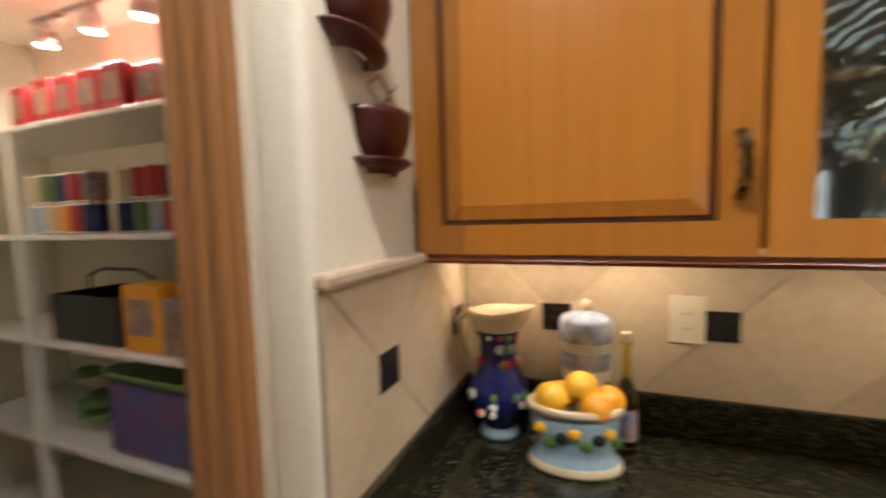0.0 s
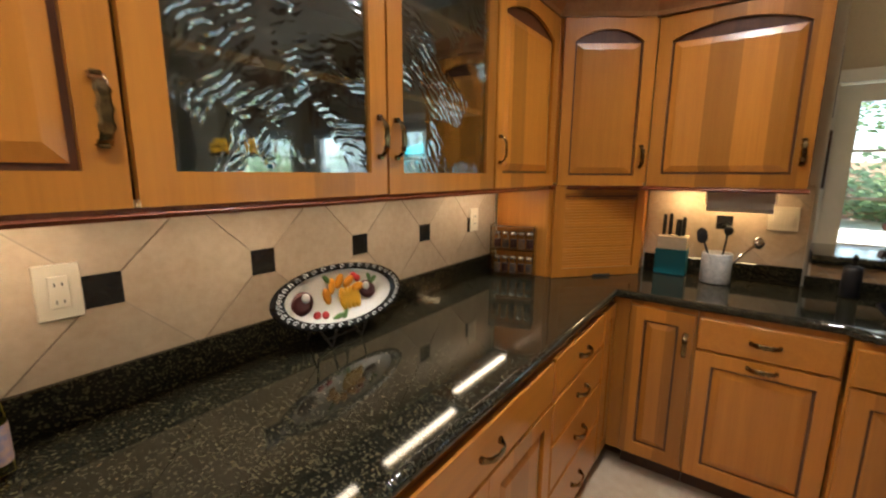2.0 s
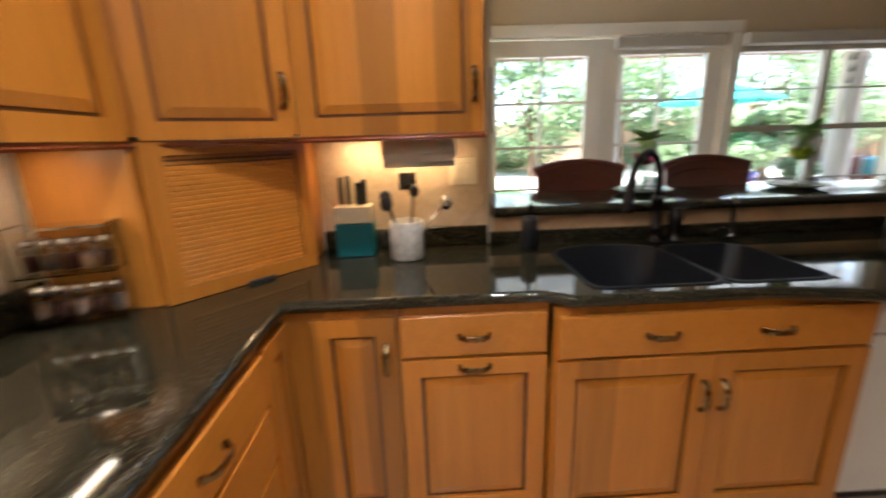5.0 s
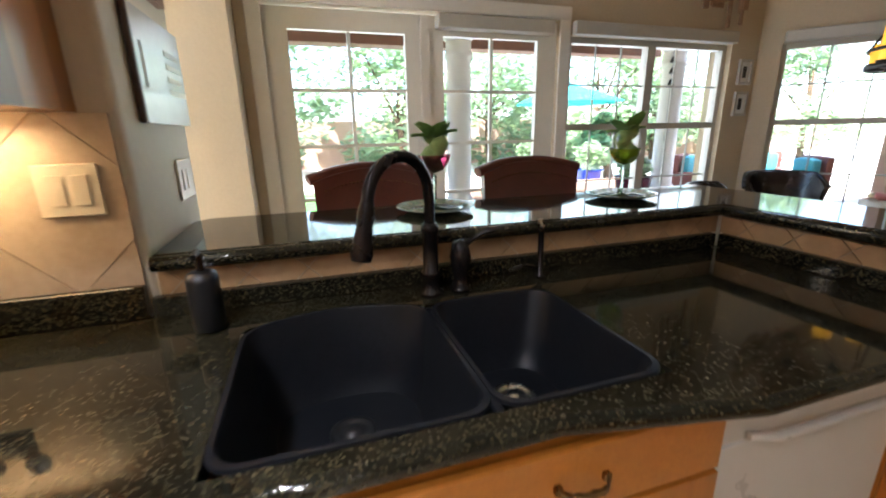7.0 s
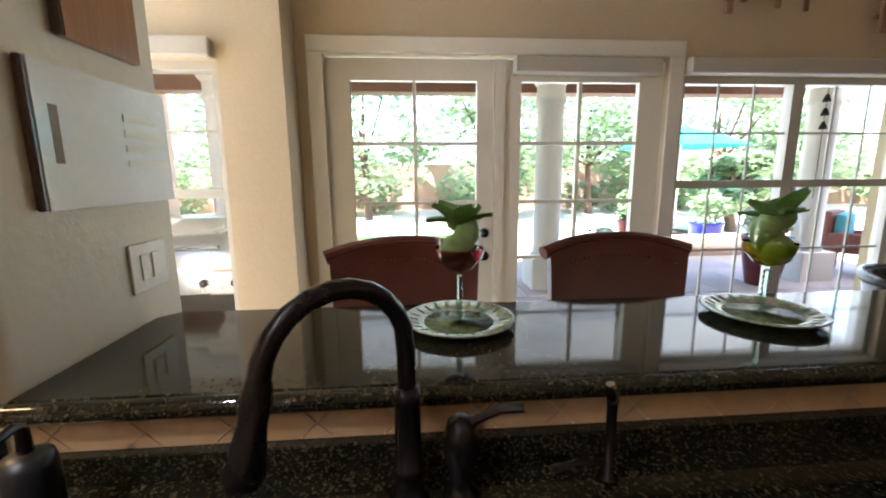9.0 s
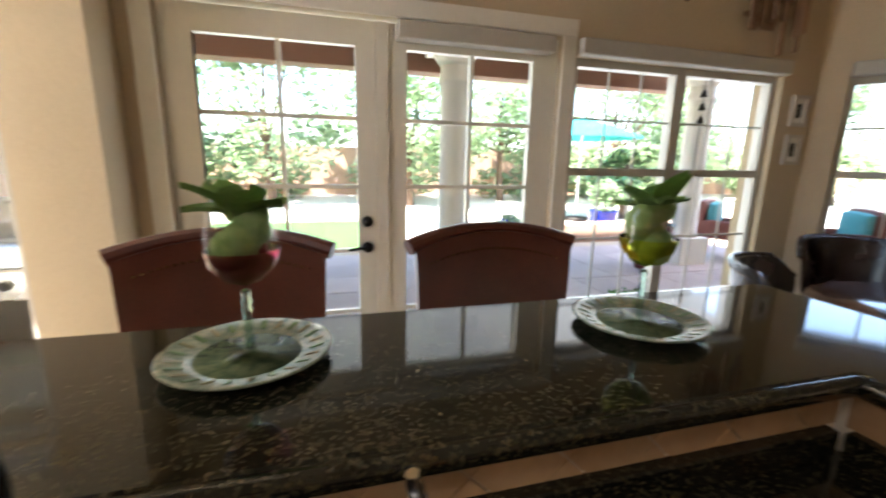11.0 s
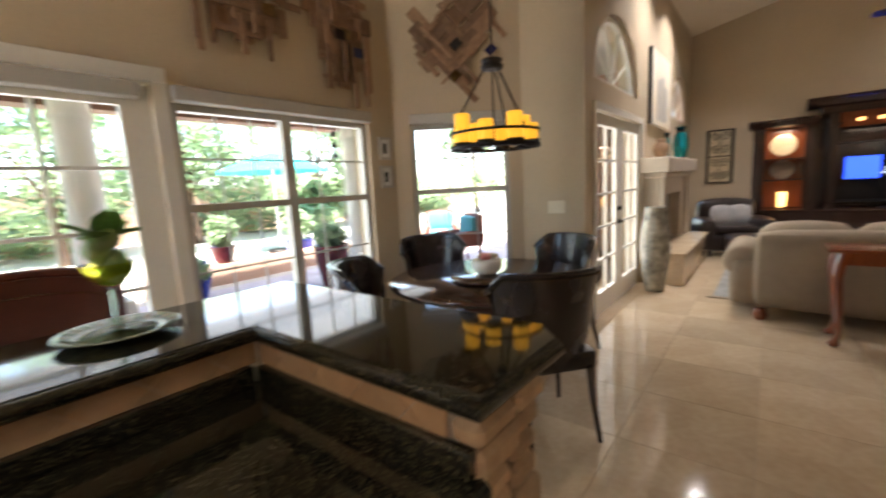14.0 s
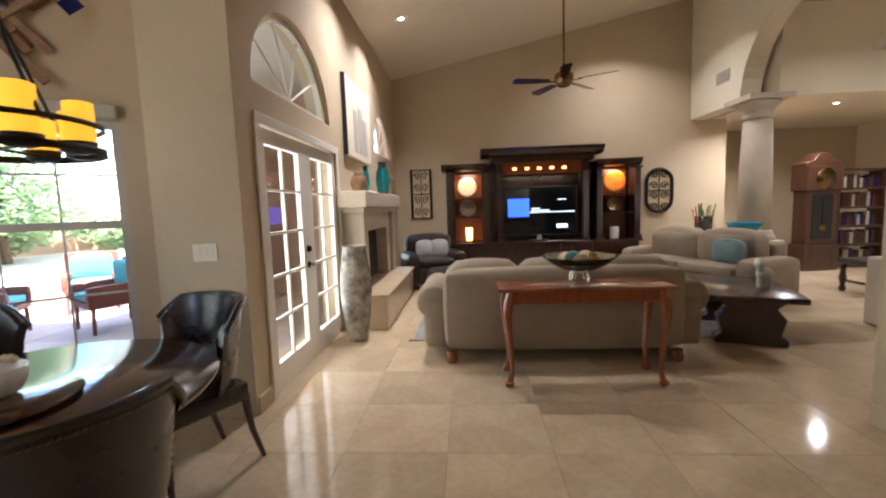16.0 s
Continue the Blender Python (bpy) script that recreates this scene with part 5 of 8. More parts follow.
# ---- things on the kitchen counter ----
ZC = 0.9165
pt = thing("pitcher", "tall cobalt and cream painted ceramic pitcher on the counter", "pitcher", (-0.150, 1.0, ZC))
part("body", lathe([(0.055, 0), (0.058, 0.012), (0.045, 0.028), (0.070, 0.06), (0.088, 0.10), (0.085, 0.135), (0.062, 0.17), (0.052, 0.21), (0.056, 0.26), (0.066, 0.30), (0.060, 0.30), (0.048, 0.26), (0.044, 0.20)], seg=28), M["blue_dish"], pt)
part("foot", lathe([(0.060, 0), (0.062, 0.010), (0.052, 0.02), (0.049, 0.026)], seg=24), M["pale_blue"], pt, "pale blue foot")
lip = lathe([(0.0665, 0.285), (0.073, 0.315), (0.080, 0.335), (0.074, 0.335), (0.064, 0.312), (0.060, 0.288)], seg=28, close=False)
for v in lip.verts:
    if v.co.x > 0.02 and v.co.z > 0.3:
        v.co += Vector((0.55 * (v.co.x - 0.02), 0, 0.25 * (v.co.x - 0.02)))
part("spout", lip, M["cream"], pt, "cream scalloped rim and spout")
part("handle", tube([(-0.055, 0, 0.29), (-0.095, 0, 0.325), (-0.125, 0, 0.30), (-0.122, 0, 0.24), (-0.095, 0, 0.18), (-0.075, 0, 0.14)], [0.010, 0.013, 0.013, 0.011, 0.010, 0.009], 10), M["cream"], pt, "cream handle")
rp = random.Random(2)
for i in range(34):
    a, h = rp.uniform(-3.0, 0.2), rp.choice((0.08, 0.1, 0.12, 0.2, 0.24, 0.27))
    r = 0.0885 if h < 0.11 else (0.085 if h < 0.14 else 0.056)
    part("painted_motif", ball(r * math.cos(a), r * math.sin(a), h, rp.uniform(0.006, 0.013), 0.8, 0.8, rp.uniform(0.8, 1.6), sub=1), rp.choice((M["cream"], M["leaf"], M["white_dish"], M["pale_blue"], M["food_red"])), pt)
pt.matrix_world = pose(-0.168, 0.985, ZC, 0, 0, -8) @ Matrix.Diagonal((0.84, 0.84, 0.94, 1))

jr = thing("canister", "white and blue painted ceramic canister with a knobbed lid", "canister", (0.03, 1.04, ZC))
part("body", lathe([(0.056, 0), (0.060, 0.008), (0.060, 0.19), (0.056, 0.195), (0.056, 0.225), (0.050, 0.23)], seg=28), M["white_dish"], jr)
part("blue_band", lathe([(0.0608, 0.165), (0.0612, 0.168), (0.0612, 0.20), (0.0608, 0.203)], seg=28, close=False), M["bluewhite"], jr, "blue leaf band")
part("blue_band", lathe([(0.0608, 0.02), (0.0612, 0.022), (0.0612, 0.04), (0.0608, 0.042)], seg=28, close=False), M["bluewhite"], jr, "blue leaf band")
for i in range(12):
    a = 2 * math.pi * i / 12
    part("painted_leaf", ball(0.0605 * math.cos(a), 0.0605 * math.sin(a), 0.105 + 0.022 * (i % 2), 0.013, 0.5, 0.5, 1.3, sub=1), M["blue_dish"] if i % 3 else M["lemon"], jr, "blue and yellow painted leaf")
lid = part("lid", lathe([(0.064, 0.226), (0.066, 0.230), (0.066, 0.268), (0.058, 0.278), (0.02, 0.288), (0.006, 0.29)], seg=28), M["bluewhite"], jr, "blue and white lid")
part("knob", ball(0, 0, 0.301, 0.016), M["cream"], lid, "cream knob")

ob_ = thing("oil_bottle", "slim clear bottle half full of golden olive oil", "bottle", (0.127, 0.995, ZC))
part("glass", lathe([(0.020, 0), (0.023, 0.005), (0.023, 0.125), (0.018, 0.15), (0.009, 0.175), (0.009, 0.245), (0.011, 0.247), (0.011, 0.255)], seg=18), M["amber_glass"], ob_)
part("label", lathe([(0.0234, 0.03), (0.0236, 0.032), (0.0236, 0.10), (0.0234, 0.102)], seg=18, close=False), M["food_mix"], ob_, "printed paper label")
part("cork", lathe([(0.010, 0.255), (0.011, 0.258), (0.011, 0.275), (0.009, 0.278)], seg=14), M["cream"], ob_)

pb_ = thing("fruit_planter", "oval pale blue planter painted with lemons, piled with fruit", "planter", (0.025, 0.925, ZC), 8)
part("body", lathe([(0.088, 0), (0.095, 0.006), (0.095, 0.02), (0.080, 0.03), (0.088, 0.05), (0.094, 0.10), (0.094, 0.115), (0.084, 0.115), (0.082, 0.06), (0.02, 0.05)], seg=32, sx=1.0, sy=0.62), M["pale_blue"], pb_)
part("rim", lathe([(0.093, 0.112), (0.101, 0.114), (0.102, 0.126), (0.093, 0.129), (0.087, 0.122), (0.088, 0.113)], seg=32, close=False, sx=1.0, sy=0.62), M["cream"], pb_, "cream rim")
part("foot", lathe([(0.098, 0.0), (0.100, 0.006), (0.098, 0.016), (0.093, 0.02)], seg=32, sx=1.0, sy=0.62), M["cream"], pb_, "cream foot")
for i in range(9):
    a = -2.7 + i * 0.27
    part("painted_lemon" if i % 3 == 1 else "painted_leaf", ball(0.093 * math.cos(a), 0.093 * 0.62 * math.sin(a), 0.075 + 0.012 * math.sin(i * 2.1), 0.016, 1.0, 0.5, 0.8, sub=1), M["lemon"] if i % 3 == 1 else M["dark"] if i % 3 == 0 else M["leaf"], pb_)
for i, (x, y, z, k) in enumerate(((-0.045, -0.02, 0.135, "lemon"), (0.045, -0.025, 0.125, "orange"), (0.012, 0.01, 0.155, "lemon"), (0.07, 0.02, 0.13, "orange"), (-0.03, 0.035, 0.125, "orange"))):
    f = thing(k, "ripe yellow lemon in the planter" if k == "lemon" else "ripe orange in the planter", "fruit", (0.020 + x, 0.900 + y * 0.75, ZC + z * 1.12), 30 * i, group="fruit in the planter")
    fb = ball(0, 0, 0, 0.033, 1.15 if k == "lemon" else 1, 1, 1, sub=3)
    part("peel", fb, M[k], f)
    part("stem_tip", ball(0.040 if k == "lemon" else 0.034, 0, 0, 0.007, sub=1), M[k], f)

pb_.matrix_world = pose(0.020, 0.900, ZC, 0, 0, 8) @ Matrix.Diagonal((1, 1, 1.12, 1))
jr.matrix_world = pose(0.037, 1.035, ZC) @ Matrix.Diagonal((0.95, 0.95, 1.08, 1))

# oval platter on a stand
pl = thing("platter", "oval white platter painted with vegetables and a black scroll rim", "platter", (0.895, 1.0, ZC + 0.148))
mP = plane_pose(0, 0, 0, 1, 0) @ pose(0, 0, 0, -14, 0, 0) @ pose(0, 0, 0, 0, 0, -4)
part("dish", lathe([(0.10, 0), (0.17, 0.004), (0.245, 0.022), (0.25, 0.026), (0.245, 0.030), (0.17, 0.012), (0.02, 0.009)], seg=48, sx=1.0, sy=0.39), M["white_dish"], pl).matrix_local = mP
part("rim", lathe([(0.205, 0.0195), (0.252, 0.0255), (0.254, 0.029), (0.250, 0.033), (0.205, 0.0225)], seg=48, close=False, sx=1.0, sy=0.39), M["inset"], pl, "black rim").matrix_local = mP
for i in range(40):
    a = 2 * math.pi * i / 40
    x, y = 0.229 * math.cos(a), 0.229 * 0.39 * math.sin(a)
    sc_ = [(x + 0.010 * (1 - k / 9) * math.cos(k * 0.85), y + 0.008 * (1 - k / 9) * math.sin(k * 0.85), 0.032) for k in range(9)]
    part("scroll", tube(sc_, 0.0013, 4), M["paper"], pl, "white painted scroll").matrix_local = mP


def daub(x, y, rx, ry, ang, material, z=0.013, nm="painted_vegetable"):
    part(nm, lathe([(1.0, 0), (0.97, 0.0022), (0.5, 0.003), (0.05, 0.0032)], seg=18), material, pl).matrix_local = mP @ Matrix.Translation((x, y, z)) @ pose(0, 0, 0, 0, 0, ang) @ Matrix.Diagonal((rx, ry, 1, 1))


daub(-0.145, -0.004, 0.040, 0.034, 30, M["cup"])
daub(-0.132, 0.010, 0.014, 0.014, 0, M["paper"], 0.0165)
daub(0.105, 0.005, 0.036, 0.030, -20, M["cup"])
daub(0.100, 0.016, 0.014, 0.013, 0, M["paper"], 0.0165)
for k in range(5):
    a = 2.2 - k * 0.42
    daub(0.02 + 0.085 * math.cos(a + 0.5), -0.055 + 0.10 * math.sin(a + 0.3), 0.026, 0.014, 50 - 22 * k + 50, M["orange"], 0.0132 + 0.0002 * k)
for k in (-0.018, 0, 0.018, 0.034):
    daub(0.022 + k, -0.012, 0.016, 0.036, 8, M["lemon"], 0.0134 + abs(k) * 0.01)
for x, y in ((-0.10, -0.045), (0.055, 0.055), (-0.07, -0.05), (0.07, 0.045)):
    daub(x, y, 0.013, 0.012, 0, M["food_red"])
for x, y, a in ((-0.02, -0.062, 10), (0.0, -0.066, 60), (0.14, 0.035, 40), (-0.05, 0.055, 130), (0.12, 0.045, 100)):
    daub(x, y, 0.026, 0.008, a, M["leaf"])
ps = thing("plate_stand", "small dark iron plate stand under the platter", "plate stand", (0.895, 1.0, ZC))
for s in (-0.06, 0.06):
    part("leg", tube([(s, -0.055, 0.066), (s, -0.05, 0.045), (s, -0.03, 0.004), (s, 0.035, 0.05), (s, 0.05, 0.14)], 0.004), M["iron"], ps)
    part("foot", tube([(s, 0.045, 0.09), (s * 1.2, 0.075, 0.004)], 0.004), M["iron"], ps)
part("crossbar", tube([(-0.06, 0.0, 0.018), (0.06, 0.0, 0.018)], 0.0035), M["iron"], ps)

# spice rack with glass jars
sr = thing("glass_rack", "clear acrylic rack of small glass jars with chrome lids", "rack", (2.005, 0.95, ZC), -74)
for s in (-0.11, 0.11):
    part("side_panel", box(s - 0.003, s + 0.003, -0.05, 0.05, 0, 0.27, 0.001), M["clear"], sr)
for z in (0.012, 0.14):
    part("shelf", box(-0.106, 0.106, -0.048, 0.048, z, z + 0.005), M["clear"], sr)
part("top_rail", box(-0.107, 0.107, -0.05, 0.05, 0.262, 0.268), M["chrome"], sr)
for row, z in enumerate((0.019, 0.147)):
    for i in range(5):
        j = part("jar", lathe([(0.016, 0), (0.018, 0.004), (0.018, 0.062), (0.014, 0.07)], -0.084 + 0.042 * i, 0, z, 14), M["clear"], sr)
        part("jar_lid", lathe([(0.0185, 0.070), (0.019, 0.072), (0.019, 0.086), (0.017, 0.088)], -0.084 + 0.042 * i, 0, z, 14), M["chrome"], j)
        part("spice", lathe([(0.0145, 0.004), (0.015, 0.005), (0.015, 0.045), (0.013, 0.046)], -0.084 + 0.042 * i, 0, z, 10), M["cup"] if (i + row) % 2 else M["food_mix"], j)

kb = thing("knife_block", "teal and pale wood knife block with black-handled knives", "knife block", (2.585, 0.292, ZC), -90)
part("block", box(-0.075, 0.075, -0.05, 0.05, 0, 0.135, 0.004), M["teal_block"], kb)
part("wood_top", box(-0.073, 0.073, -0.048, 0.048, 0.136, 0.205, 0.004), M["cream"], kb, "pale wood top")
for i, (x, y, h) in enumerate(((-0.05, 0.02, 0.11), (-0.02, 0.015, 0.115), (0.015, 0.02, 0.085), (0.045, 0.0, 0.10), (0.03, -0.025, 0.09))):
    part("knife_handle", cushion(x - 0.009, x + 0.009, y - 0.012, y + 0.012, 0.206, 0.206 + h, 0.001, 3), M["black"], kb)
ck = thing("utensil_crock", "speckled white stoneware crock holding cooking spoons", "crock", (2.50, 0.082, ZC))
part("crock", lathe([(0.062, 0), (0.066, 0.006), (0.066, 0.145), (0.063, 0.15), (0.058, 0.148), (0.057, 0.02), (0.01, 0.015)], seg=28), mat("speckled_stoneware", (0.62, 0.58, 0.50), (0.30, 0.28, 0.24), 0.3, scale=30, fine=70), ck)
for x, y, dx, dy, L, hd, mt in ((0.02, 0.02, 0.01, 0.05, 0.22, 0.03, "black"), (0.03, -0.01, 0.02, -0.02, 0.24, 0.026, "black"), (-0.02, 0.01, -0.03, 0.05, 0.21, 0.03, "black"), (0.0, -0.03, -0.02, -0.11, 0.20, 0.028, "chrome")):
    u = tube([(x * 0.5, y * 0.5, 0.02), (x + dx * 0.6, y + dy * 0.6, 0.15), (x + dx, y + dy, L)], 0.005)
    part("utensil", ball(x + dx * 1.15, y + dy * 1.15, L + 0.015, hd, 0.35, 0.8, 1.0, bm=u, sub=2), M[mt], ck)
tw = thing("paper_towel_holder", "white paper towel roll hung under the wall cabinet", "paper towels", (2.50, 0.02, 1.32))
part("roll", lathe([(0.018, -0.13), (0.052, -0.13), (0.052, 0.13), (0.018, 0.13)], seg=28), M["paper"], tw).matrix_local = pose(0, 0, 0, 90)
part("bracket", box(-0.012, 0.012, 0.135, 0.142, -0.02, 0.078, 0.002), M["plastic_w"], tw)
part("bracket", box(-0.012, 0.012, -0.142, -0.135, -0.02, 0.078, 0.002), M["plastic_w"], tw)
part("hanging_sheet", box(-0.0535, -0.0525, -0.129, 0.129, -0.03, 0.0), M["paper"], tw)


# ---- side wall: cup plaques, boards, switches ----
def cup_plaque(y, z, tilt):
    o = thing("cup_plaque", "maroon metal half-cup wall plaque with curling steam", "wall decoration", (-0.2965, y, z), group="cup plaques")
    o.matrix_world = Matrix.Translation((-0.2965, y, z)) @ pose(0, 0, 0, tilt, 0, 0) @ Matrix.Diagonal((0.62, 0.92, 0.86, 1))
    b = bmesh.new()
    prof = [(0.042, 0), (0.056, 0.010), (0.070, 0.038), (0.078, 0.080), (0.080, 0.094), (0.075, 0.094)]
    rings = [[b.verts.new((0.001 + 1.15 * r * math.cos(a), 1.1 * r * math.sin(a), h)) for a in [math.pi * (i / 14 - 0.5) for i in range(15)]] for r, h in prof]
    for p, q in zip(rings, rings[1:]):
        for i in range(14):
            b.faces.new((p[i], p[i + 1], q[i + 1], q[i]))
    b.faces.new(rings[0][::-1])
    part("cup", b, M["cup"], o)
    b = bmesh.new()
    prof = [(0.04, -0.03), (0.045, -0.022), (0.060, -0.016), (0.078, -0.006), (0.076, 0.0), (0.04, -0.006)]
    rings = [[b.verts.new((0.001 + 1.15 * r * math.cos(a), 1.1 * r * math.sin(a), h)) for a in [math.pi * (i / 14 - 0.5) for i in range(15)]] for r, h in prof]
    for p, q in zip(rings, rings[1:]):
        for i in range(14):
            b.faces.new((p[i], p[i + 1], q[i + 1], q[i]))
    part("saucer", b, M["cup"], o)
    for k, s in ((-0.03, 1), (0.012, -1), (0.045, 1)):
        part("steam_curl", tube([(0.02, k + s * 0.018 * math.sin(i * 0.9), 0.090 + 0.009 * i) for i in range(10)], 0.0022, 5), M["cup"], o)


cup_plaque(0.648, 1.568, 0)
cup_plaque(0.572, 1.742, -10)


def flat_board(y, x0, x1, z0, z1, material, label, th=0.018, hole=True):
    o = thing("cutting_board", label, "board", ((x0 + x1) / 2, y, (z0 + z1) / 2))
    w, h = (x1 - x0) / 2, (z1 - z0) / 2
    m = plane_pose(0, 0, 0, 1, 0)
    b = wall_with(m @ Matrix.Translation((-w, -h, th)), 2 * w, 2 * h, th, [(0.03, 0.052, h - 0.05, h + 0.06)] if hole else [])
    part("board", b, material, o, smooth=None)
    part("bark_edge", box(-w - 0.014, -w - 0.001, -th, -0.001, -h, h, 0.004), M["walnut"], o, "dark wooden edge")
    return o


fb_ = flat_board(-0.282, 2.80, 3.215, 1.38, 1.655, M["white_dish"], "white cutting board with a hand slot and faint lettering")
for i, (w, z) in enumerate(((0.13, 0.06), (0.16, 0.025), (0.13, -0.01), (0.17, -0.045))):
    part("lettering_bar", box(0.03, 0.03 + w, -0.0196, -0.0183, z - 0.008, z + 0.008), M["plastic_w"], fb_, "grey unreadable lettering")
fb2 = flat_board(-0.282, 2.90, 3.13, 1.715, 2.05, M["casing"], "plain wooden board hung on the wall end", 0.02, False)
mE_ = plane_pose(2.69, -0.2805, 0, 1, 0)
wall_plate(mE_, 0.40, 1.215, 0.15, 0.125, 2, "white switch and outlet plate on the wall end")

# ---- pantry ----
ps_ = tagged(new("pantry_shelving"), "white painted pantry shelves full of cans and boxes", "shelves")
for z in (0.28, 0.667, 1.048, 1.437, 1.823):
    part("shelf", box(-2.49, -0.44, 0.83, 1.215, z - 0.018, z, 0.003), M["trim"], ps_)
for a, c in ((0, 0.261), (0.281, 0.648), (0.668, 1.029), (1.049, 1.418), (1.438, 1.804)):
    part("post", box(-1.95, -1.91, 0.835, 0.87, a, c), M["trim"], ps_)
rn = random.Random(11)


def can(x, y, z, material, label="printed food can on the pantry shelf"):
    o = thing("food_can", label, "can", (x, y, z), rn.uniform(0, 90), group="cans on the pantry shelf")
    part("tin", lathe([(0.036, 0), (0.0375, 0.003), (0.0375, 0.104), (0.036, 0.107), (0.033, 0.105)], seg=14), M["chrome"], o)
    part("label", lathe([(0.0379, 0.008), (0.0382, 0.010), (0.0382, 0.097), (0.0379, 0.099)], seg=14, close=False), material, o)


CANS = [M["food_red"], M["food_mix"], M["leaf"], M["blue_dish"], M["cream"], M["orange"], mat("pale_blue_print", (0.12, 0.36, 0.55), (0.5, 0.5, 0.5), 0.35, scale=20)]
for i in range(18):
    x = -1.87 + i * 0.081 + rn.uniform(-0.01, 0.01)
    if i % 9 == 5:
        continue
    for k in range(2):
        can(x, 0.89 + rn.uniform(0, 0.015), 1.438 + k * 0.108, rn.choice(CANS))


def carton(x, y, z, w, d, h, material, label, rz=0.0):
    o = thing("food_box", label, "box", (x, y, z), rz, group="boxes on the pantry shelves")
    part("box", box(-w / 2, w / 2, -d / 2, d / 2, 0, h, 0.004), material, o)
    part("print_panel", box(-w * 0.36, w * 0.36, -d / 2 - 0.0015, -d / 2 - 0.0003, h * 0.25, h * 0.8), M["food_mix"], o)


for i in range(9):
    carton(-1.90 + i * 0.135, 0.95 + rn.uniform(-0.02, 0.02), 1.824, 0.11, 0.16, rn.uniform(0.11, 0.17), M["food_red"], "bright red printed food box on the top shelf", rn.uniform(-6, 6))
for x, w, h, k in ((-1.32, 0.17, 0.22, "orange"), (-1.17, 0.10, 0.18, "food_mix"), (-1.04, 0.12, 0.2, "food_red"), (-0.90, 0.12, 0.22, "food_red"), (-0.76, 0.12, 0.19, "food_mix")):
    carton(x, 0.92, 1.049, w, 0.12, h, M[k], "printed food packet on the pantry shelf", rn.uniform(-8, 8))
bk = thing("wire_basket", "black storage basket with a folding handle on the shelf", "basket", (-1.64, 1.0, 1.049))
part("body", wall_with(plane_pose(-0.19, -0.13, 0, 1, 0), 0.38, 0.17, 0.006, []), M["black"], bk)
for q in ((-0.19, -0.184, -0.124, 0.13, 0, 0.17), (0.184, 0.19, -0.124, 0.13, 0, 0.17), (-0.184, 0.184, 0.124, 0.13, 0, 0.17), (-0.184, 0.184, -0.124, 0.124, 0, 0.006)):
    part("side", box(*q), M["black"], bk)
part("handle", tube([(-0.19, 0, 0.15), (-0.19, 0.0, 0.22), (-0.1, 0, 0.25), (0.1, 0, 0.25), (0.19, 0, 0.22), (0.19, 0, 0.15)], 0.006), M["black"], bk)
tb = thing("storage_tub", "translucent blue plastic tub of bright packets on the shelf", "tub", (-1.34, 1.0, 0.668))
part("tub", box(-0.20, 0.20, -0.14, 0.14, 0, 0.27, 0.02), mat("blue_plastic", (0.05, 0.10, 0.30), (0.20, 0.05, 0.10), 0.3, scale=9), tb)
part("lid", box(-0.21, 0.21, -0.15, 0.15, 0.271, 0.292, 0.006), M["leaf"], tb, "green lid")
carton(-1.03, 0.95, 0.668, 0.14, 0.14, 0.2, M["lemon"], "yellow packet on the pantry shelf")
gb = thing("green_bundle", "bag of green leafy produce on the shelf", "produce", (-1.74, 1.0, 0.668))
for i in range(12):
    part("leaf", ball(rn.uniform(-0.09, 0.09), rn.uniform(-0.07, 0.07), rn.uniform(0.06, 0.24), 0.06, 1, 0.8, 0.5, sub=1), M["leaf"], gb)
tl = thing("track_light", "ceiling track with brushed steel spotlights", "light", (-1.58, 1.02, 2.32))
part("track", tube([(-0.5, 0, -0.03), (0.3, 0, -0.03)], 0.012), M["steel"], tl)
for x in (-0.42, -0.12, 0.16):
    h = part("spot_head", lathe([(0.02, 0), (0.035, -0.03), (0.045, -0.09), (0.042, -0.09)], x, 0, -0.045, 16), M["steel"], tl)
    part("bulb", lathe([(0.038, -0.086), (0.03, -0.092), (0.004, -0.094)], x, 0, -0.045, 14), M["bulb"], h)
lamp("track_glow", "AREA", pose(-1.58, 0.95, 2.16), 3.6, LAMPW, 0.3)

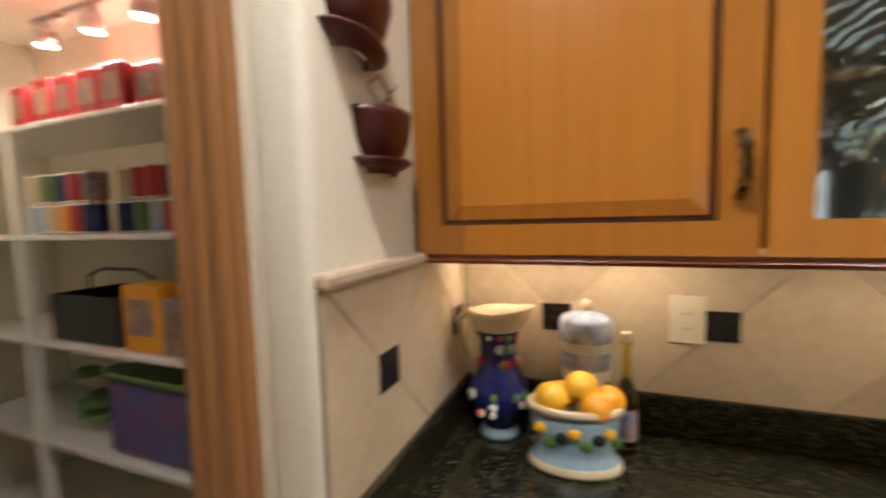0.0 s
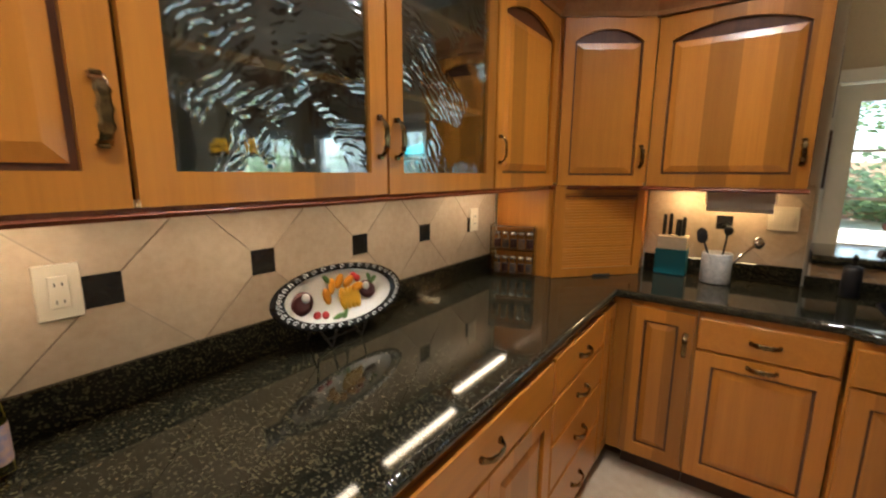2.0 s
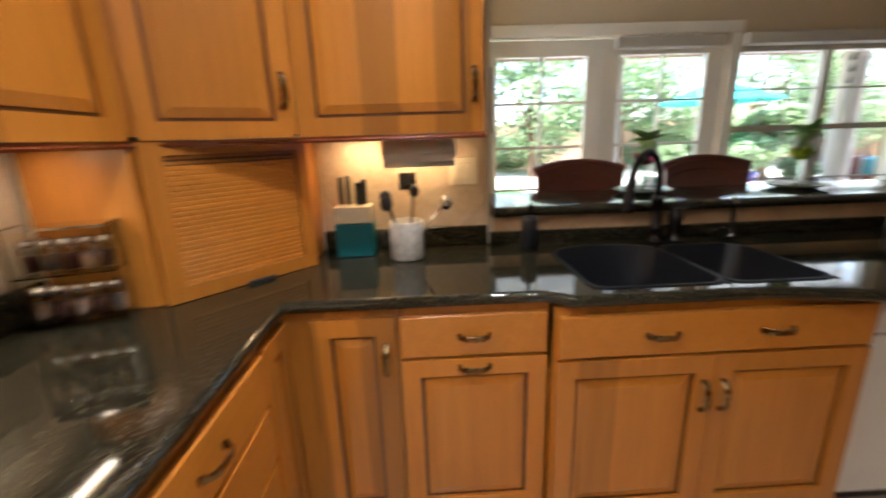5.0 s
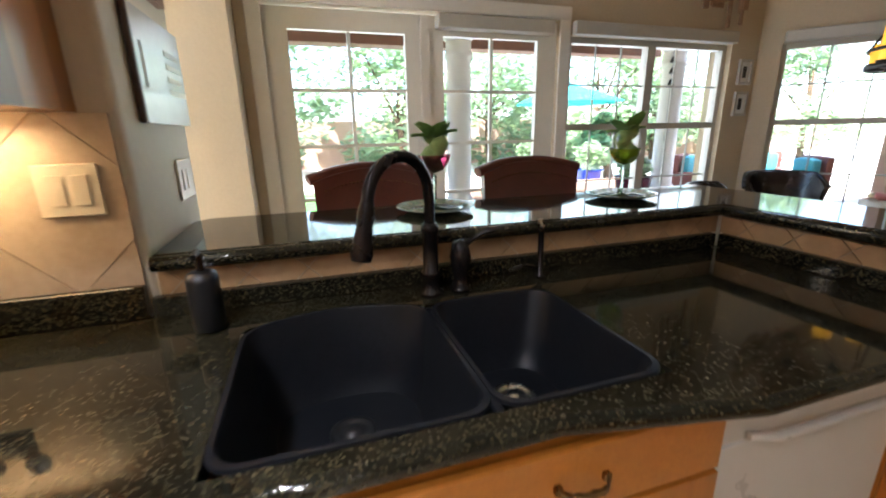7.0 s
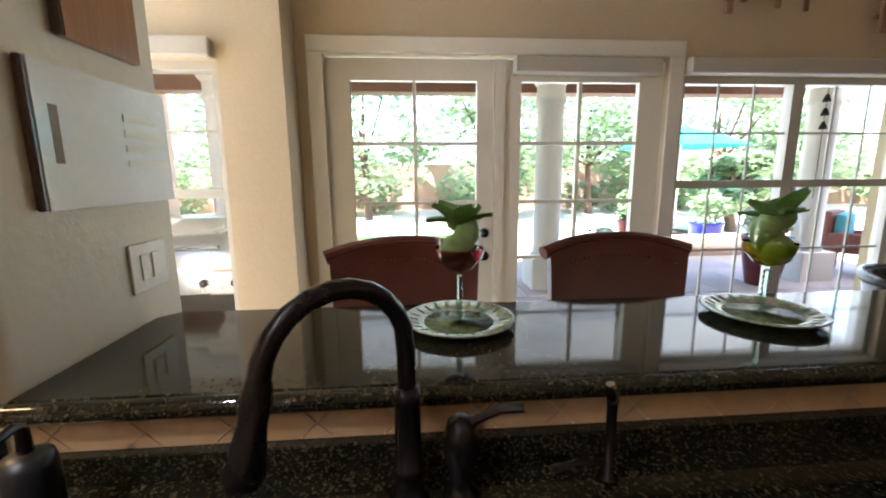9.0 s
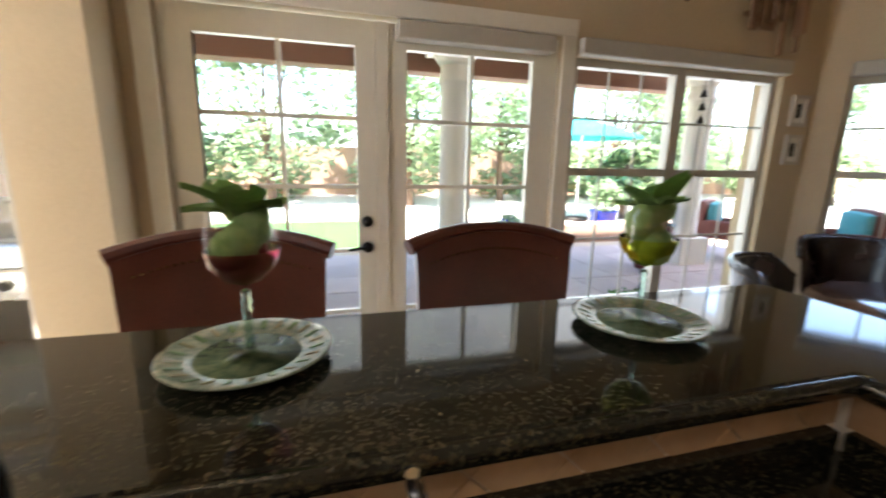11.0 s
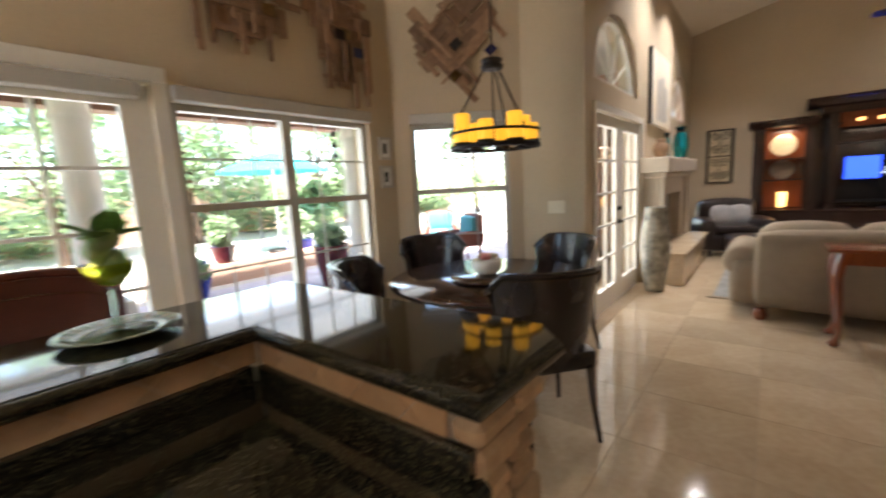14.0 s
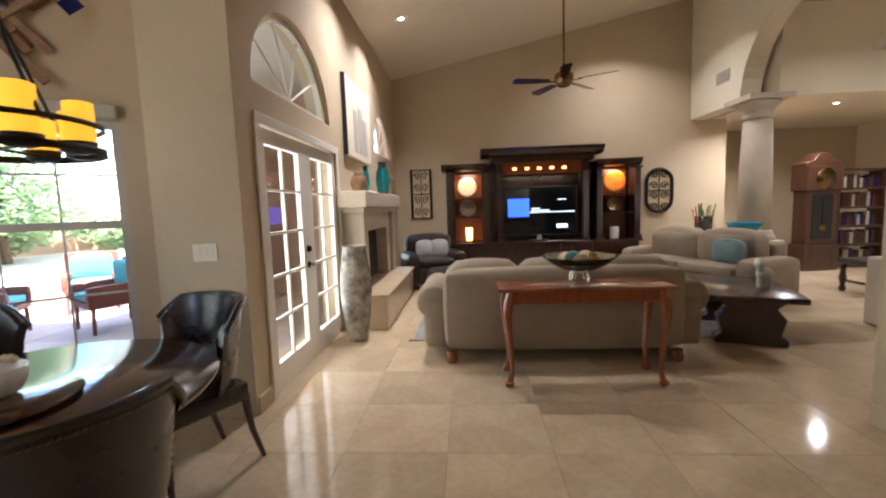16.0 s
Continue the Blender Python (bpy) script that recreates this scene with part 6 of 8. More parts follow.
# ---- bar: stools, plates, goblets ----
def bar_stool(x, y, rz):
    o = thing("bar_stool", "oxblood leather bar stool with a nail-studded curved back", "bar stool", (x, y, 0), rz, group="stools at the bar")
    for sx in (-0.19, 0.19):
        for sy in (-0.19, 0.19):
            part("leg", tube([(sx * 1.1, sy * 1.1, 0.0), (sx, sy, 0.70)], [0.018, 0.024], 8), M["espresso"], o)
    for s in (-0.2, 0.2):
        part("footrest", tube([(-0.2, s, 0.25), (0.2, s, 0.25)], 0.012), M["espresso"], o)
    part("seat", cushion(-0.24, 0.24, -0.23, 0.24, 0.69, 0.79, 0.012, 6), M["leather_red"], o)

    def curve(u, depth=0.055):
        return 0.24 + depth * (1 - (u / 0.26) ** 2)
    b = bmesh.new()
    n = 16
    cols = []
    for i in range(n + 1):
        u = -0.25 + 0.5 * i / n
        zt = 1.145 + 0.05 * (1 - (u / 0.25) ** 2)
        w = 1.0
        yy = curve(u)
        cols.append([b.verts.new((u, yy - 0.025, 0.76)), b.verts.new((u, yy + 0.015, 0.76)), b.verts.new((u * 1.06, yy + 0.035, zt)), b.verts.new((u * 1.06, yy - 0.01, zt))])
    for p, q in zip(cols, cols[1:]):
        for i in range(4):
            b.faces.new((p[i], p[(i + 1) % 4], q[(i + 1) % 4], q[i]))
    b.faces.new(cols[0]), b.faces.new(cols[-1][::-1])
    bmesh.ops.recalc_face_normals(b, faces=b.faces)
    back = part("backrest", b, M["leather_red"], o)
    tp = [(-0.285 + 0.57 * i / 16, curve(-0.25 + 0.5 * i / 16) + 0.02, 1.152 + 0.05 * (1 - (i / 8 - 1) ** 2)) for i in range(17)]
    part("top_roll", tube(tp, [0.020 + 0.006 * abs(i / 8 - 1) for i in range(17)], 10), M["leather_red"], back)
    nb = bmesh.new()
    for i in range(25):
        u = -0.215 + 0.43 * i / 24
        ball(u, curve(u) - 0.022, 1.095 + 0.045 * (1 - (u / 0.25) ** 2), 0.005, bm=nb, sub=1)
        ball(u, curve(u) + 0.034, 1.095 + 0.045 * (1 - (u / 0.25) ** 2), 0.005, bm=nb, sub=1)
    part("nail_trim", nb, M["brass"], back, "row of brass nail heads")["kind"] = "stuff"
    return o


bar_stool(3.19, -0.945, 270)
bar_stool(3.19, -1.740, 270)


def plate(x, y, rz):
    o = thing("plate", "round plate painted in green, cream and black", "plate", (x, y, 1.0755), rz, group="plates on the bar")
    part("dish", lathe([(0.07, 0), (0.085, 0.002), (0.135, 0.018), (0.138, 0.022), (0.132, 0.023), (0.085, 0.009), (0.01, 0.007)], seg=40), mat("painted_rim", (0.42, 0.42, 0.30), (0.06, 0.13, 0.09), 0.12, scale=38, fine=90), o)
    part("green_well", lathe([(0.086, 0.0098), (0.07, 0.0085), (0.03, 0.0078), (0.004, 0.0075)], seg=32), mat("painted_well", (0.30, 0.34, 0.16), (0.05, 0.11, 0.06), 0.15, scale=34, fine=80), o, "green and cream painted well")
    for i in range(24):
        a = 2 * math.pi * i / 24
        part("brush_mark", box(-0.012, 0.012, -0.0035, 0.0035, 0, 0.0015), M["leaf"] if i % 2 else M["painted_gold"], o).matrix_local = Matrix.Translation((0.112 * math.cos(a), 0.112 * math.sin(a), 0.0176)) @ pose(0, 0, 0, 0, 0, math.degrees(a)) @ pose(0, 0, 0, 0, -18, 0)
    return o


def goblet(x, y, rz, tint):
    o = thing("goblet", "tall stemmed glass holding a folded green napkin", "goblet", (x, y, 1.084), rz, group="goblets on the bar")
    prof = [(0.040, 0), (0.040, 0.003), (0.010, 0.008), (0.006, 0.015)]
    for i in range(7):
        prof += [(0.0085, 0.020 + 0.015 * i), (0.0055, 0.0275 + 0.015 * i)]
    part("stem", lathe(prof, seg=18), M["green_glass"], o)
    part("bowl", lathe([(0.006, 0.125), (0.030, 0.135), (0.050, 0.160), (0.057, 0.195), (0.053, 0.235), (0.046, 0.262), (0.0445, 0.262)], seg=28, close=False), M["thin"], o)
    part("lower_tint", lathe([(0.006, 0.1245), (0.031, 0.1345), (0.0515, 0.1595), (0.0582, 0.185), (0.0578, 0.186)], seg=28, close=False), tint, o, "tinted lower bowl")
    rr = random.Random(int(rz) + 3)
    nb = bmesh.new()
    for i in range(7):
        ball(0.020 * math.cos(i), 0.020 * math.sin(i), 0.160 + 0.015 * i, 0.031, bm=nb, sub=2)
    part("napkin", nb, M["napkin"], o, "green cloth napkin")
    for i in range(6):
        a = i * 1.05 + rr.uniform(-0.35, 0.35)
        L = rr.choice((0.025, 0.04, 0.065, 0.095))
        b = bmesh.new()
        rows = []
        for j in range(7):
            s = j / 6
            w = 0.034 * math.sin(math.pi * (0.15 + 0.80 * s)) + 0.002
            r = 0.018 + 0.062 * s ** 1.4
            rows.append([b.verts.new((r * math.cos(a) - k * w * math.sin(a), r * math.sin(a) + k * w * math.cos(a), 0.235 + L * s + 0.016 * abs(k) - 0.02 * s * s)) for k in (-1, -0.4, 0.4, 1)])
        for p, q in zip(rows, rows[1:]):
            for k in range(3):
                b.faces.new((p[k], p[k + 1], q[k + 1], q[k]))
        r_ = bmesh.ops.solidify(b, geom=b.faces[:], thickness=0.002)
        part("napkin_fold", b, M["napkin"], o, "folded green napkin petal")
    return o


M["painted_gold"] = mat("ochre_brushwork", (0.40, 0.34, 0.20), (0.22, 0.22, 0.12), 0.15, scale=40)
M["napkin"] = mat("green_linen", (0.30, 0.44, 0.14), (0.15, 0.26, 0.07), 0.8, scale=18, bump=0.4, fine=150)
M["ruby_tint"] = clear_glass("ruby_glass", (0.55, 0.06, 0.14))
M["yellow_tint"] = clear_glass("yellow_glass", (0.85, 0.72, 0.05))
plate(2.945, -1.080, 10)
plate(2.925, -1.860, 70)
goblet(2.945, -1.082, 20, M["ruby_tint"])
goblet(2.925, -1.860, 200, M["yellow_tint"])

# ---- dining corner ----
TCX, TCY = 3.20, -4.13
dt = thing("dining_table", "round dark polished wood dining table", "table", (TCX, TCY, 0))
part("tabletop", lathe([(0.68, 0.705), (0.715, 0.715), (0.725, 0.735), (0.72, 0.75), (0.01, 0.751)], seg=64), M["table"], dt)
part("apron", lathe([(0.60, 0.64), (0.60, 0.705), (0.57, 0.705), (0.57, 0.64)], seg=48, close=False), M["table"], dt)
part("pedestal", lathe([(0.34, 0.0), (0.34, 0.05), (0.20, 0.08), (0.12, 0.16), (0.16, 0.3), (0.10, 0.45), (0.18, 0.60), (0.28, 0.64)], seg=32), M["table"], dt)
ls = thing("lazy_susan", "round dark wood turntable on the dining table", "turntable", (TCX - 0.06, TCY + 0.10, 0.752))
part("disc", lathe([(0.10, 0), (0.10, 0.012), (0.26, 0.014), (0.27, 0.022), (0.265, 0.032), (0.01, 0.033)], seg=48), M["table"], ls)
fb3 = thing("flower_bowl", "white carved bowl of pink and peach flowers", "flower bowl", (TCX - 0.03, TCY + 0.06, 0.786))
part("bowl", lathe([(0.06, 0), (0.085, 0.01), (0.105, 0.05), (0.108, 0.10), (0.10, 0.10), (0.095, 0.05), (0.02, 0.02)], seg=28), M["white_dish"], fb3)
rf = random.Random(5)
for i in range(9):
    a, r = rf.uniform(0, 6.28), rf.uniform(0.0, 0.075)
    fl = bmesh.new()
    for k in range(6):
        ball(r * math.cos(a) + 0.012 * math.cos(k), r * math.sin(a) + 0.012 * math.sin(k), 0.118 + rf.uniform(0, 0.012), 0.017, bm=fl, sub=1)
    part("flower", fl, M["pink"] if i % 3 else M["cream"], fb3)


def dining_chair(x, y, rz):
    """Barrel-backed leather chair; its front looks along local -y."""
    o = thing("dining_chair", "dark brown leather wing-back dining chair edged with nail heads", "chair", (x, y, 0), rz, group="chairs round the table")
    for sx, sy, lean in ((-0.21, -0.22, 0), (0.21, -0.22, 0), (-0.19, 0.21, 0.06), (0.19, 0.21, 0.06)):
        part("leg", tube([(sx * 1.05, sy + lean * 1.4, 0), (sx * 1.02, sy + lean * 0.4, 0.2), (sx, sy, 0.40)], [0.014, 0.018, 0.026], 8), M["espresso"], o)
    part("seat", cushion(-0.235, 0.235, -0.26, 0.22, 0.38, 0.50, 0.012, 7), M["leather"], o)
    b = bmesh.new()
    cols = []
    n = 20
    for i in range(n + 1):
        s = i / n * 2 - 1
        a = radians(78) * s
        rx, ry = 0.295, 0.30
        zt = 0.955 - 0.02 * s * s - 0.10 * max(0, abs(s) - 0.72) / 0.28
        def pt(k, z, flare):
            return (k * (rx + flare) * math.sin(a) * (0.86 if z < 0.6 else 1), -0.02 + k * (ry + flare) * math.cos(a) * 0.92, z)
        cols.append([b.verts.new(pt(0.88, 0.40, -0.03)), b.verts.new(pt(1.0, 0.40, -0.03)), b.verts.new(pt(1.0, 0.62, 0.0)), b.verts.new(pt(1.0, 0.85, 0.03)), b.verts.new(pt(1.0, zt, 0.045)), b.verts.new(pt(0.87, zt - 0.004, 0.045)), b.verts.new(pt(0.86, 0.80, 0.02)), b.verts.new(pt(0.86, 0.6, 0.0))])
    k = 8
    for p, q in zip(cols, cols[1:]):
        for i in range(k):
            b.faces.new((p[i], p[(i + 1) % k], q[(i + 1) % k], q[i]))
    b.faces.new(cols[0]), b.faces.new(cols[-1][::-1])
    bmesh.ops.recalc_face_normals(b, faces=b.faces)
    rim = [c[4].co.copy() for c in cols]
    ends = [cols[0][j].co.copy() for j in (1, 2, 3)], [cols[-1][j].co.copy() for j in (1, 2, 3)]
    bk_ = part("backrest", b, M["leather"], o, smooth=50)
    part("top_roll", tube([p + Vector((0, 0, -0.004)) for p in rim], 0.016, 8), M["leather"], bk_)
    nb = bmesh.new()
    for p, q in zip(rim, rim[1:]):
        for s in (0, 0.34, 0.67):
            v = p.lerp(q, s)
            d = Vector((v.x, v.y + 0.02, 0)).normalized()
            ball(*(v + d * 0.004 + Vector((0, 0, -0.03))), 0.0045, bm=nb, sub=1)
    for e in ends:
        for p, q in zip(e, e[1:]):
            for s in range(8):
                v = p.lerp(q, s / 8)
                d = Vector((v.x, v.y + 0.02, 0)).normalized()
                ball(*(v + d * 0.003), 0.0045, bm=nb, sub=1)
    part("nail_trim", nb, M["brass"], bk_, "row of brass nail heads")["kind"] = "stuff"
    return o


ch = dining_chair(2.53, -3.66, 0)
ch.matrix_world = pose(2.60, -3.72, 0, 0, 0, 50)
for x, y, ang in ((2.97, -4.80, 153), (4.02, -4.55, 243), (3.62, -3.42, -59)):
    copy_thing(ch, pose(x, y, 0, 0, 0, ang))

# chandelier
cd = thing("chandelier", "black iron ring chandelier with lit amber pillar candles", "chandelier", (3.13, -4.17, 1.66))
part("ring", lathe([(0.305, 0.0), (0.315, 0.0), (0.315, 0.028), (0.305, 0.028), (0.305, 0.0)], seg=48, close=False), M["iron"], cd)
part("ring", lathe([(0.305, 0.10), (0.315, 0.10), (0.315, 0.118), (0.305, 0.118), (0.305, 0.10)], seg=48, close=False), M["iron"], cd)
part("hub", lathe([(0.05, 0.53), (0.075, 0.535), (0.078, 0.56), (0.06, 0.568), (0.06, 0.58), (0.075, 0.585), (0.07, 0.60), (0.015, 0.61)], seg=24), M["iron"], cd)
part("stem", tube([(0, 0, 0.6), (0, 0, vault(3.13) - 1.66)], 0.008), M["iron"], cd)
part("centre_rod", tube([(0, 0, 0.02), (0, 0, 0.54)], 0.006), M["iron"], cd)
for i in range(3):
    a = radians(120 * i + 40)
    part("rod", tube([(0.05 * math.cos(a), 0.05 * math.sin(a), 0.55), (0.31 * math.cos(a), 0.31 * math.sin(a), 0.11)], 0.007), M["iron"], cd)
    part("spoke", tube([(0, 0, 0.02), (0.31 * math.cos(a), 0.31 * math.sin(a), 0.014)], 0.006), M["iron"], cd)
for i in range(8):
    a = radians(45 * i + 18)
    h = (0.15, 0.23, 0.17, 0.21)[i % 4]
    x, y = 0.25 * math.cos(a), 0.25 * math.sin(a)
    part("cup", lathe([(0.03, 0.0), (0.055, 0.01), (0.062, 0.045), (0.058, 0.045), (0.02, 0.02)], x, y, 0.0, 18), M["iron"], cd)
    part("candle", lathe([(0.050, 0.03), (0.052, 0.04), (0.052, h), (0.044, h + 0.004), (0.038, h - 0.01), (0.006, h - 0.012)], x, y, 0.0, 20), M["candle"], cd, "lit amber resin candle")


# wall assemblages of weathered boards
def assemblage(m, w, h, seed, label, tilt=0.0, base=True):
    o = thing("wall_sculpture", label, "wall art", tuple(m.translation), group="driftwood wall art")
    o.matrix_world = m
    r = random.Random(seed)
    mm = pose(0, 0, 0, 0, 0, tilt)
    for i in range(40):
        up = r.random() < 0.55
        broad = i < 16
        L = (r.uniform(0.45, 0.72) if broad else r.uniform(0.22, 0.55)) * (h if up else w)
        t = r.uniform(0.09, 0.16) if broad else r.uniform(0.022, 0.06)
        u, v = r.uniform(-w / 2 + 0.05, w / 2 - 0.05), r.uniform(-h / 2 + 0.05, h / 2 - 0.05)
        if broad:
            u, v = u * 0.62, v * 0.62
        z = 0.004 + 0.009 * (i % 4) + (0 if broad else 0.034)
        q = (u - t / 2, u + t / 2, v - L / 2, v + L / 2) if up else (u - L / 2, u + L / 2, v - t / 2, v + t / 2)
        part("board", box(*q, z, z + r.uniform(0.012, 0.03), 0.003, m=mm), M["driftwood"], o, smooth=None)
    for i in range(3):
        u, v = r.uniform(-w / 3, w / 3), r.uniform(-h / 3, h / 3)
        part("iron_plate", box(u - 0.05, u + 0.05, v - 0.04, v + 0.04, 0.095, 0.103, 0.002, m=mm), (M["iron"], M["blue_dish"], M["brass"])[i], o, "dark metal plate", smooth=None)
    return o


assemblage(plane_pose(DX - 0.001, -3.20, 2.78, 0, -1), 0.86, 0.62, 1, "tan weathered-board wall sculpture with hanging slats")
assemblage(plane_pose(DX - 0.001, -4.05, 2.74, 0, -1), 0.62, 0.88, 2, "brown weathered-board wall sculpture with metal plates")
assemblage(AW @ Matrix.Translation((0.68, 2.78, 0.001)), 0.85, 0.85, 3, "weathered-board wall sculpture turned on its corner", 42)


def picture(m, w, h, fr, mat_w, material, art, label, group=""):
    o = thing("framed_picture", label, "picture", tuple(m.translation), group=group)
    o.matrix_world = m
    part("frame", wall_with(Matrix.Translation((-w / 2, -h / 2, 0.025)), w, h, 0.023, [(fr, w - fr, fr, h - fr)]), material, o, smooth=None)
    part("mount", prism([(-w / 2 + fr, -h / 2 + fr), (w / 2 - fr, -h / 2 + fr), (w / 2 - fr, h / 2 - fr), (-w / 2 + fr, h / 2 - fr)], 0.004, Matrix.Translation((0, 0, 0.006))), M["paper"], o, "white mount", smooth=None)
    k = fr + mat_w
    part("print", prism([(-w / 2 + k, -h / 2 + k), (w / 2 - k, -h / 2 + k), (w / 2 - k, h / 2 - k), (-w / 2 + k, h / 2 - k)], 0.002, Matrix.Translation((0, 0, 0.0105))), art, o, smooth=None)
    return o


for z in (1.815, 1.545):
    picture(plane_pose(DX - 0.001, -4.49, z, 0, -1), 0.155, 0.21, 0.022, 0.035, M["vinyl"], M["iron"], "small grey-framed print in a white mount", "small prints by the bay")
wall_plate(plane_pose(3.56, -5.4295, 0, -1, 0) @ Matrix(((1, 0, 0, 0), (0, 1, 0, 0), (0, 0, 1, 0), (0, 0, 0, 1))), 0.35, 1.165, 0.17, 0.12, 3, "ivory triple light switch on the plaster")

mPW = plane_pose(-1.029, -5.36, 0, 0, 1)
for z, h_, a in ((2.142, 0.595, "print_a"), (1.51, 0.48, "print_b")):
    picture(mPW @ Matrix.Translation((0.155 + 0.29, z, 0)), 0.58, h_, 0.028, 0.055, M["espresso"], M[a], "dark-framed colour print with a white mount", "framed prints")
wall_plate(mPW, 0.10, 1.17, 0.075, 0.12, 1, "ivory light switch on the plaster")
wall_plate(mPW, 0.46, 1.17, 0.12, 0.12, 2, "ivory light switch on the plaster")

# island corner
isl = thing("island", "kitchen island with a cream granite top", "island", (0.2, -3.0, 0))
inv = isl.matrix_world.inverted()
part("body", box(-0.85, 0.86, -2.72, -1.75, 0, 0.872, m=inv), M["maple"], isl)
part("top", box(-0.95, 0.98, -2.82, -1.65, 0.874, 0.915, 0.008, m=inv), M["island_top"], isl, "cream granite top")

# ---- living room ----
sf = thing("sofa", "taupe chenille rolled-arm sofa seen from its back", "sofa", (0.61, -6.85, 0))
W2 = 1.05
part("base", cushion(-W2, W2, -0.45, 0.42, 0.10, 0.42, 0.006, 8), M["chenille"], sf)
bb_ = cushion(-W2, W2, 0.20, 0.48, 0.12, 0.84, 0.02, 10)
part("backrest", bb_, M["chenille"], sf)
for i in (-1, 0, 1):
    part("back_cushion", cushion(i * 0.69 - 0.34, i * 0.69 + 0.34, -0.08, 0.28, 0.42, 0.875, 0.04, 7), M["chenille"], sf)
    part("seat_cushion", cushion(i * 0.69 - 0.34, i * 0.69 + 0.34, -0.52, 0.12, 0.40, 0.54, 0.02, 7), M["chenille"], sf)
for s in (-1, 1):
    part("arm", cushion(s * 1.14 - 0.12, s * 1.14 + 0.12, -0.48, 0.36, 0.10, 0.56, 0.012, 7), M["chenille"], sf)
    part("arm_roll", lathe([(0.02, -0.46), (0.13, -0.455), (0.155, -0.43), (0.155, 0.34), (0.13, 0.37), (0.02, 0.375)], seg=24), M["chenille"], sf).matrix_local = pose(s * 1.17, -0.04, 0.54, -90, 0, 0)
    for y in (-0.42, 0.42):
        part("foot", lathe([(0.045, 0), (0.055, 0.02), (0.06, 0.05), (0.045, 0.075), (0.05, 0.10)], s * 1.0, y, 0, 16), M["cherry"], sf, "turned cherry foot")

ct = thing("console_table", "cherry console table with cabriole legs and claw feet", "table", (0.55, -6.05, 0))
part("tabletop", box(-0.66, 0.66, -0.20, 0.20, 0.755, 0.782, 0.008, seg=2), M["cherry"], ct)
part("apron", box(-0.56, 0.56, -0.155, -0.135, 0.655, 0.754, 0.004), M["cherry"], ct)
part("apron", box(-0.56, 0.56, 0.135, 0.155, 0.655, 0.754, 0.004), M["cherry"], ct)
part("apron", box(-0.575, -0.56, -0.13, 0.13, 0.655, 0.754, 0.003), M["cherry"], ct)
part("apron", box(0.56, 0.575, -0.13, 0.13, 0.655, 0.754, 0.003), M["cherry"], ct)
for sx in (-1, 1):
    for sy in (-1, 1):
        x, y = sx * 0.565, sy * 0.15
        part("leg", tube([(x, y, 0.75), (x + sx * 0.022, y + sy * 0.012, 0.66), (x + sx * 0.03, y + sy * 0.015, 0.55), (x + sx * 0.006, y + sy * 0.004, 0.30), (x - sx * 0.002, y, 0.12), (x + sx * 0.014, y + sy * 0.008, 0.05), (x + sx * 0.02, y + sy * 0.012, 0.022)], [0.034, 0.040, 0.034, 0.023, 0.018, 0.024, 0.022], 10, bm=ball(x + sx * 0.022, y + sy * 0.012, 0.026, 0.032, 1.2, 1.1, 0.8)), M["cherry"], ct)
gbl = thing("glass_bowl", "shallow green glass bowl of painted spheres on silver feet", "bowl", (0.56, -6.05, 0.783))
part("bowl", lathe([(0.05, 0.10), (0.12, 0.11), (0.22, 0.16), (0.285, 0.215), (0.29, 0.222), (0.28, 0.218), (0.21, 0.166), (0.11, 0.118), (0.02, 0.112)], seg=36), M["green_glass"], gbl)
part("stand", lathe([(0.06, 0.09), (0.07, 0.098), (0.05, 0.10)], seg=24), M["chrome"], gbl, "silver stand")
for i in range(4):
    a = radians(45 + 90 * i)
    part("foot", tube([(0.06 * math.cos(a), 0.06 * math.sin(a), 0.095), (0.085 * math.cos(a), 0.085 * math.sin(a), 0.05), (0.075 * math.cos(a), 0.075 * math.sin(a), 0.018)], [0.012, 0.016, 0.018], 8), M["chrome"], gbl)
for i, (x, y, z, mt) in enumerate(((-0.05, 0.0, 0.20, "cream"), (0.06, 0.03, 0.20, "teal_block"), (0.0, -0.08, 0.185, "cherry"), (-0.08, 0.08, 0.19, "brass"), (0.09, -0.06, 0.185, "cream"), (0.01, 0.10, 0.185, "driftwood"))):
    o = thing("decorative_ball", "painted decorative sphere in the glass bowl", "ball", (0.56 + x, -6.05 + y, 0.783 + z), group="spheres in the bowl")
    part("sphere", ball(0, 0, 0, 0.062, sub=3), M[mt], o)
    part("band", lathe([(0.0625, -0.008), (0.0628, 0), (0.0625, 0.008)], seg=24, close=False), M["brass"], o)

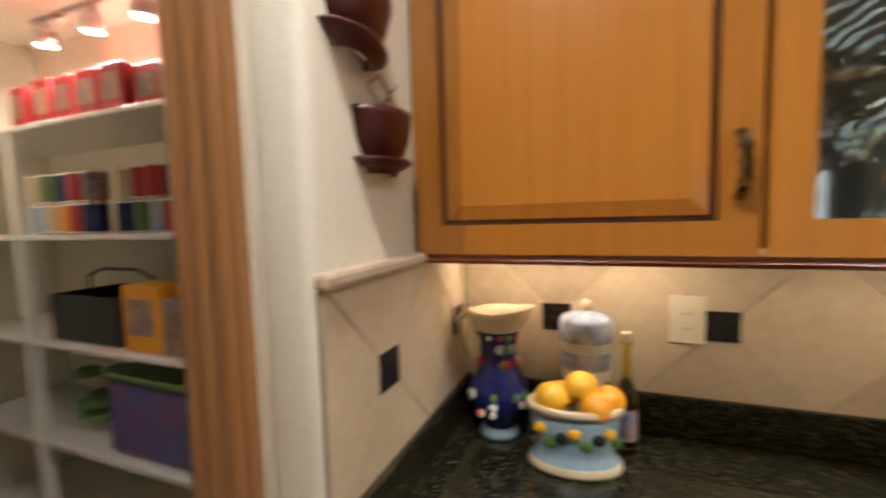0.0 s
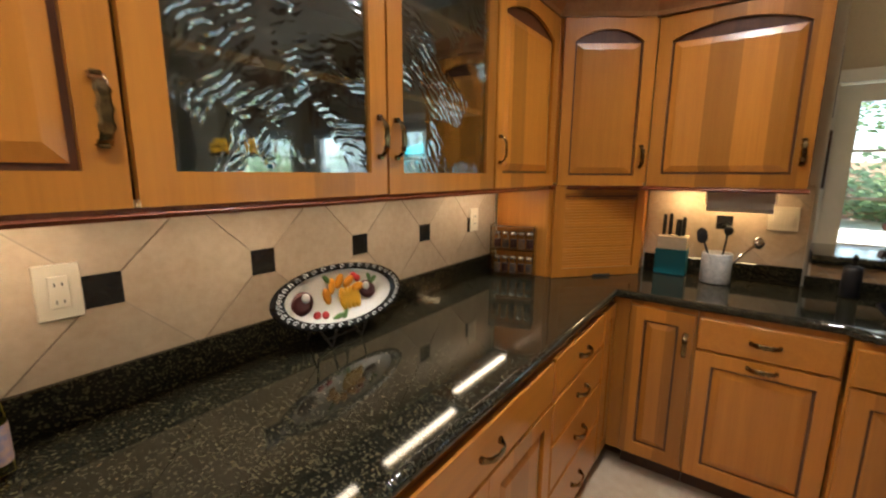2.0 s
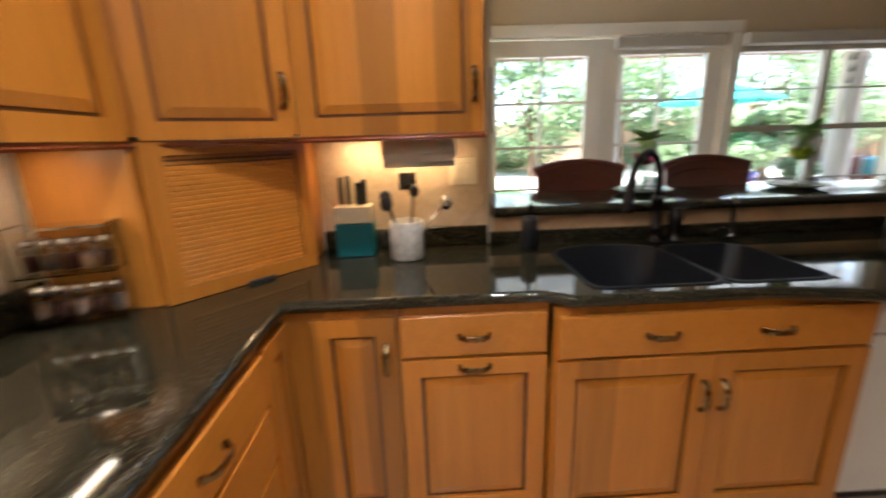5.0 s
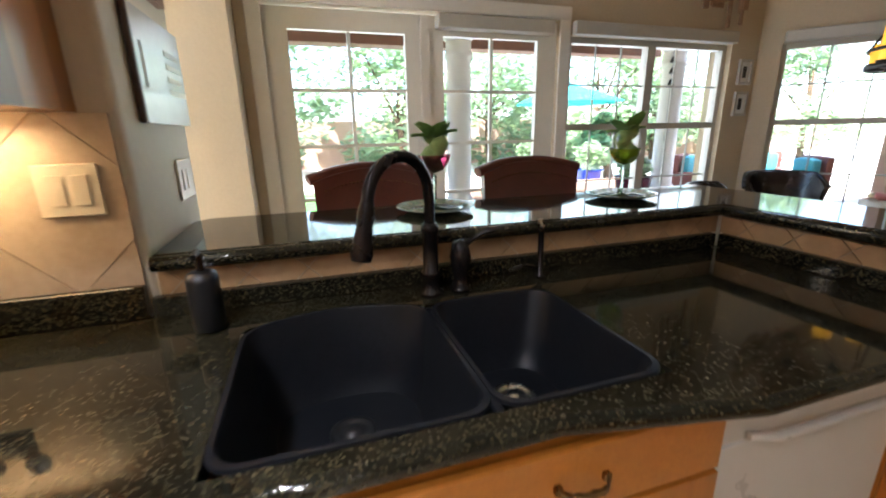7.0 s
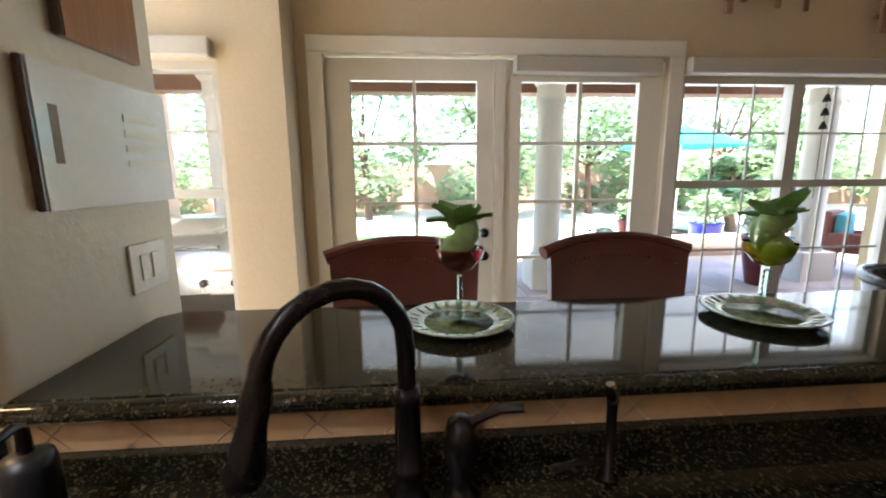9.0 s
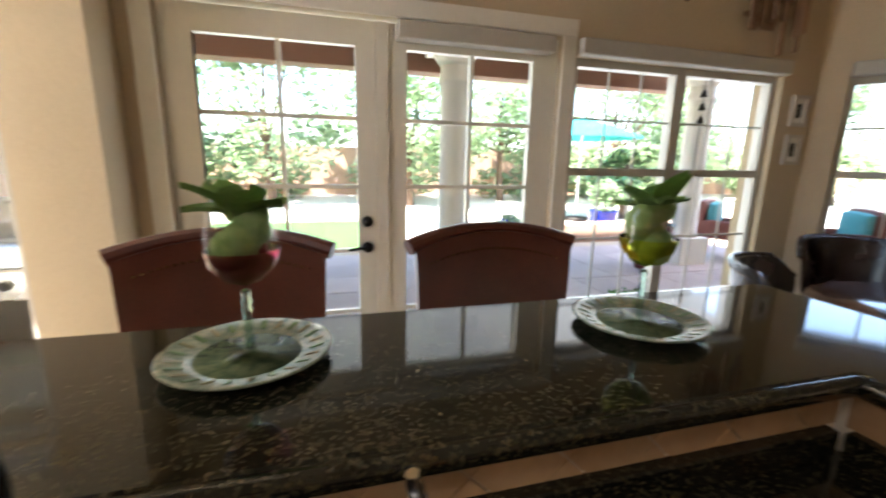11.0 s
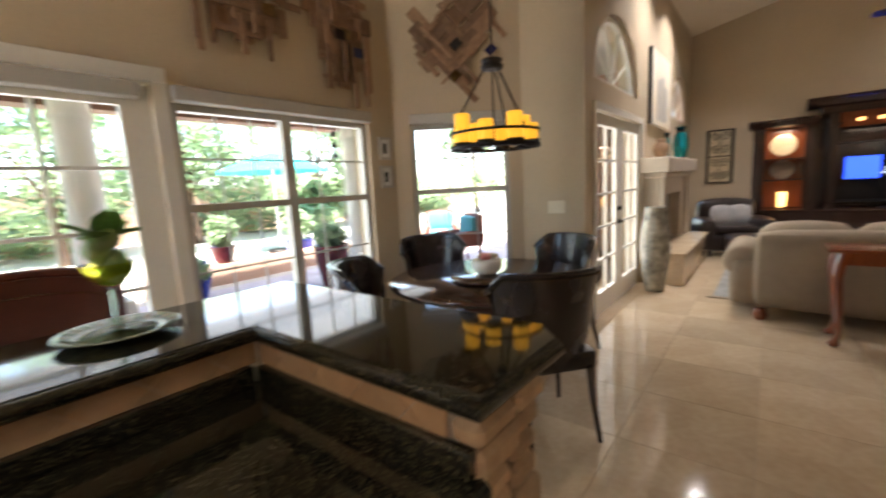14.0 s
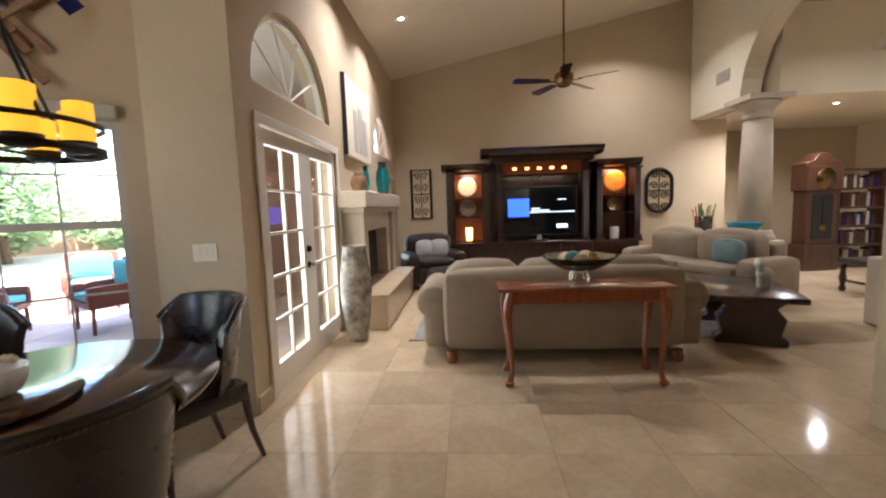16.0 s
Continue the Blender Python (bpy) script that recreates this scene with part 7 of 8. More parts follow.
# media cabinet
en = thing("media_cabinet", "large espresso wood media cabinet with fluted columns and lit niches", "cabinet", (0.0, -11.0, 0))
EZ = 2.26
part("back", box(-1.86, 1.88, -0.49, -0.46, 0.02, 2.25), M["espresso"], en)
part("plinth", box(-1.90, 1.92, -0.46, 0.05, 0, 0.10, 0.006), M["espresso"], en)
part("base_case", box(-1.86, 1.88, -0.455, 0.02, 0.101, 0.66, 0.004), M["espresso"], en)
part("counter", box(-1.92, 1.94, -0.455, 0.06, 0.661, 0.70, 0.008), M["espresso"], en)
for x in (-1.84, -1.12, -0.86, 0.80, 1.06, 1.78):
    tall = abs(x) < 1.0
    b = box(x - 0.055, x + 0.055, -0.44, -0.03, 0.701, 2.25 if tall else 2.1)
    for k in (-0.033, 0, 0.033):
        tube([(x + k, -0.026, 0.80), (x + k, -0.026, 2.05)], 0.014, 6, b)
    box(x - 0.075, x + 0.075, -0.03, 0.012, 2.051, 2.10, 0.004, bm=b)
    box(x - 0.075, x + 0.075, -0.03, 0.012, 0.701, 0.78, 0.004, bm=b)
    part("fluted_column", b, M["espresso"], en)
part("frieze", box(-0.80, 0.74, -0.44, -0.10, 2.02, 2.25), M["cherry"], en)
part("canopy", box(-1.0, 0.98, -0.455, 0.02, 2.251, 2.36, 0.004), M["espresso"], en)
part("cornice", prism([(0, 0), (0.05, 0.03), (0.10, 0.10), (0.14, 0.12), (0.14, 0.15), (-0.45, 0.15), (-0.45, 0)], 2.34, Matrix(((0, 0, 1, -1.17), (1, 0, 0, 0.0), (0, 1, 0, 2.361), (0, 0, 0, 1)))), M["espresso"], en)
for x0, x1 in ((-1.90, -1.05), (1.0, 1.96)):
    part("side_cornice", prism([(0, 0), (0.05, 0.03), (0.10, 0.09), (0.12, 0.10), (0.12, 0.13), (-0.45, 0.13), (-0.45, 0)], x1 - x0 - 0.03, Matrix(((0, 0, 1, x0 + 0.01), (1, 0, 0, -0.04), (0, 1, 0, 2.115), (0, 0, 0, 1)))), M["espresso"], en)
    for z in (1.20, 1.56):
        part("niche_shelf", box(x0 + 0.12, x1 - 0.14, -0.44, -0.06, z, z + 0.02), M["espresso"], en)
for x in (-1.48, 1.42):
    part("niche_back", box(x - 0.28, x + 0.28, -0.458, -0.452, 0.71, 2.1), M["cherry"], en, "reddish lit niche back")
    lamp("niche_glow", "AREA", pose(x, -11.18, 2.08), 0.9, WARM, 0.3)
for i in range(5):
    part("niche_lamp", box(-0.50 + i * 0.24, -0.42 + i * 0.24, -0.095, -0.085, 2.10, 2.15), glow("warm_glass_tile", (1.0, 0.42, 0.12), 0.6) if i == 0 else bpy.data.materials["warm_glass_tile"], en, "small lit amber glass")
lamp("tv_alcove_glow", "AREA", pose(0, -11.12, 2.0), 0.7, WARM, 1.2, 0.1)
tv = thing("television", "wide flat television, switched on with a dark menu", "television", (0.03, -11.0, 0.701))
part("bezel", box(-0.78, 0.74, -0.28, -0.22, 0.10, 1.08, 0.01), M["black"], tv)
part("screen", box(-0.75, 0.71, -0.2195, -0.217, 0.14, 1.05), M["screen"], tv)
part("stand", lathe([(0.20, 0), (0.20, 0.015), (0.06, 0.03), (0.05, 0.11)], -0.02, -0.22, 0, 24, sy=0.5), M["black"], tv)
part("picture_tile", box(0.18, 0.60, -0.2165, -0.2155, 0.48, 0.84), M["screen_blue"], tv, "bright blue picture tile")
part("menu_bar", box(-0.72, 0.17, -0.2165, -0.2155, 0.555, 0.575), M["screen_text"], tv, "pale line of the menu")
for x0, x1, z in ((-0.03, 0.13, 0.63), (-0.22, 0.13, 0.59), (-0.55, -0.38, 0.80)):
    part("menu_text", box(x0, x1, -0.2165, -0.2155, z, z + 0.02), M["screen_text"], tv, "unreadable menu text")
part("menu_logo", box(-0.58, -0.36, -0.2165, -0.2155, 0.24, 0.32), M["screen_text"], tv, "pale logo block")


def disc(name, label, x, y, z, r, material, cat, grp=""):
    o = thing(name, label, cat, (x, y, z), group=grp)
    part("dish", lathe([(r * 0.4, 0), (r * 0.8, 0.006), (r, 0.022), (r * 0.98, 0.027), (r * 0.78, 0.012), (0.01, 0.008)], seg=32), material, o).matrix_local = plane_pose(0, 0, 0, -1, 0) @ pose(0, 0, 0, -8)
    part("easel", tube([(-0.05, -0.03, -r), (0, -0.08, 0.02), (0.05, -0.03, -r)], 0.005), M["iron"], o)


disc("display_plate", "pale round display plate in a lit niche", 1.44, -11.22, 1.81, 0.19, M["cream"], "plate", "display plates")
disc("display_plate", "dark round display plate in a lit niche", 1.44, -11.22, 1.39, 0.17, M["driftwood"], "plate", "display plates")
disc("display_plate", "red and orange art plate in a lit niche", -1.46, -11.22, 1.83, 0.21, mat("fire_glaze", (0.70, 0.10, 0.02), (0.55, 0.30, 0.02), 0.2, scale=8), "plate", "display plates")
disc("display_plate", "dark brown display plate in a lit niche", -1.46, -11.22, 1.38, 0.15, M["brass"], "plate", "display plates")
lt = thing("accent_lamp", "small glowing amber accent lamp in the niche", "lamp", (1.42, -11.2, 0.703))
part("base", lathe([(0.05, 0), (0.05, 0.02), (0.03, 0.03)], seg=18), M["iron"], lt)
part("shade", lathe([(0.05, 0.03), (0.06, 0.05), (0.07, 0.28), (0.062, 0.29)], seg=18), glow("amber_shade", (1.0, 0.5, 0.12), 0.8), lt, "glowing amber shade")
cv = thing("candle_jar", "white pillar candle in the niche", "candle", (-1.46, -11.2, 0.703))
part("candle", lathe([(0.08, 0), (0.085, 0.01), (0.085, 0.22), (0.07, 0.23)], seg=20), M["white_dish"], cv)
part("wick", tube([(0, 0, 0.22), (0.002, 0, 0.25)], 0.003), M["black"], cv)


def iron_panel(x, z, w, h, oval, label):
    o = thing("iron_panel", label, "wall decoration", (x, -11.497, z))
    m = plane_pose(0, 0, 0, -1, 0)
    if oval:
        A = arc(0, h / 2 - w / 2, w / 2, 0, 180, 16) + arc(0, -h / 2 + w / 2, w / 2, 180, 360, 16)
    else:
        A = [(w / 2, -h / 2), (w / 2, h / 2), (-w / 2, h / 2), (-w / 2, -h / 2)]
    ring = [tuple(m @ Vector((u, v, 0.02))) for u, v in A]
    part("frame", tube(ring, 0.030 if not oval else 0.038, 8, closed=True), M["iron"], o)
    part("backing", prism([(u * 0.96, v * 0.97) for u, v in A], 0.006, m @ Matrix.Translation((0, 0, 0.002))), M["cream"], o, "pale backing")
    for sx in (-1, 1):
        for j in range(4):
            cz = -h / 2 + h * (j + 0.5) / 4
            pts = [tuple(m @ Vector((sx * (w * 0.20 + w * 0.16 * (1 - k / 14) * math.cos(k * 0.7)), cz + h * 0.095 * (1 - k / 16) * math.sin(k * 0.7), 0.022))) for k in range(13)]
            part("scroll", tube(pts, 0.011, 6), M["iron"], o)
    part("bar", tube([tuple(m @ Vector((0, -h / 2, 0.02))), tuple(m @ Vector((0, h / 2, 0.02)))], 0.010, 6), M["iron"], o)
    part("bar", tube([tuple(m @ Vector((-w / 2, 0, 0.02))), tuple(m @ Vector((w / 2, 0, 0.02)))], 0.012, 6), M["iron"], o)


iron_panel(2.40, 1.71, 0.40, 1.0, False, "tall dark scrolled iron wall panel")
iron_panel(-2.43, 1.62, 0.50, 0.85, True, "oval dark scrolled iron wall panel")

# ceiling fan
fn = thing("ceiling_fan", "brass ceiling fan with five dark blades on a long rod", "ceiling fan", (0.10, -8.6, 3.05))
part("rod", tube([(0, 0, 0.18), (0, 0, vault(0.10) - 3.05)], 0.014), M["brass"], fn)
part("motor", lathe([(0.03, -0.08), (0.07, -0.07), (0.11, -0.03), (0.13, 0.03), (0.12, 0.09), (0.06, 0.13), (0.03, 0.2)], seg=28), M["brass"], fn)
part("canopy", lathe([(0.07, -0.1), (0.075, -0.03), (0.05, 0.0)], 0, 0, vault(0.10) - 3.05, 20), M["brass"], fn)
for i in range(5):
    a = 72 * i + 8
    bl = part("blade", prism([(0.20, -0.05), (0.62, -0.075), (0.68, -0.06), (0.70, 0), (0.68, 0.06), (0.62, 0.075), (0.20, 0.05)], 0.008, Matrix.Identity(4), bev=0.002), M["espresso"], fn)
    bl.matrix_local = pose(0, 0, 0.0, 0, 0, a) @ pose(0, 0, 0, 12, 0, 0)
    part("bracket", box(0.10, 0.24, -0.02, 0.02, -0.012, -0.002, 0.002), M["brass"], bl)

# fireplace
fp = thing("fireplace", "limestone fireplace with a thick mantel shelf and dark firebox", "fireplace", (2.8, -8.6, 0))
inv = fp.matrix_world.inverted()
part("breast", wall_with(inv @ plane_pose(2.72, -7.62, 0.43, 0, -1), 1.96, 1.02, 0.212, [(0.38, 1.58, 0.0, 0.72)]), M["limestone"], fp, smooth=None)
part("firebox", box(2.88, 2.93, -9.18, -8.02, 0.431, 1.15, m=inv), M["dark"], fp, "sooty dark firebox")
part("pilaster", box(2.66, 2.719, -7.78, -7.60, 0.431, 1.38, 0.008, m=inv), M["limestone"], fp)
part("pilaster", box(2.66, 2.719, -9.60, -9.42, 0.431, 1.38, 0.008, m=inv), M["limestone"], fp)
part("mantel", box(2.58, 2.933, -9.78, -7.45, 1.451, 1.64, 0.012, m=inv), M["limestone"], fp)
part("bed_mould", box(2.64, 2.93, -9.68, -7.55, 1.381, 1.450, 0.010, m=inv), M["limestone"], fp)
part("hearth", box(2.40, 2.933, -9.75, -7.48, 0, 0.395, 0.006, m=inv), M["travertine"], fp, "travertine hearth bench")
part("hearth_top", box(2.37, 2.933, -9.78, -7.45, 0.396, 0.43, 0.006, m=inv), M["travertine"], fp)
fv = thing("floor_vase", "tall tapered silver and bronze lacquered floor vase", "vase", (2.67, -7.14, 0))
part("vase", lathe([(0.10, 0), (0.11, 0.02), (0.145, 0.25), (0.17, 0.5), (0.165, 0.72), (0.135, 0.92), (0.125, 1.02), (0.13, 1.04), (0.115, 1.035), (0.10, 0.9)], seg=32), M["vase"], fv)
cvs = thing("canvas_painting", "tall black-edged canvas of three standing grey shapes", "painting", (2.93, -8.5, 2.6))
part("canvas", box(-0.045, -0.002, -0.62, 0.62, -0.49, 0.49, 0.003), M["wall_white"], cvs)
part("edge", box(-0.05, -0.002, 0.621, 0.645, -0.49, 0.49), M["black"], cvs, "black canvas edge")
for y, h in ((0.2, 0.55), (-0.05, 0.62), (-0.28, 0.5)):
    part("painted_shape", cushion(-0.049, -0.044, y - 0.10, y + 0.10, -0.42, -0.42 + h, 0.001, 4), M["vinyl"], cvs)
for x, y, h, r, mt, nm, lb in ((2.74, -7.75, 0.24, 0.10, "driftwood", "mantel_urn", "round brown pottery urn on the mantel"), (2.74, -8.1, 0.34, 0.05, "teal_glass", "glass_vase", "slim teal glass vase on the mantel"), (2.74, -9.2, 0.50, 0.11, "teal_glass", "glass_vase", "tall turquoise glass vase on an iron stand"), (2.74, -9.45, 0.22, 0.06, "cream", "mantel_urn", "small cream jar on the mantel")):
    o = thing(nm, lb, "vase", (x, y, 1.641))
    part("body", lathe([(r * 0.6, 0), (r * 0.7, 0.01), (r, h * 0.4), (r * 0.9, h * 0.7), (r * 0.55, h * 0.85), (r * 0.7, h), (r * 0.6, h), (r * 0.45, h * 0.85)], seg=24), M[mt], o)
    part("collar", lathe([(r * 0.57, h * 0.83), (r * 0.62, h * 0.85), (r * 0.57, h * 0.87)], seg=24, close=False), M["brass"], o)

# armchair, second sofa, side table, clock
ac = thing("armchair", "black leather club armchair with pale pillows", "armchair", (2.12, -10.35, 0), 200)
part("base", cushion(-0.46, 0.46, -0.45, 0.42, 0.08, 0.40, 0.01, 6), M["leather_black"], ac)
part("seat_cushion", cushion(-0.30, 0.30, -0.46, 0.20, 0.38, 0.52, 0.02, 6), M["leather_black"], ac)
part("backrest", cushion(-0.42, 0.42, 0.16, 0.46, 0.30, 0.92, 0.03, 7), M["leather_black"], ac)
for s in (-1, 1):
    part("arm", cushion(s * 0.42 - 0.12, s * 0.42 + 0.12, -0.44, 0.36, 0.10, 0.62, 0.02, 6), M["leather_black"], ac)
    for y in (-0.38, 0.36):
        part("foot", lathe([(0.03, 0), (0.035, 0.08)], s * 0.38, y, 0, 12), M["espresso"], ac)
for x, rz in ((-0.12, 8), (0.16, -6)):
    pw = thing("throw_pillow", "pale grey square throw pillow on the armchair", "pillow", tuple((ac.matrix_world @ Vector((x, 0.06, 0.66)))), 200 + rz, group="throw pillows")
    part("pillow", cushion(-0.15, 0.15, -0.04, 0.04, -0.15, 0.15, 0.03, 7), M["pale_cloth"], pw)
ot = thing("ottoman", "black leather ottoman in front of the armchair", "ottoman", (1.78, -9.60, 0), 200)
part("cushion", cushion(-0.34, 0.34, -0.24, 0.24, 0.10, 0.42, 0.02, 6), M["leather_black"], ot)
for sx in (-0.26, 0.26):
    for sy in (-0.16, 0.16):
        part("foot", lathe([(0.025, 0), (0.03, 0.11)], sx, sy, 0, 10), M["espresso"], ot)

s2_ = thing("loveseat", "olive-taupe chenille loveseat with loose back cushions", "sofa", (-2.10, -9.30, 0), 112)
part("base", cushion(-0.95, 0.95, -0.45, 0.42, 0.08, 0.40, 0.006, 7), M["chenille"], s2_)
part("backrest", cushion(-0.95, 0.95, 0.18, 0.46, 0.12, 0.80, 0.02, 8), M["chenille"], s2_)
for i in (-0.44, 0.44):
    part("back_cushion", cushion(i - 0.42, i + 0.42, -0.12, 0.24, 0.46, 0.94, 0.06, 7), M["chenille"], s2_)
    part("seat_cushion", cushion(i - 0.42, i + 0.42, -0.50, 0.10, 0.38, 0.52, 0.02, 7), M["chenille"], s2_)
for s in (-1, 1):
    part("arm", cushion(s * 1.02 - 0.14, s * 1.02 + 0.14, -0.48, 0.40, 0.08, 0.62, 0.02, 7), M["chenille"], s2_)
for k, (x, y) in enumerate(((0.62, -0.22),)):
    pw = thing("throw_pillow", "blue-grey throw pillow on the loveseat", "pillow", tuple(s2_.matrix_world @ Vector((x, y, 0.68))), 112 + 20 * k, group="throw pillows")
    part("pillow", cushion(-0.2, 0.2, -0.06, 0.06, -0.15, 0.15, 0.04, 7), M["teal_grey"], pw)

en2 = thing("coffee_table", "heavy dark wood coffee table with scrolled pedestal ends", "table", (-1.42, -7.25, 0), 70)
part("tabletop", box(-0.62, 0.62, -0.40, 0.40, 0.44, 0.50, 0.015, seg=2), M["espresso"], en2)
for s in (-0.40, 0.40):
    part("pedestal", prism([(-0.30, 0), (0.30, 0), (0.30, 0.06), (0.24, 0.10), (0.28, 0.26), (0.20, 0.36), (0.30, 0.439), (-0.30, 0.439), (-0.20, 0.36), (-0.28, 0.26), (-0.24, 0.10), (-0.30, 0.06)], 0.16, Matrix(((0, 0, 1, s - 0.08), (1, 0, 0, 0), (0, 1, 0, 0), (0, 0, 0, 1))), bev=0.008), M["espresso"], en2)
part("stretcher", box(-0.32, 0.32, -0.05, 0.05, 0.14, 0.22, 0.006), M["espresso"], en2)
for x, y in ((-1.56, -7.10), (-1.66, -7.25)):
    o = thing("glass_figurine", "pale frosted glass animal figurine on the table", "figurine", (x, y, 0.501))
    b = ball(0, 0, 0.13, 0.07, 1.2, 0.7, 0.8)
    for lx in (-0.05, 0.05):
        tube([(lx, 0, 0), (lx, 0, 0.12)], 0.022, 8, b)
    ball(0.06, 0, 0.24, 0.045, bm=b)
    tube([(0.04, 0, 0.15), (0.06, 0, 0.22)], 0.03, 8, b)
    tagged(mesh_ob("figurine", b, M["white_dish"], o, 40))
bb2 = thing("blue_glass_bowl", "turquoise ribbed glass bowl on the column pedestal", "bowl", (-2.75, -9.32, 0.852))
part("bowl", lathe([(0.06, 0), (0.10, 0.02), (0.20, 0.10), (0.24, 0.19), (0.232, 0.19), (0.19, 0.10), (0.02, 0.03)], seg=28), M["turquoise"], bb2)
st = thing("bowl_stand", "cream plaster stand under the turquoise bowl", "stand", (-2.75, -9.32, 0))
part("top", box(-0.15, 0.15, -0.15, 0.15, 0.81, 0.851, 0.006), M["limestone"], st)
part("shaft", box(-0.11, 0.11, -0.11, 0.11, 0, 0.809, 0.006), M["limestone"], st)
gc = thing("grandfather_clock", "tall carved walnut grandfather clock with a glazed door", "clock", (-5.15, -11.1, 0), 8)
part("base", box(-0.36, 0.36, -0.18, 0.18, 0, 0.50, 0.015), M["walnut"], gc)
part("waist", box(-0.31, 0.31, -0.16, 0.14, 0.501, 1.50, 0.01), M["walnut"], gc)
part("hood", box(-0.36, 0.36, -0.18, 0.18, 1.501, 1.96, 0.012), M["walnut"], gc)
part("crest", prism([(-0.38, 0), (0.38, 0), (0.38, 0.06), (0.22, 0.10), (0.12, 0.22), (0, 0.26), (-0.12, 0.22), (-0.22, 0.10), (-0.38, 0.06)], 0.30, Matrix(((1, 0, 0, 0), (0, 0, -1, 0.15), (0, 1, 0, 1.961), (0, 0, 0, 1))), bev=0.01), M["walnut"], gc)
part("dial", lathe([(0.20, 0), (0.20, 0.01), (0.02, 0.012)], seg=28), M["brass"], gc, "brass dial").matrix_local = pose(0, 0.181, 1.72, -90)
part("glazed_door", box(-0.20, 0.20, 0.141, 0.152, 0.60, 1.42), M["screen"], gc, "dark glazed door")
part("pendulum", tube([(0, 0.156, 1.35), (0, 0.156, 0.85)], 0.008, 6, bm=ball(0, 0.156, 0.80, 0.07, 1, 0.12, 1)), M["brass"], gc)
bkc = thing("bookcase", "dark wood bookcase with books on its shelves", "bookcase", (-6.1, -11.4, 0))
part("case", wall_with(plane_pose(0.45, 0.18, 0, -1, 0), 0.9, 1.9, 0.36, [(0.05, 0.85, 0.1 + 0.36 * k, 0.42 + 0.36 * k) for k in range(5)]), M["walnut"], bkc)
for k in range(5):
    x = -0.38
    while x < 0.30:
        w = rn.uniform(0.03, 0.06)
        part("book", box(x, x + w, -0.1, 0.1, 0.102 + 0.36 * k, 0.102 + 0.36 * k + rn.uniform(0.18, 0.28)), rn.choice((M["cup"], M["walnut"], M["blue_dish"], M["walnut"], M["vinyl"])), bkc)
        x += w + 0.012
fl2 = thing("flower_vase", "glass vase of red and green grasses on a dark side table", "vase", (-3.0, -10.9, 0.80))
part("vase", lathe([(0.14, 0), (0.15, 0.02), (0.15, 0.30), (0.14, 0.30), (0.13, 0.02)], seg=20), M["green_glass"], fl2)
for i in range(18):
    a, r = rf.uniform(0, 6.28), rf.uniform(0.02, 0.12)
    part("stem", tube([(r * math.cos(a), r * math.sin(a), 0.03), (r * 1.6 * math.cos(a), r * 1.6 * math.sin(a), rf.uniform(0.38, 0.55))], [0.006, 0.012], 5), M["leaf"] if i % 3 else M["food_red"], fl2)
st2 = thing("side_table", "dark wood side table behind the loveseat", "table", (-2.9, -10.9, 0))
part("tabletop", box(-0.6, 0.45, -0.25, 0.25, 0.75, 0.798, 0.01), M["espresso"], st2)
for sx in (-0.52, 0.37):
    for sy in (-0.18, 0.18):
        part("leg", tube([(sx, sy, 0), (sx, sy, 0.75)], [0.02, 0.03], 8), M["espresso"], st2)
bn = thing("carved_bench", "dark carved bench with turned legs", "bench", (-4.25, -8.7, 0))
part("seat", cushion(-0.25, 0.25, -0.5, 0.5, 0.40, 0.50, 0.01, 5), M["leather_black"], bn)
for sx in (-0.2, 0.2):
    for sy in (-0.44, 0.44):
        part("leg", lathe([(0.03, 0), (0.05, 0.04), (0.03, 0.10), (0.05, 0.2), (0.03, 0.3), (0.045, 0.40)], sx, sy, 0, 14), M["espresso"], bn)
part("stretcher", tube([(0.2, -0.44, 0.16), (0.2, 0.44, 0.16)], 0.02), M["espresso"], bn)
rg = thing("rug", "grey patterned rug under the seating group", "rug", (0.3, -8.4, 0))
part("rug_field", box(-1.9, 1.75, -1.3, 1.3, 0.0, 0.012, 0.003), M["rug"], rg)
part("border", box(-1.95, 1.80, -1.36, -1.30, 0.0, 0.013, 0.002), M["chenille"], rg)
part("border", box(-1.95, 1.80, 1.30, 1.36, 0.0, 0.013, 0.002), M["chenille"], rg)
vt = thing("air_vent", "grey metal air vent in the arcade wall", "vent", (-3.018, -10.45, 3.5))
part("frame", box(-0.002, 0.012, -0.19, 0.19, -0.10, 0.10, 0.003), M["vinyl"], vt)
for i in range(7):
    part("slat", box(0.0125, 0.018, -0.17, 0.17, -0.075 + i * 0.024, -0.063 + i * 0.024), M["vinyl"], vt)
def vault_can(x, y, w):
    o = thing("recessed_light", "round white recessed ceiling light, lit", "light", (x, y, vault(x)), group="living room ceiling lights")
    o.matrix_world = Matrix.Translation((x, y, vault(x))) @ pose(0, 0, 0, 0, 12, 0)
    part("trim_ring", lathe([(0.10, -0.002), (0.10, -0.008), (0.075, -0.012), (0.038, -0.003)], seg=24, close=False), M["paper"], o)
    part("bulb", lathe([(0.036, -0.003), (0.034, -0.009), (0.02, -0.014), (0.004, -0.016)], seg=18), M["bulb"], o)
    lamp("can_glow", "AREA", pose(x, y, vault(x) - 0.05), w, LAMPW, 0.07, spread=120)


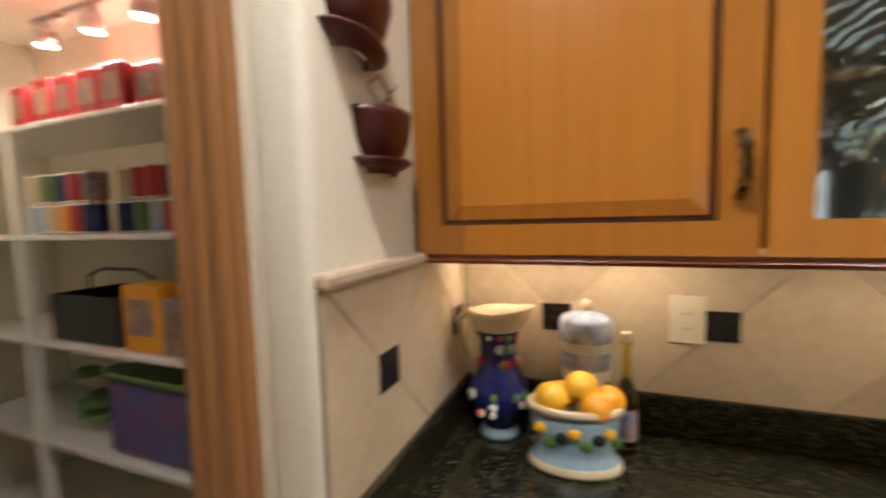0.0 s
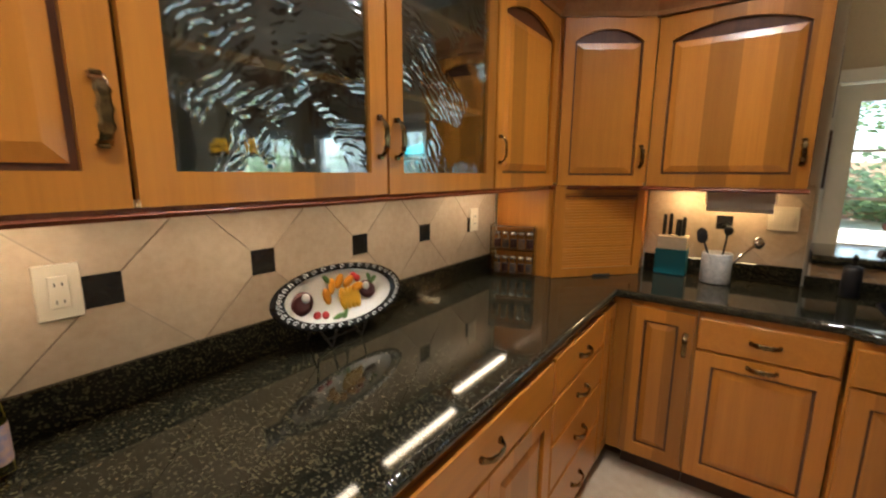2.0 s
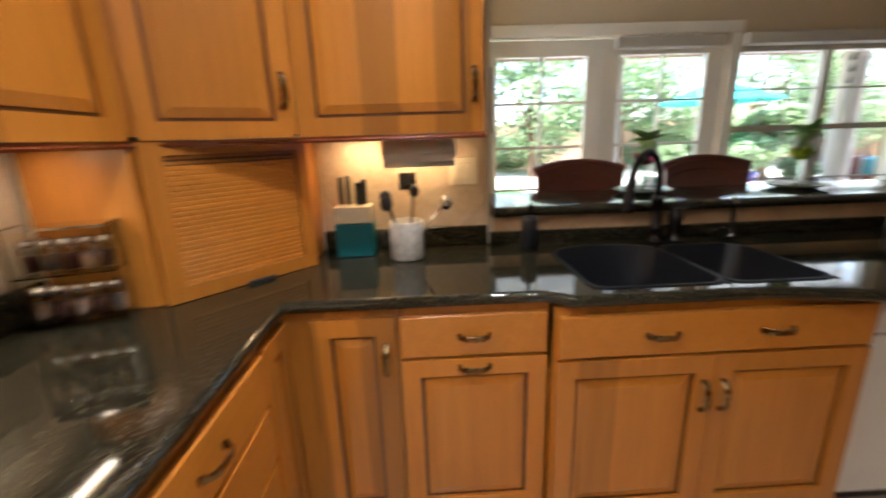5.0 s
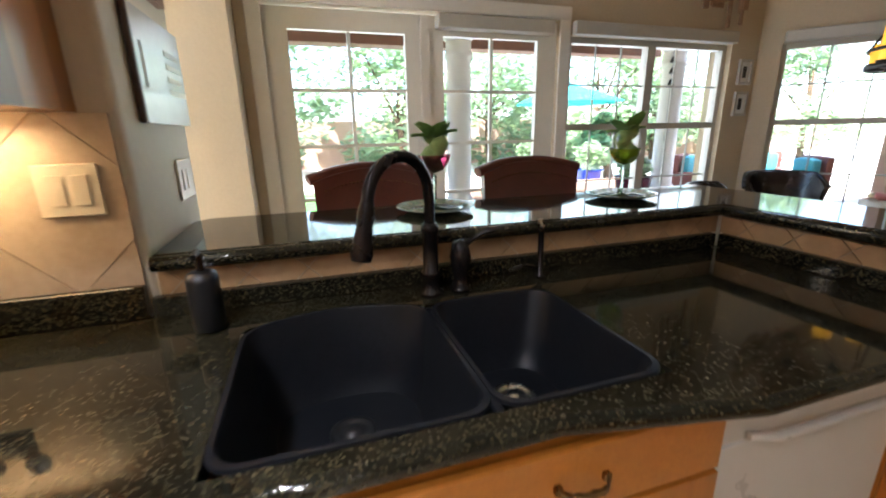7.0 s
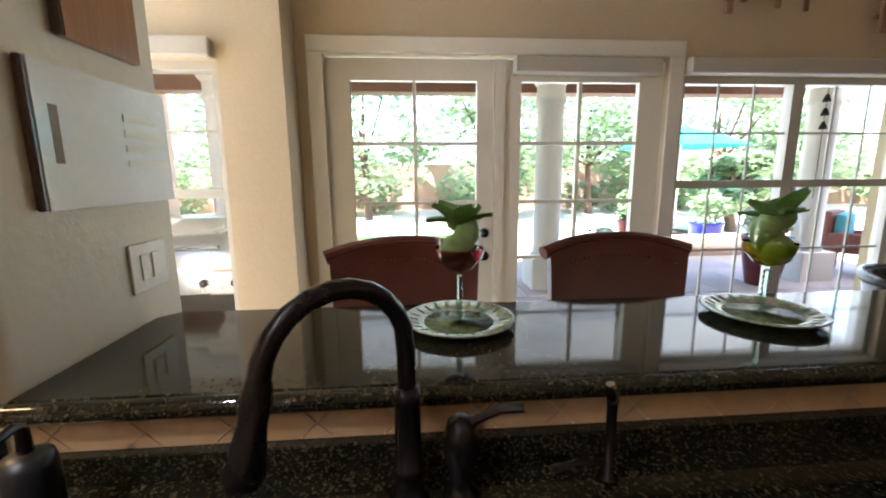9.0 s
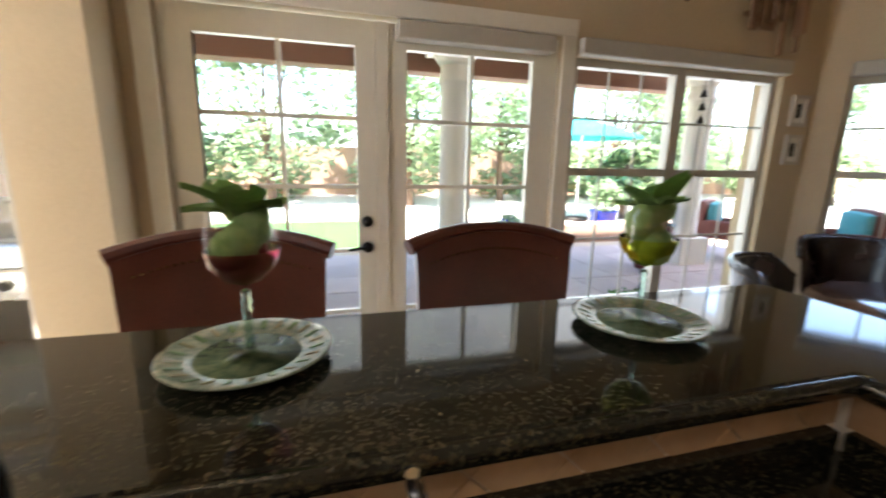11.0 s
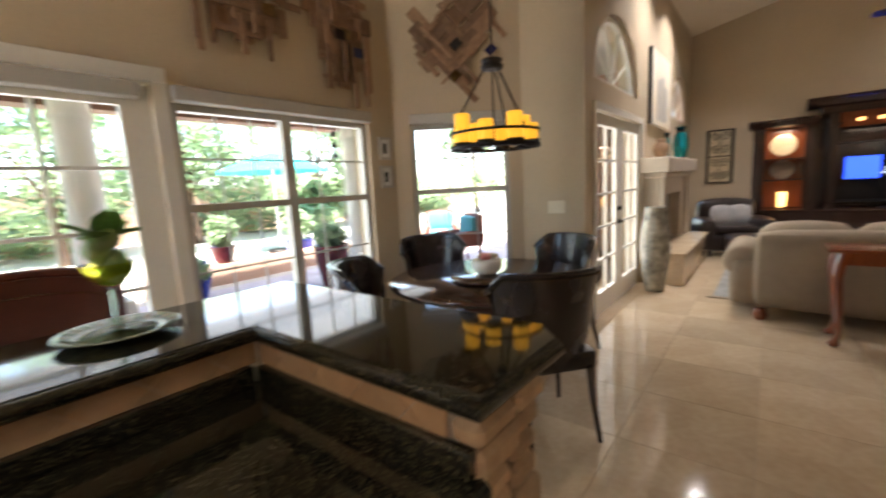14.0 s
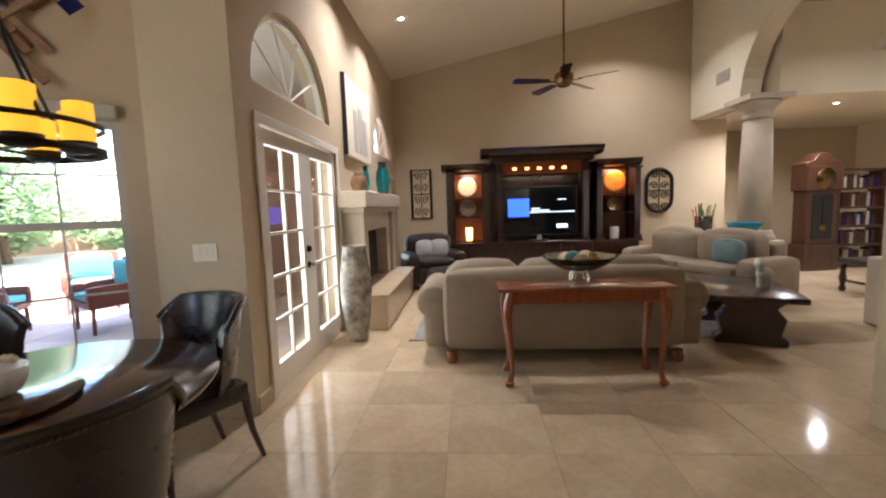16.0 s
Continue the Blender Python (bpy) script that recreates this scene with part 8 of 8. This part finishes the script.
# The last one, at x -1.5, is an added fill for the dim far walls.
for x, y, w in ((2.33, -9.05, 5), (2.28, -7.6, 5), (-1.5, -10.3, 5.5)):
    vault_can(x, y, w)
structure("hall_soffit", box(-7.54, -3.45, -13.09, -9.7, 2.98, 4.34), M["wall_white"], "dropped plaster soffit of the hall", category="ceiling")
# The 8 W one at y -7.2 is an added fill light for hall and arches.
for x, y, z, w in ((-3.75, -10.6, 2.98, 4.5), (-4.9, -10.46, 2.98, 5.5), (-4.6, -7.2, 4.348, 8)):
    can_light(x, y, z, w, spread=150, group="hall ceiling lights")

# ---- outdoors ----
structure("patio_roof", box(4.79, 8.05, -6.6, 5, 2.84, 2.98), M["white_col"], "pale boarded patio ceiling", category="roof")
structure("patio_beam", box(7.75, 8.05, -6.6, 5, 2.52, 2.839), M["beam"], "brown patio fascia beam", category="beam")
structure("house_wing", box(3.18, 5.35, -10.4, -9.9, -0.03, 4.6), M["stucco"], "peach stucco wing of the house")
# Added slab that keeps sun off the wing wall behind the French doors.
structure("terrace_roof", box(3.18, 5.5, -9.9, -5.75, 3.32, 3.46), M["white_col"], "pale slab added over the terrace to shade it", category="roof")
# Added slab that blocks the eastern sky, so the terrace stays dimmer.
structure("terrace_screen", box(5.2, 5.35, -9.899, -8.3, -0.03, 3.319), M["stucco"], "peach stucco slab added to block sky light from the terrace", category="wall")
structure("house_wing_east", box(4.79, 8.2, 2.3, 2.6, -0.03, 4.6), M["stucco"], "peach stucco wing of the house")
wv = tagged(new("window_wing"), "white-framed window in the stucco wing", "window", kind="structure")
mWv = plane_pose(5.4, 2.299, 0.9, 1, 0)
part("window_frame", wall_with(mWv @ Matrix.Translation((0, 0, 0.03)), 1.3, 1.2, 0.028, [(0.06, 0.62, 0.06, 1.14), (0.68, 1.24, 0.06, 1.14)]), M["trim"], wv)
part("pane", quad([(0.06, 0.06), (1.24, 0.06), (1.24, 1.14), (0.06, 1.14)], mWv @ Matrix.Translation((0, 0, 0.006))), M["screen"], wv, smooth=None)
for y in (-6.35, -2.72, 1.2):
    c = thing("patio_column", "round white stucco patio column on a square base", "column", (7.2, y, -0.03), group="patio columns")
    part("base", box(-0.24, 0.24, -0.24, 0.24, 0, 0.42, 0.01), M["white_col"], c)
    part("shaft", lathe([(0.19, 0.42), (0.20, 0.45), (0.17, 0.48), (0.165, 2.3), (0.19, 2.32), (0.19, 2.38), (0.17, 2.40), (0.17, 2.52)], seg=28), M["white_col"], c)
    part("capital", lathe([(0.17, 2.52), (0.20, 2.55), (0.26, 2.64), (0.26, 2.66)], seg=28, bm=box(-0.29, 0.29, -0.29, 0.29, 2.661, 2.868)), M["white_col"], c)
structure("lawn", box(8.9, 12.5, -2.6, 2.2, -0.12, -0.06, 0.02), M["grass"], "mown green lawn", category="lawn")
structure("lawn_strip", box(5.05, 5.9, -4.7, -0.2, -0.028, 0.012, 0.01), M["grass"], "narrow strip of ground cover by the house", category="lawn")
structure("garden_wall", box(21.0, 21.3, -34, 26, -0.13, 1.9), M["stucco"], "low peach garden wall", category="wall")
structure("planter_kerb", box(9.0, 9.35, -12, -3.6, -0.12, 0.30, 0.02), M["stucco"], "low stucco planter wall", category="wall")


def leaf_mesh(clumps, count, size, seed, squash=0.8):
    """Many small bent leaves scattered round clumps (x, y, z, r)."""
    r = np.random.RandomState(seed)
    tot = sum(c[3] ** 2 for c in clumps)
    vs, fs = [], []
    for x, y, z, rad in clumps:
        n = max(20, int(count * rad * rad / tot))
        d = r.normal(size=(n, 3))
        d /= np.linalg.norm(d, axis=1)[:, None]
        d *= (rad * r.uniform(0.55, 1.05, n))[:, None]
        d[:, 2] *= squash
        for q in d:
            a, t, s = r.uniform(0, 6.28), r.uniform(-0.9, 0.9), size * r.uniform(0.6, 1.4)
            u = np.array((math.cos(a), math.sin(a), t * 0.6)) * s
            w = np.array((-math.sin(a), math.cos(a), r.uniform(-0.8, 0.8))) * s * 0.55
            c = np.array((x, y, z)) + q
            k = len(vs)
            vs += [tuple(c - u), tuple(c + w), tuple(c + u), tuple(c - w)]
            fs.append((k, k + 1, k + 2, k + 3))
    me = bpy.data.meshes.new("leaves")
    me.from_pydata(vs, [], fs)
    return me


def tree(x, y, h, r, seed, name="tree", label="leafy green garden tree with an uneven crown"):
    o = thing(name, label, "tree", (x, y, -0.13), group="garden trees")
    q = random.Random(seed)
    part("trunk", tube([(0, 0, 0), (0.08, 0.05, h * 0.25), (0.0, 0.12, h * 0.5), (0.1, 0.05, h * 0.75)], [0.16, 0.12, 0.09, 0.04], 8), M["bark"], o)
    cl = []
    for i in range(13):
        a, rr = q.uniform(0, 6.28), q.uniform(0.2, 0.9) * r
        zz = q.uniform(0.30, 0.98) * h
        cl.append((rr * math.cos(a), rr * math.sin(a), zz, q.uniform(0.35, 0.6) * r))
        if i % 2 == 0:
            part("limb", tube([(0.03, 0.08, h * 0.35), (rr * 0.5 * math.cos(a), rr * 0.5 * math.sin(a), (zz + h * 0.35) / 2), (rr * math.cos(a), rr * math.sin(a), zz)], [0.06, 0.04, 0.015], 6), M["bark"], o)
    me = leaf_mesh(cl, 3600, 0.13, seed)
    me.materials.append(M["leaves"])
    c = new("crown", me)
    c.parent = o


for i, (x, y, h, r) in enumerate(((16, 4.5, 5.2, 2.4), (17, 0.5, 5.6, 2.6), (16.5, -4.0, 4.6, 2.2), (18, -8.0, 5.4, 2.5), (17, -12.5, 5.0, 2.4), (18.5, -17.0, 5.5, 2.6), (15.0, -22, 5.0, 2.4), (14, 9.5, 5.2, 2.4), (12.5, -9.6, 2.4, 0.9))):
    tree(x, y, h, r, 20 + i)
q = random.Random(9)
hd = leaf_mesh([(19.3 + q.uniform(-0.8, 0.8), -26 + 1.05 * i, q.uniform(0.5, 2.6), q.uniform(0.8, 1.3)) for i in range(40)], 15000, 0.15, 77)
hd.materials.append(M["leaves"])
hg = tagged(new("hedge", hd), "dense green hedge along the garden wall", "hedge", kind="stuff")
gc_ = leaf_mesh([(5.45 + q.uniform(-0.3, 0.3), -4.6 + 0.2 * i, 0.03, 0.2) for i in range(22)], 3000, 0.035, 5, 0.5)
gc_.materials.append(M["grass"])
tagged(new("ground_cover", gc_), "bright green ground cover beside the house", "plants", kind="stuff")


def pot_plant(x, y, r, h, material, label, foliage=True, z=-0.03, flowers=False):
    o = thing("potted_plant", label, "potted plant", (x, y, z), group="patio pots")
    part("pot", lathe([(r * 0.62, 0), (r * 0.66, 0.02), (r * 0.9, h * 0.6), (r, h * 0.95), (r * 1.06, h), (r * 0.95, h), (r * 0.85, h * 0.92), (r * 0.05, h * 0.90)], seg=24), material, o)
    cl = [(q.uniform(-0.5, 0.5) * r, q.uniform(-0.5, 0.5) * r, h + q.uniform(0.05, 1.0) * r * (2.0 if foliage else 0.7), r * 0.75) for _ in range(7)]
    me = leaf_mesh(cl, 900, 0.05, int(abs(x * 100)), 0.9)
    me.materials.append(M["leaves"])
    f = new("foliage", me)
    f.parent = o
    if flowers:
        fb = bmesh.new()
        for i in range(40):
            ball(q.uniform(-1, 1) * r, q.uniform(-1, 1) * r, h + q.uniform(0.3, 1.0) * r, 0.022, bm=fb, sub=1)
        part("blossoms", fb, M["blue_pot"], o, "violet blossoms")["kind"] = "stuff"


pot_plant(9.6, -6.7, 0.30, 0.62, M["blue_pot"], "cobalt glazed pot with a round leafy shrub", z=-0.13)
pot_plant(6.95, -5.55, 0.27, 0.66, M["red_pot"], "tall oxblood glazed pot with a low succulent", False)
pot_plant(8.2, -4.0, 0.24, 0.34, M["blue_pot"], "cobalt pot of violet flowers", False, flowers=True)
pot_plant(9.18, -4.9, 0.22, 0.30, M["red_pot"], "small glazed pot with green leaves", z=0.30)
um = thing("patio_umbrella", "open turquoise canvas patio umbrella", "umbrella", (12.4, -7.9, -0.13))
part("pole", tube([(0, 0, 0), (0, 0, 2.75)], 0.03), M["white_col"], um)
part("canopy", lathe([(1.5, 2.20), (1.48, 2.24), (0.75, 2.52), (0.05, 2.74), (0.04, 2.70), (0.75, 2.48), (1.46, 2.20)], seg=8, close=False), M["umbrella"], um)
part("base", lathe([(0.35, 0), (0.35, 0.08), (0.06, 0.12)], seg=20), M["iron"], um)


def patio_chair(x, y, rz):
    o = thing("patio_chair", "red-brown wicker patio armchair with teal cushions", "patio chair", (x, y, -0.03), rz, group="patio chairs")
    for sx in (-0.3, 0.3):
        for sy in (-0.3, 0.3):
            part("leg", tube([(sx, sy, 0), (sx * 0.95, sy * 0.95, 0.40)], 0.022), M["wicker"], o)
        part("arm", cushion(sx - 0.05, sx + 0.05, -0.34, 0.32, 0.38, 0.62, 0.01, 4), M["wicker"], o)
    part("seat", cushion(-0.33, 0.33, -0.34, 0.34, 0.34, 0.42, 0.006, 4), M["wicker"], o)
    part("backrest", cushion(-0.34, 0.34, 0.26, 0.36, 0.40, 0.92, 0.01, 5), M["wicker"], o)
    part("cushion", cushion(-0.27, 0.27, -0.32, 0.22, 0.425, 0.52, 0.015, 5), M["cushion_teal"], o, "teal cushion")
    part("back_cushion", cushion(-0.26, 0.26, 0.12, 0.25, 0.53, 0.88, 0.02, 5), M["cushion_teal"], o, "teal cushion")


patio_chair(6.15, -7.85, 150)
patio_chair(7.4, -8.9, 220)
patio_chair(7.3, -7.3, 300)
gr = thing("gas_grill", "large stainless steel gas grill with a closed hood", "grill", (5.35, 0.75, -0.03), 90)
part("cart", box(-0.65, 0.65, -0.3, 0.3, 0.10, 0.80, 0.01), M["black"], gr)
part("front_panel", box(-0.64, 0.64, 0.301, 0.33, 0.62, 0.80, 0.008), M["steel"], gr)
hb = prism([(-0.32, 0.0), (0.32, 0.0), (0.32, 0.12), (0.26, 0.26), (0.10, 0.36), (-0.20, 0.36), (-0.32, 0.24)], 0.86, Matrix(((0, 0, 1, -0.43), (1, 0, 0, 0), (0, 1, 0, 0.802), (0, 0, 0, 1))), bev=0.01)
part("hood", hb, M["steel"], gr)
part("handle", tube([(-0.36, 0.36, 0.98), (0.36, 0.36, 0.98)], 0.014), M["steel"], gr)
for x in (-0.55, 0.55):
    part("side_shelf", box(x - 0.10, x + 0.10, -0.28, 0.3, 0.803, 0.83, 0.005), M["steel"], gr)
for i in range(5):
    part("knob", lathe([(0.028, 0), (0.028, 0.02), (0.022, 0.03)], seg=14), M["black"], gr).matrix_local = Matrix.Translation((-0.44 + 0.22 * i, 0.331, 0.71)) @ pose(0, 0, 0, -90)
for x in (-0.6, 0.6):
    for y in (-0.25, 0.25):
        part("wheel", lathe([(0.05, -0.015), (0.05, 0.015)], seg=14), M["black"], gr).matrix_local = Matrix.Translation((x, y, 0.05)) @ pose(0, 0, 0, 0, 90)
pf = thing("patio_fan", "white patio ceiling fan", "ceiling fan", (6.3, -0.7, 2.55))
part("rod", tube([(0, 0, 0.05), (0, 0, 0.288)], 0.015), M["paper"], pf)
part("motor", lathe([(0.05, -0.08), (0.11, -0.05), (0.12, 0.03), (0.05, 0.06)], seg=20), M["paper"], pf)
for i in range(5):
    part("blade", prism([(0.12, -0.05), (0.6, -0.07), (0.64, 0), (0.6, 0.07), (0.12, 0.05)], 0.008, Matrix.Identity(4)), M["paper"], pf).matrix_local = pose(0, 0, 0, 0, 0, 72 * i + 20) @ pose(0, 0, 0, 10)
wb = thing("wind_bells", "string of small dark bells hung outside the window", "wind bells", (5.6, -4.72, 1.2))
part("cord", tube([(0, 0, 0), (0, 0, 1.639)], 0.003, 5), M["iron"], wb)
for z in (0.62, 0.74, 0.86):
    part("bell", lathe([(0.035, 0), (0.03, 0.02), (0.015, 0.06), (0.004, 0.07)], 0, 0, z, 12), M["iron"], wb)

# ---- floor tiles and pavers ----
def slab_mesh(w, d, h, bev):
    b = box(-w / 2, w / 2, -d / 2, d / 2, -h, 0, 0)
    top = [e for e in b.edges if all(v.co.z > -0.0001 for v in e.verts)]
    bmesh.ops.bevel(b, geom=top, offset=bev, segments=1, affect="EDGES")
    me = bpy.data.meshes.new("tile")
    b.to_mesh(me)
    b.free()
    return me


floor = tagged(new("floor"), "polished cream travertine floor tiles", "floor", kind="structure")
S = 0.61
tile_me = slab_mesh(S - 0.003, S - 0.003, 0.012, 0.001)
tile_me.materials.append(M["travertine"])
rest_v, rest_f = [], []
OX, OY = 0.36, -0.12
for i in range(-14, 8):
    for j in range(-22, 4):
        x, y = OX + (i + 0.5) * S, OY + (j + 0.5) * S
        if x < -7.5 or x > 4.45 or y < -13 or y > 1.5:
            continue
        if -1.3 < x < 3.2 and -11.4 < y < 0.3:
            o = new("tile", tile_me)
            o.location = (x, y, random.uniform(-0.0003, 0.0003))
            o.rotation_euler = (0, 0, random.choice((0, math.pi / 2, math.pi, -math.pi / 2)))
            o.parent = floor
        else:
            k = len(rest_v)
            h = S / 2 - 0.0015
            rest_v += [(x - h, y - h, 0), (x + h, y - h, 0), (x + h, y + h, 0), (x - h, y + h, 0)]
            rest_v += [(x - h, y - h, -0.012), (x + h, y - h, -0.012), (x + h, y + h, -0.012), (x - h, y + h, -0.012)]
            rest_f += [(k, k + 1, k + 2, k + 3), (k, k + 4, k + 5, k + 1), (k + 1, k + 5, k + 6, k + 2), (k + 2, k + 6, k + 7, k + 3), (k + 3, k + 7, k + 4, k)]
me = bpy.data.meshes.new("far_tiles")
me.from_pydata(rest_v, [], rest_f)
me.materials.append(M["travertine"])
o = new("tile_field", me)
o.parent = floor
o["kind"] = "stuff"
pav = tagged(new("pavement"), "warm grey patio pavers", "pavement", kind="structure")
pm = slab_mesh(0.604, 0.604, 0.03, 0.004)
pm.materials.append(M["patio"])
for i in range(6):
    for j in range(22):
        o = new("paver", pm)
        o.location = (5.13 + 0.61 * i, -10.6 + 0.61 * j, 0.0 - 0.002 * ((i * 7 + j * 3) % 3) - 0.004)
        o.parent = pav
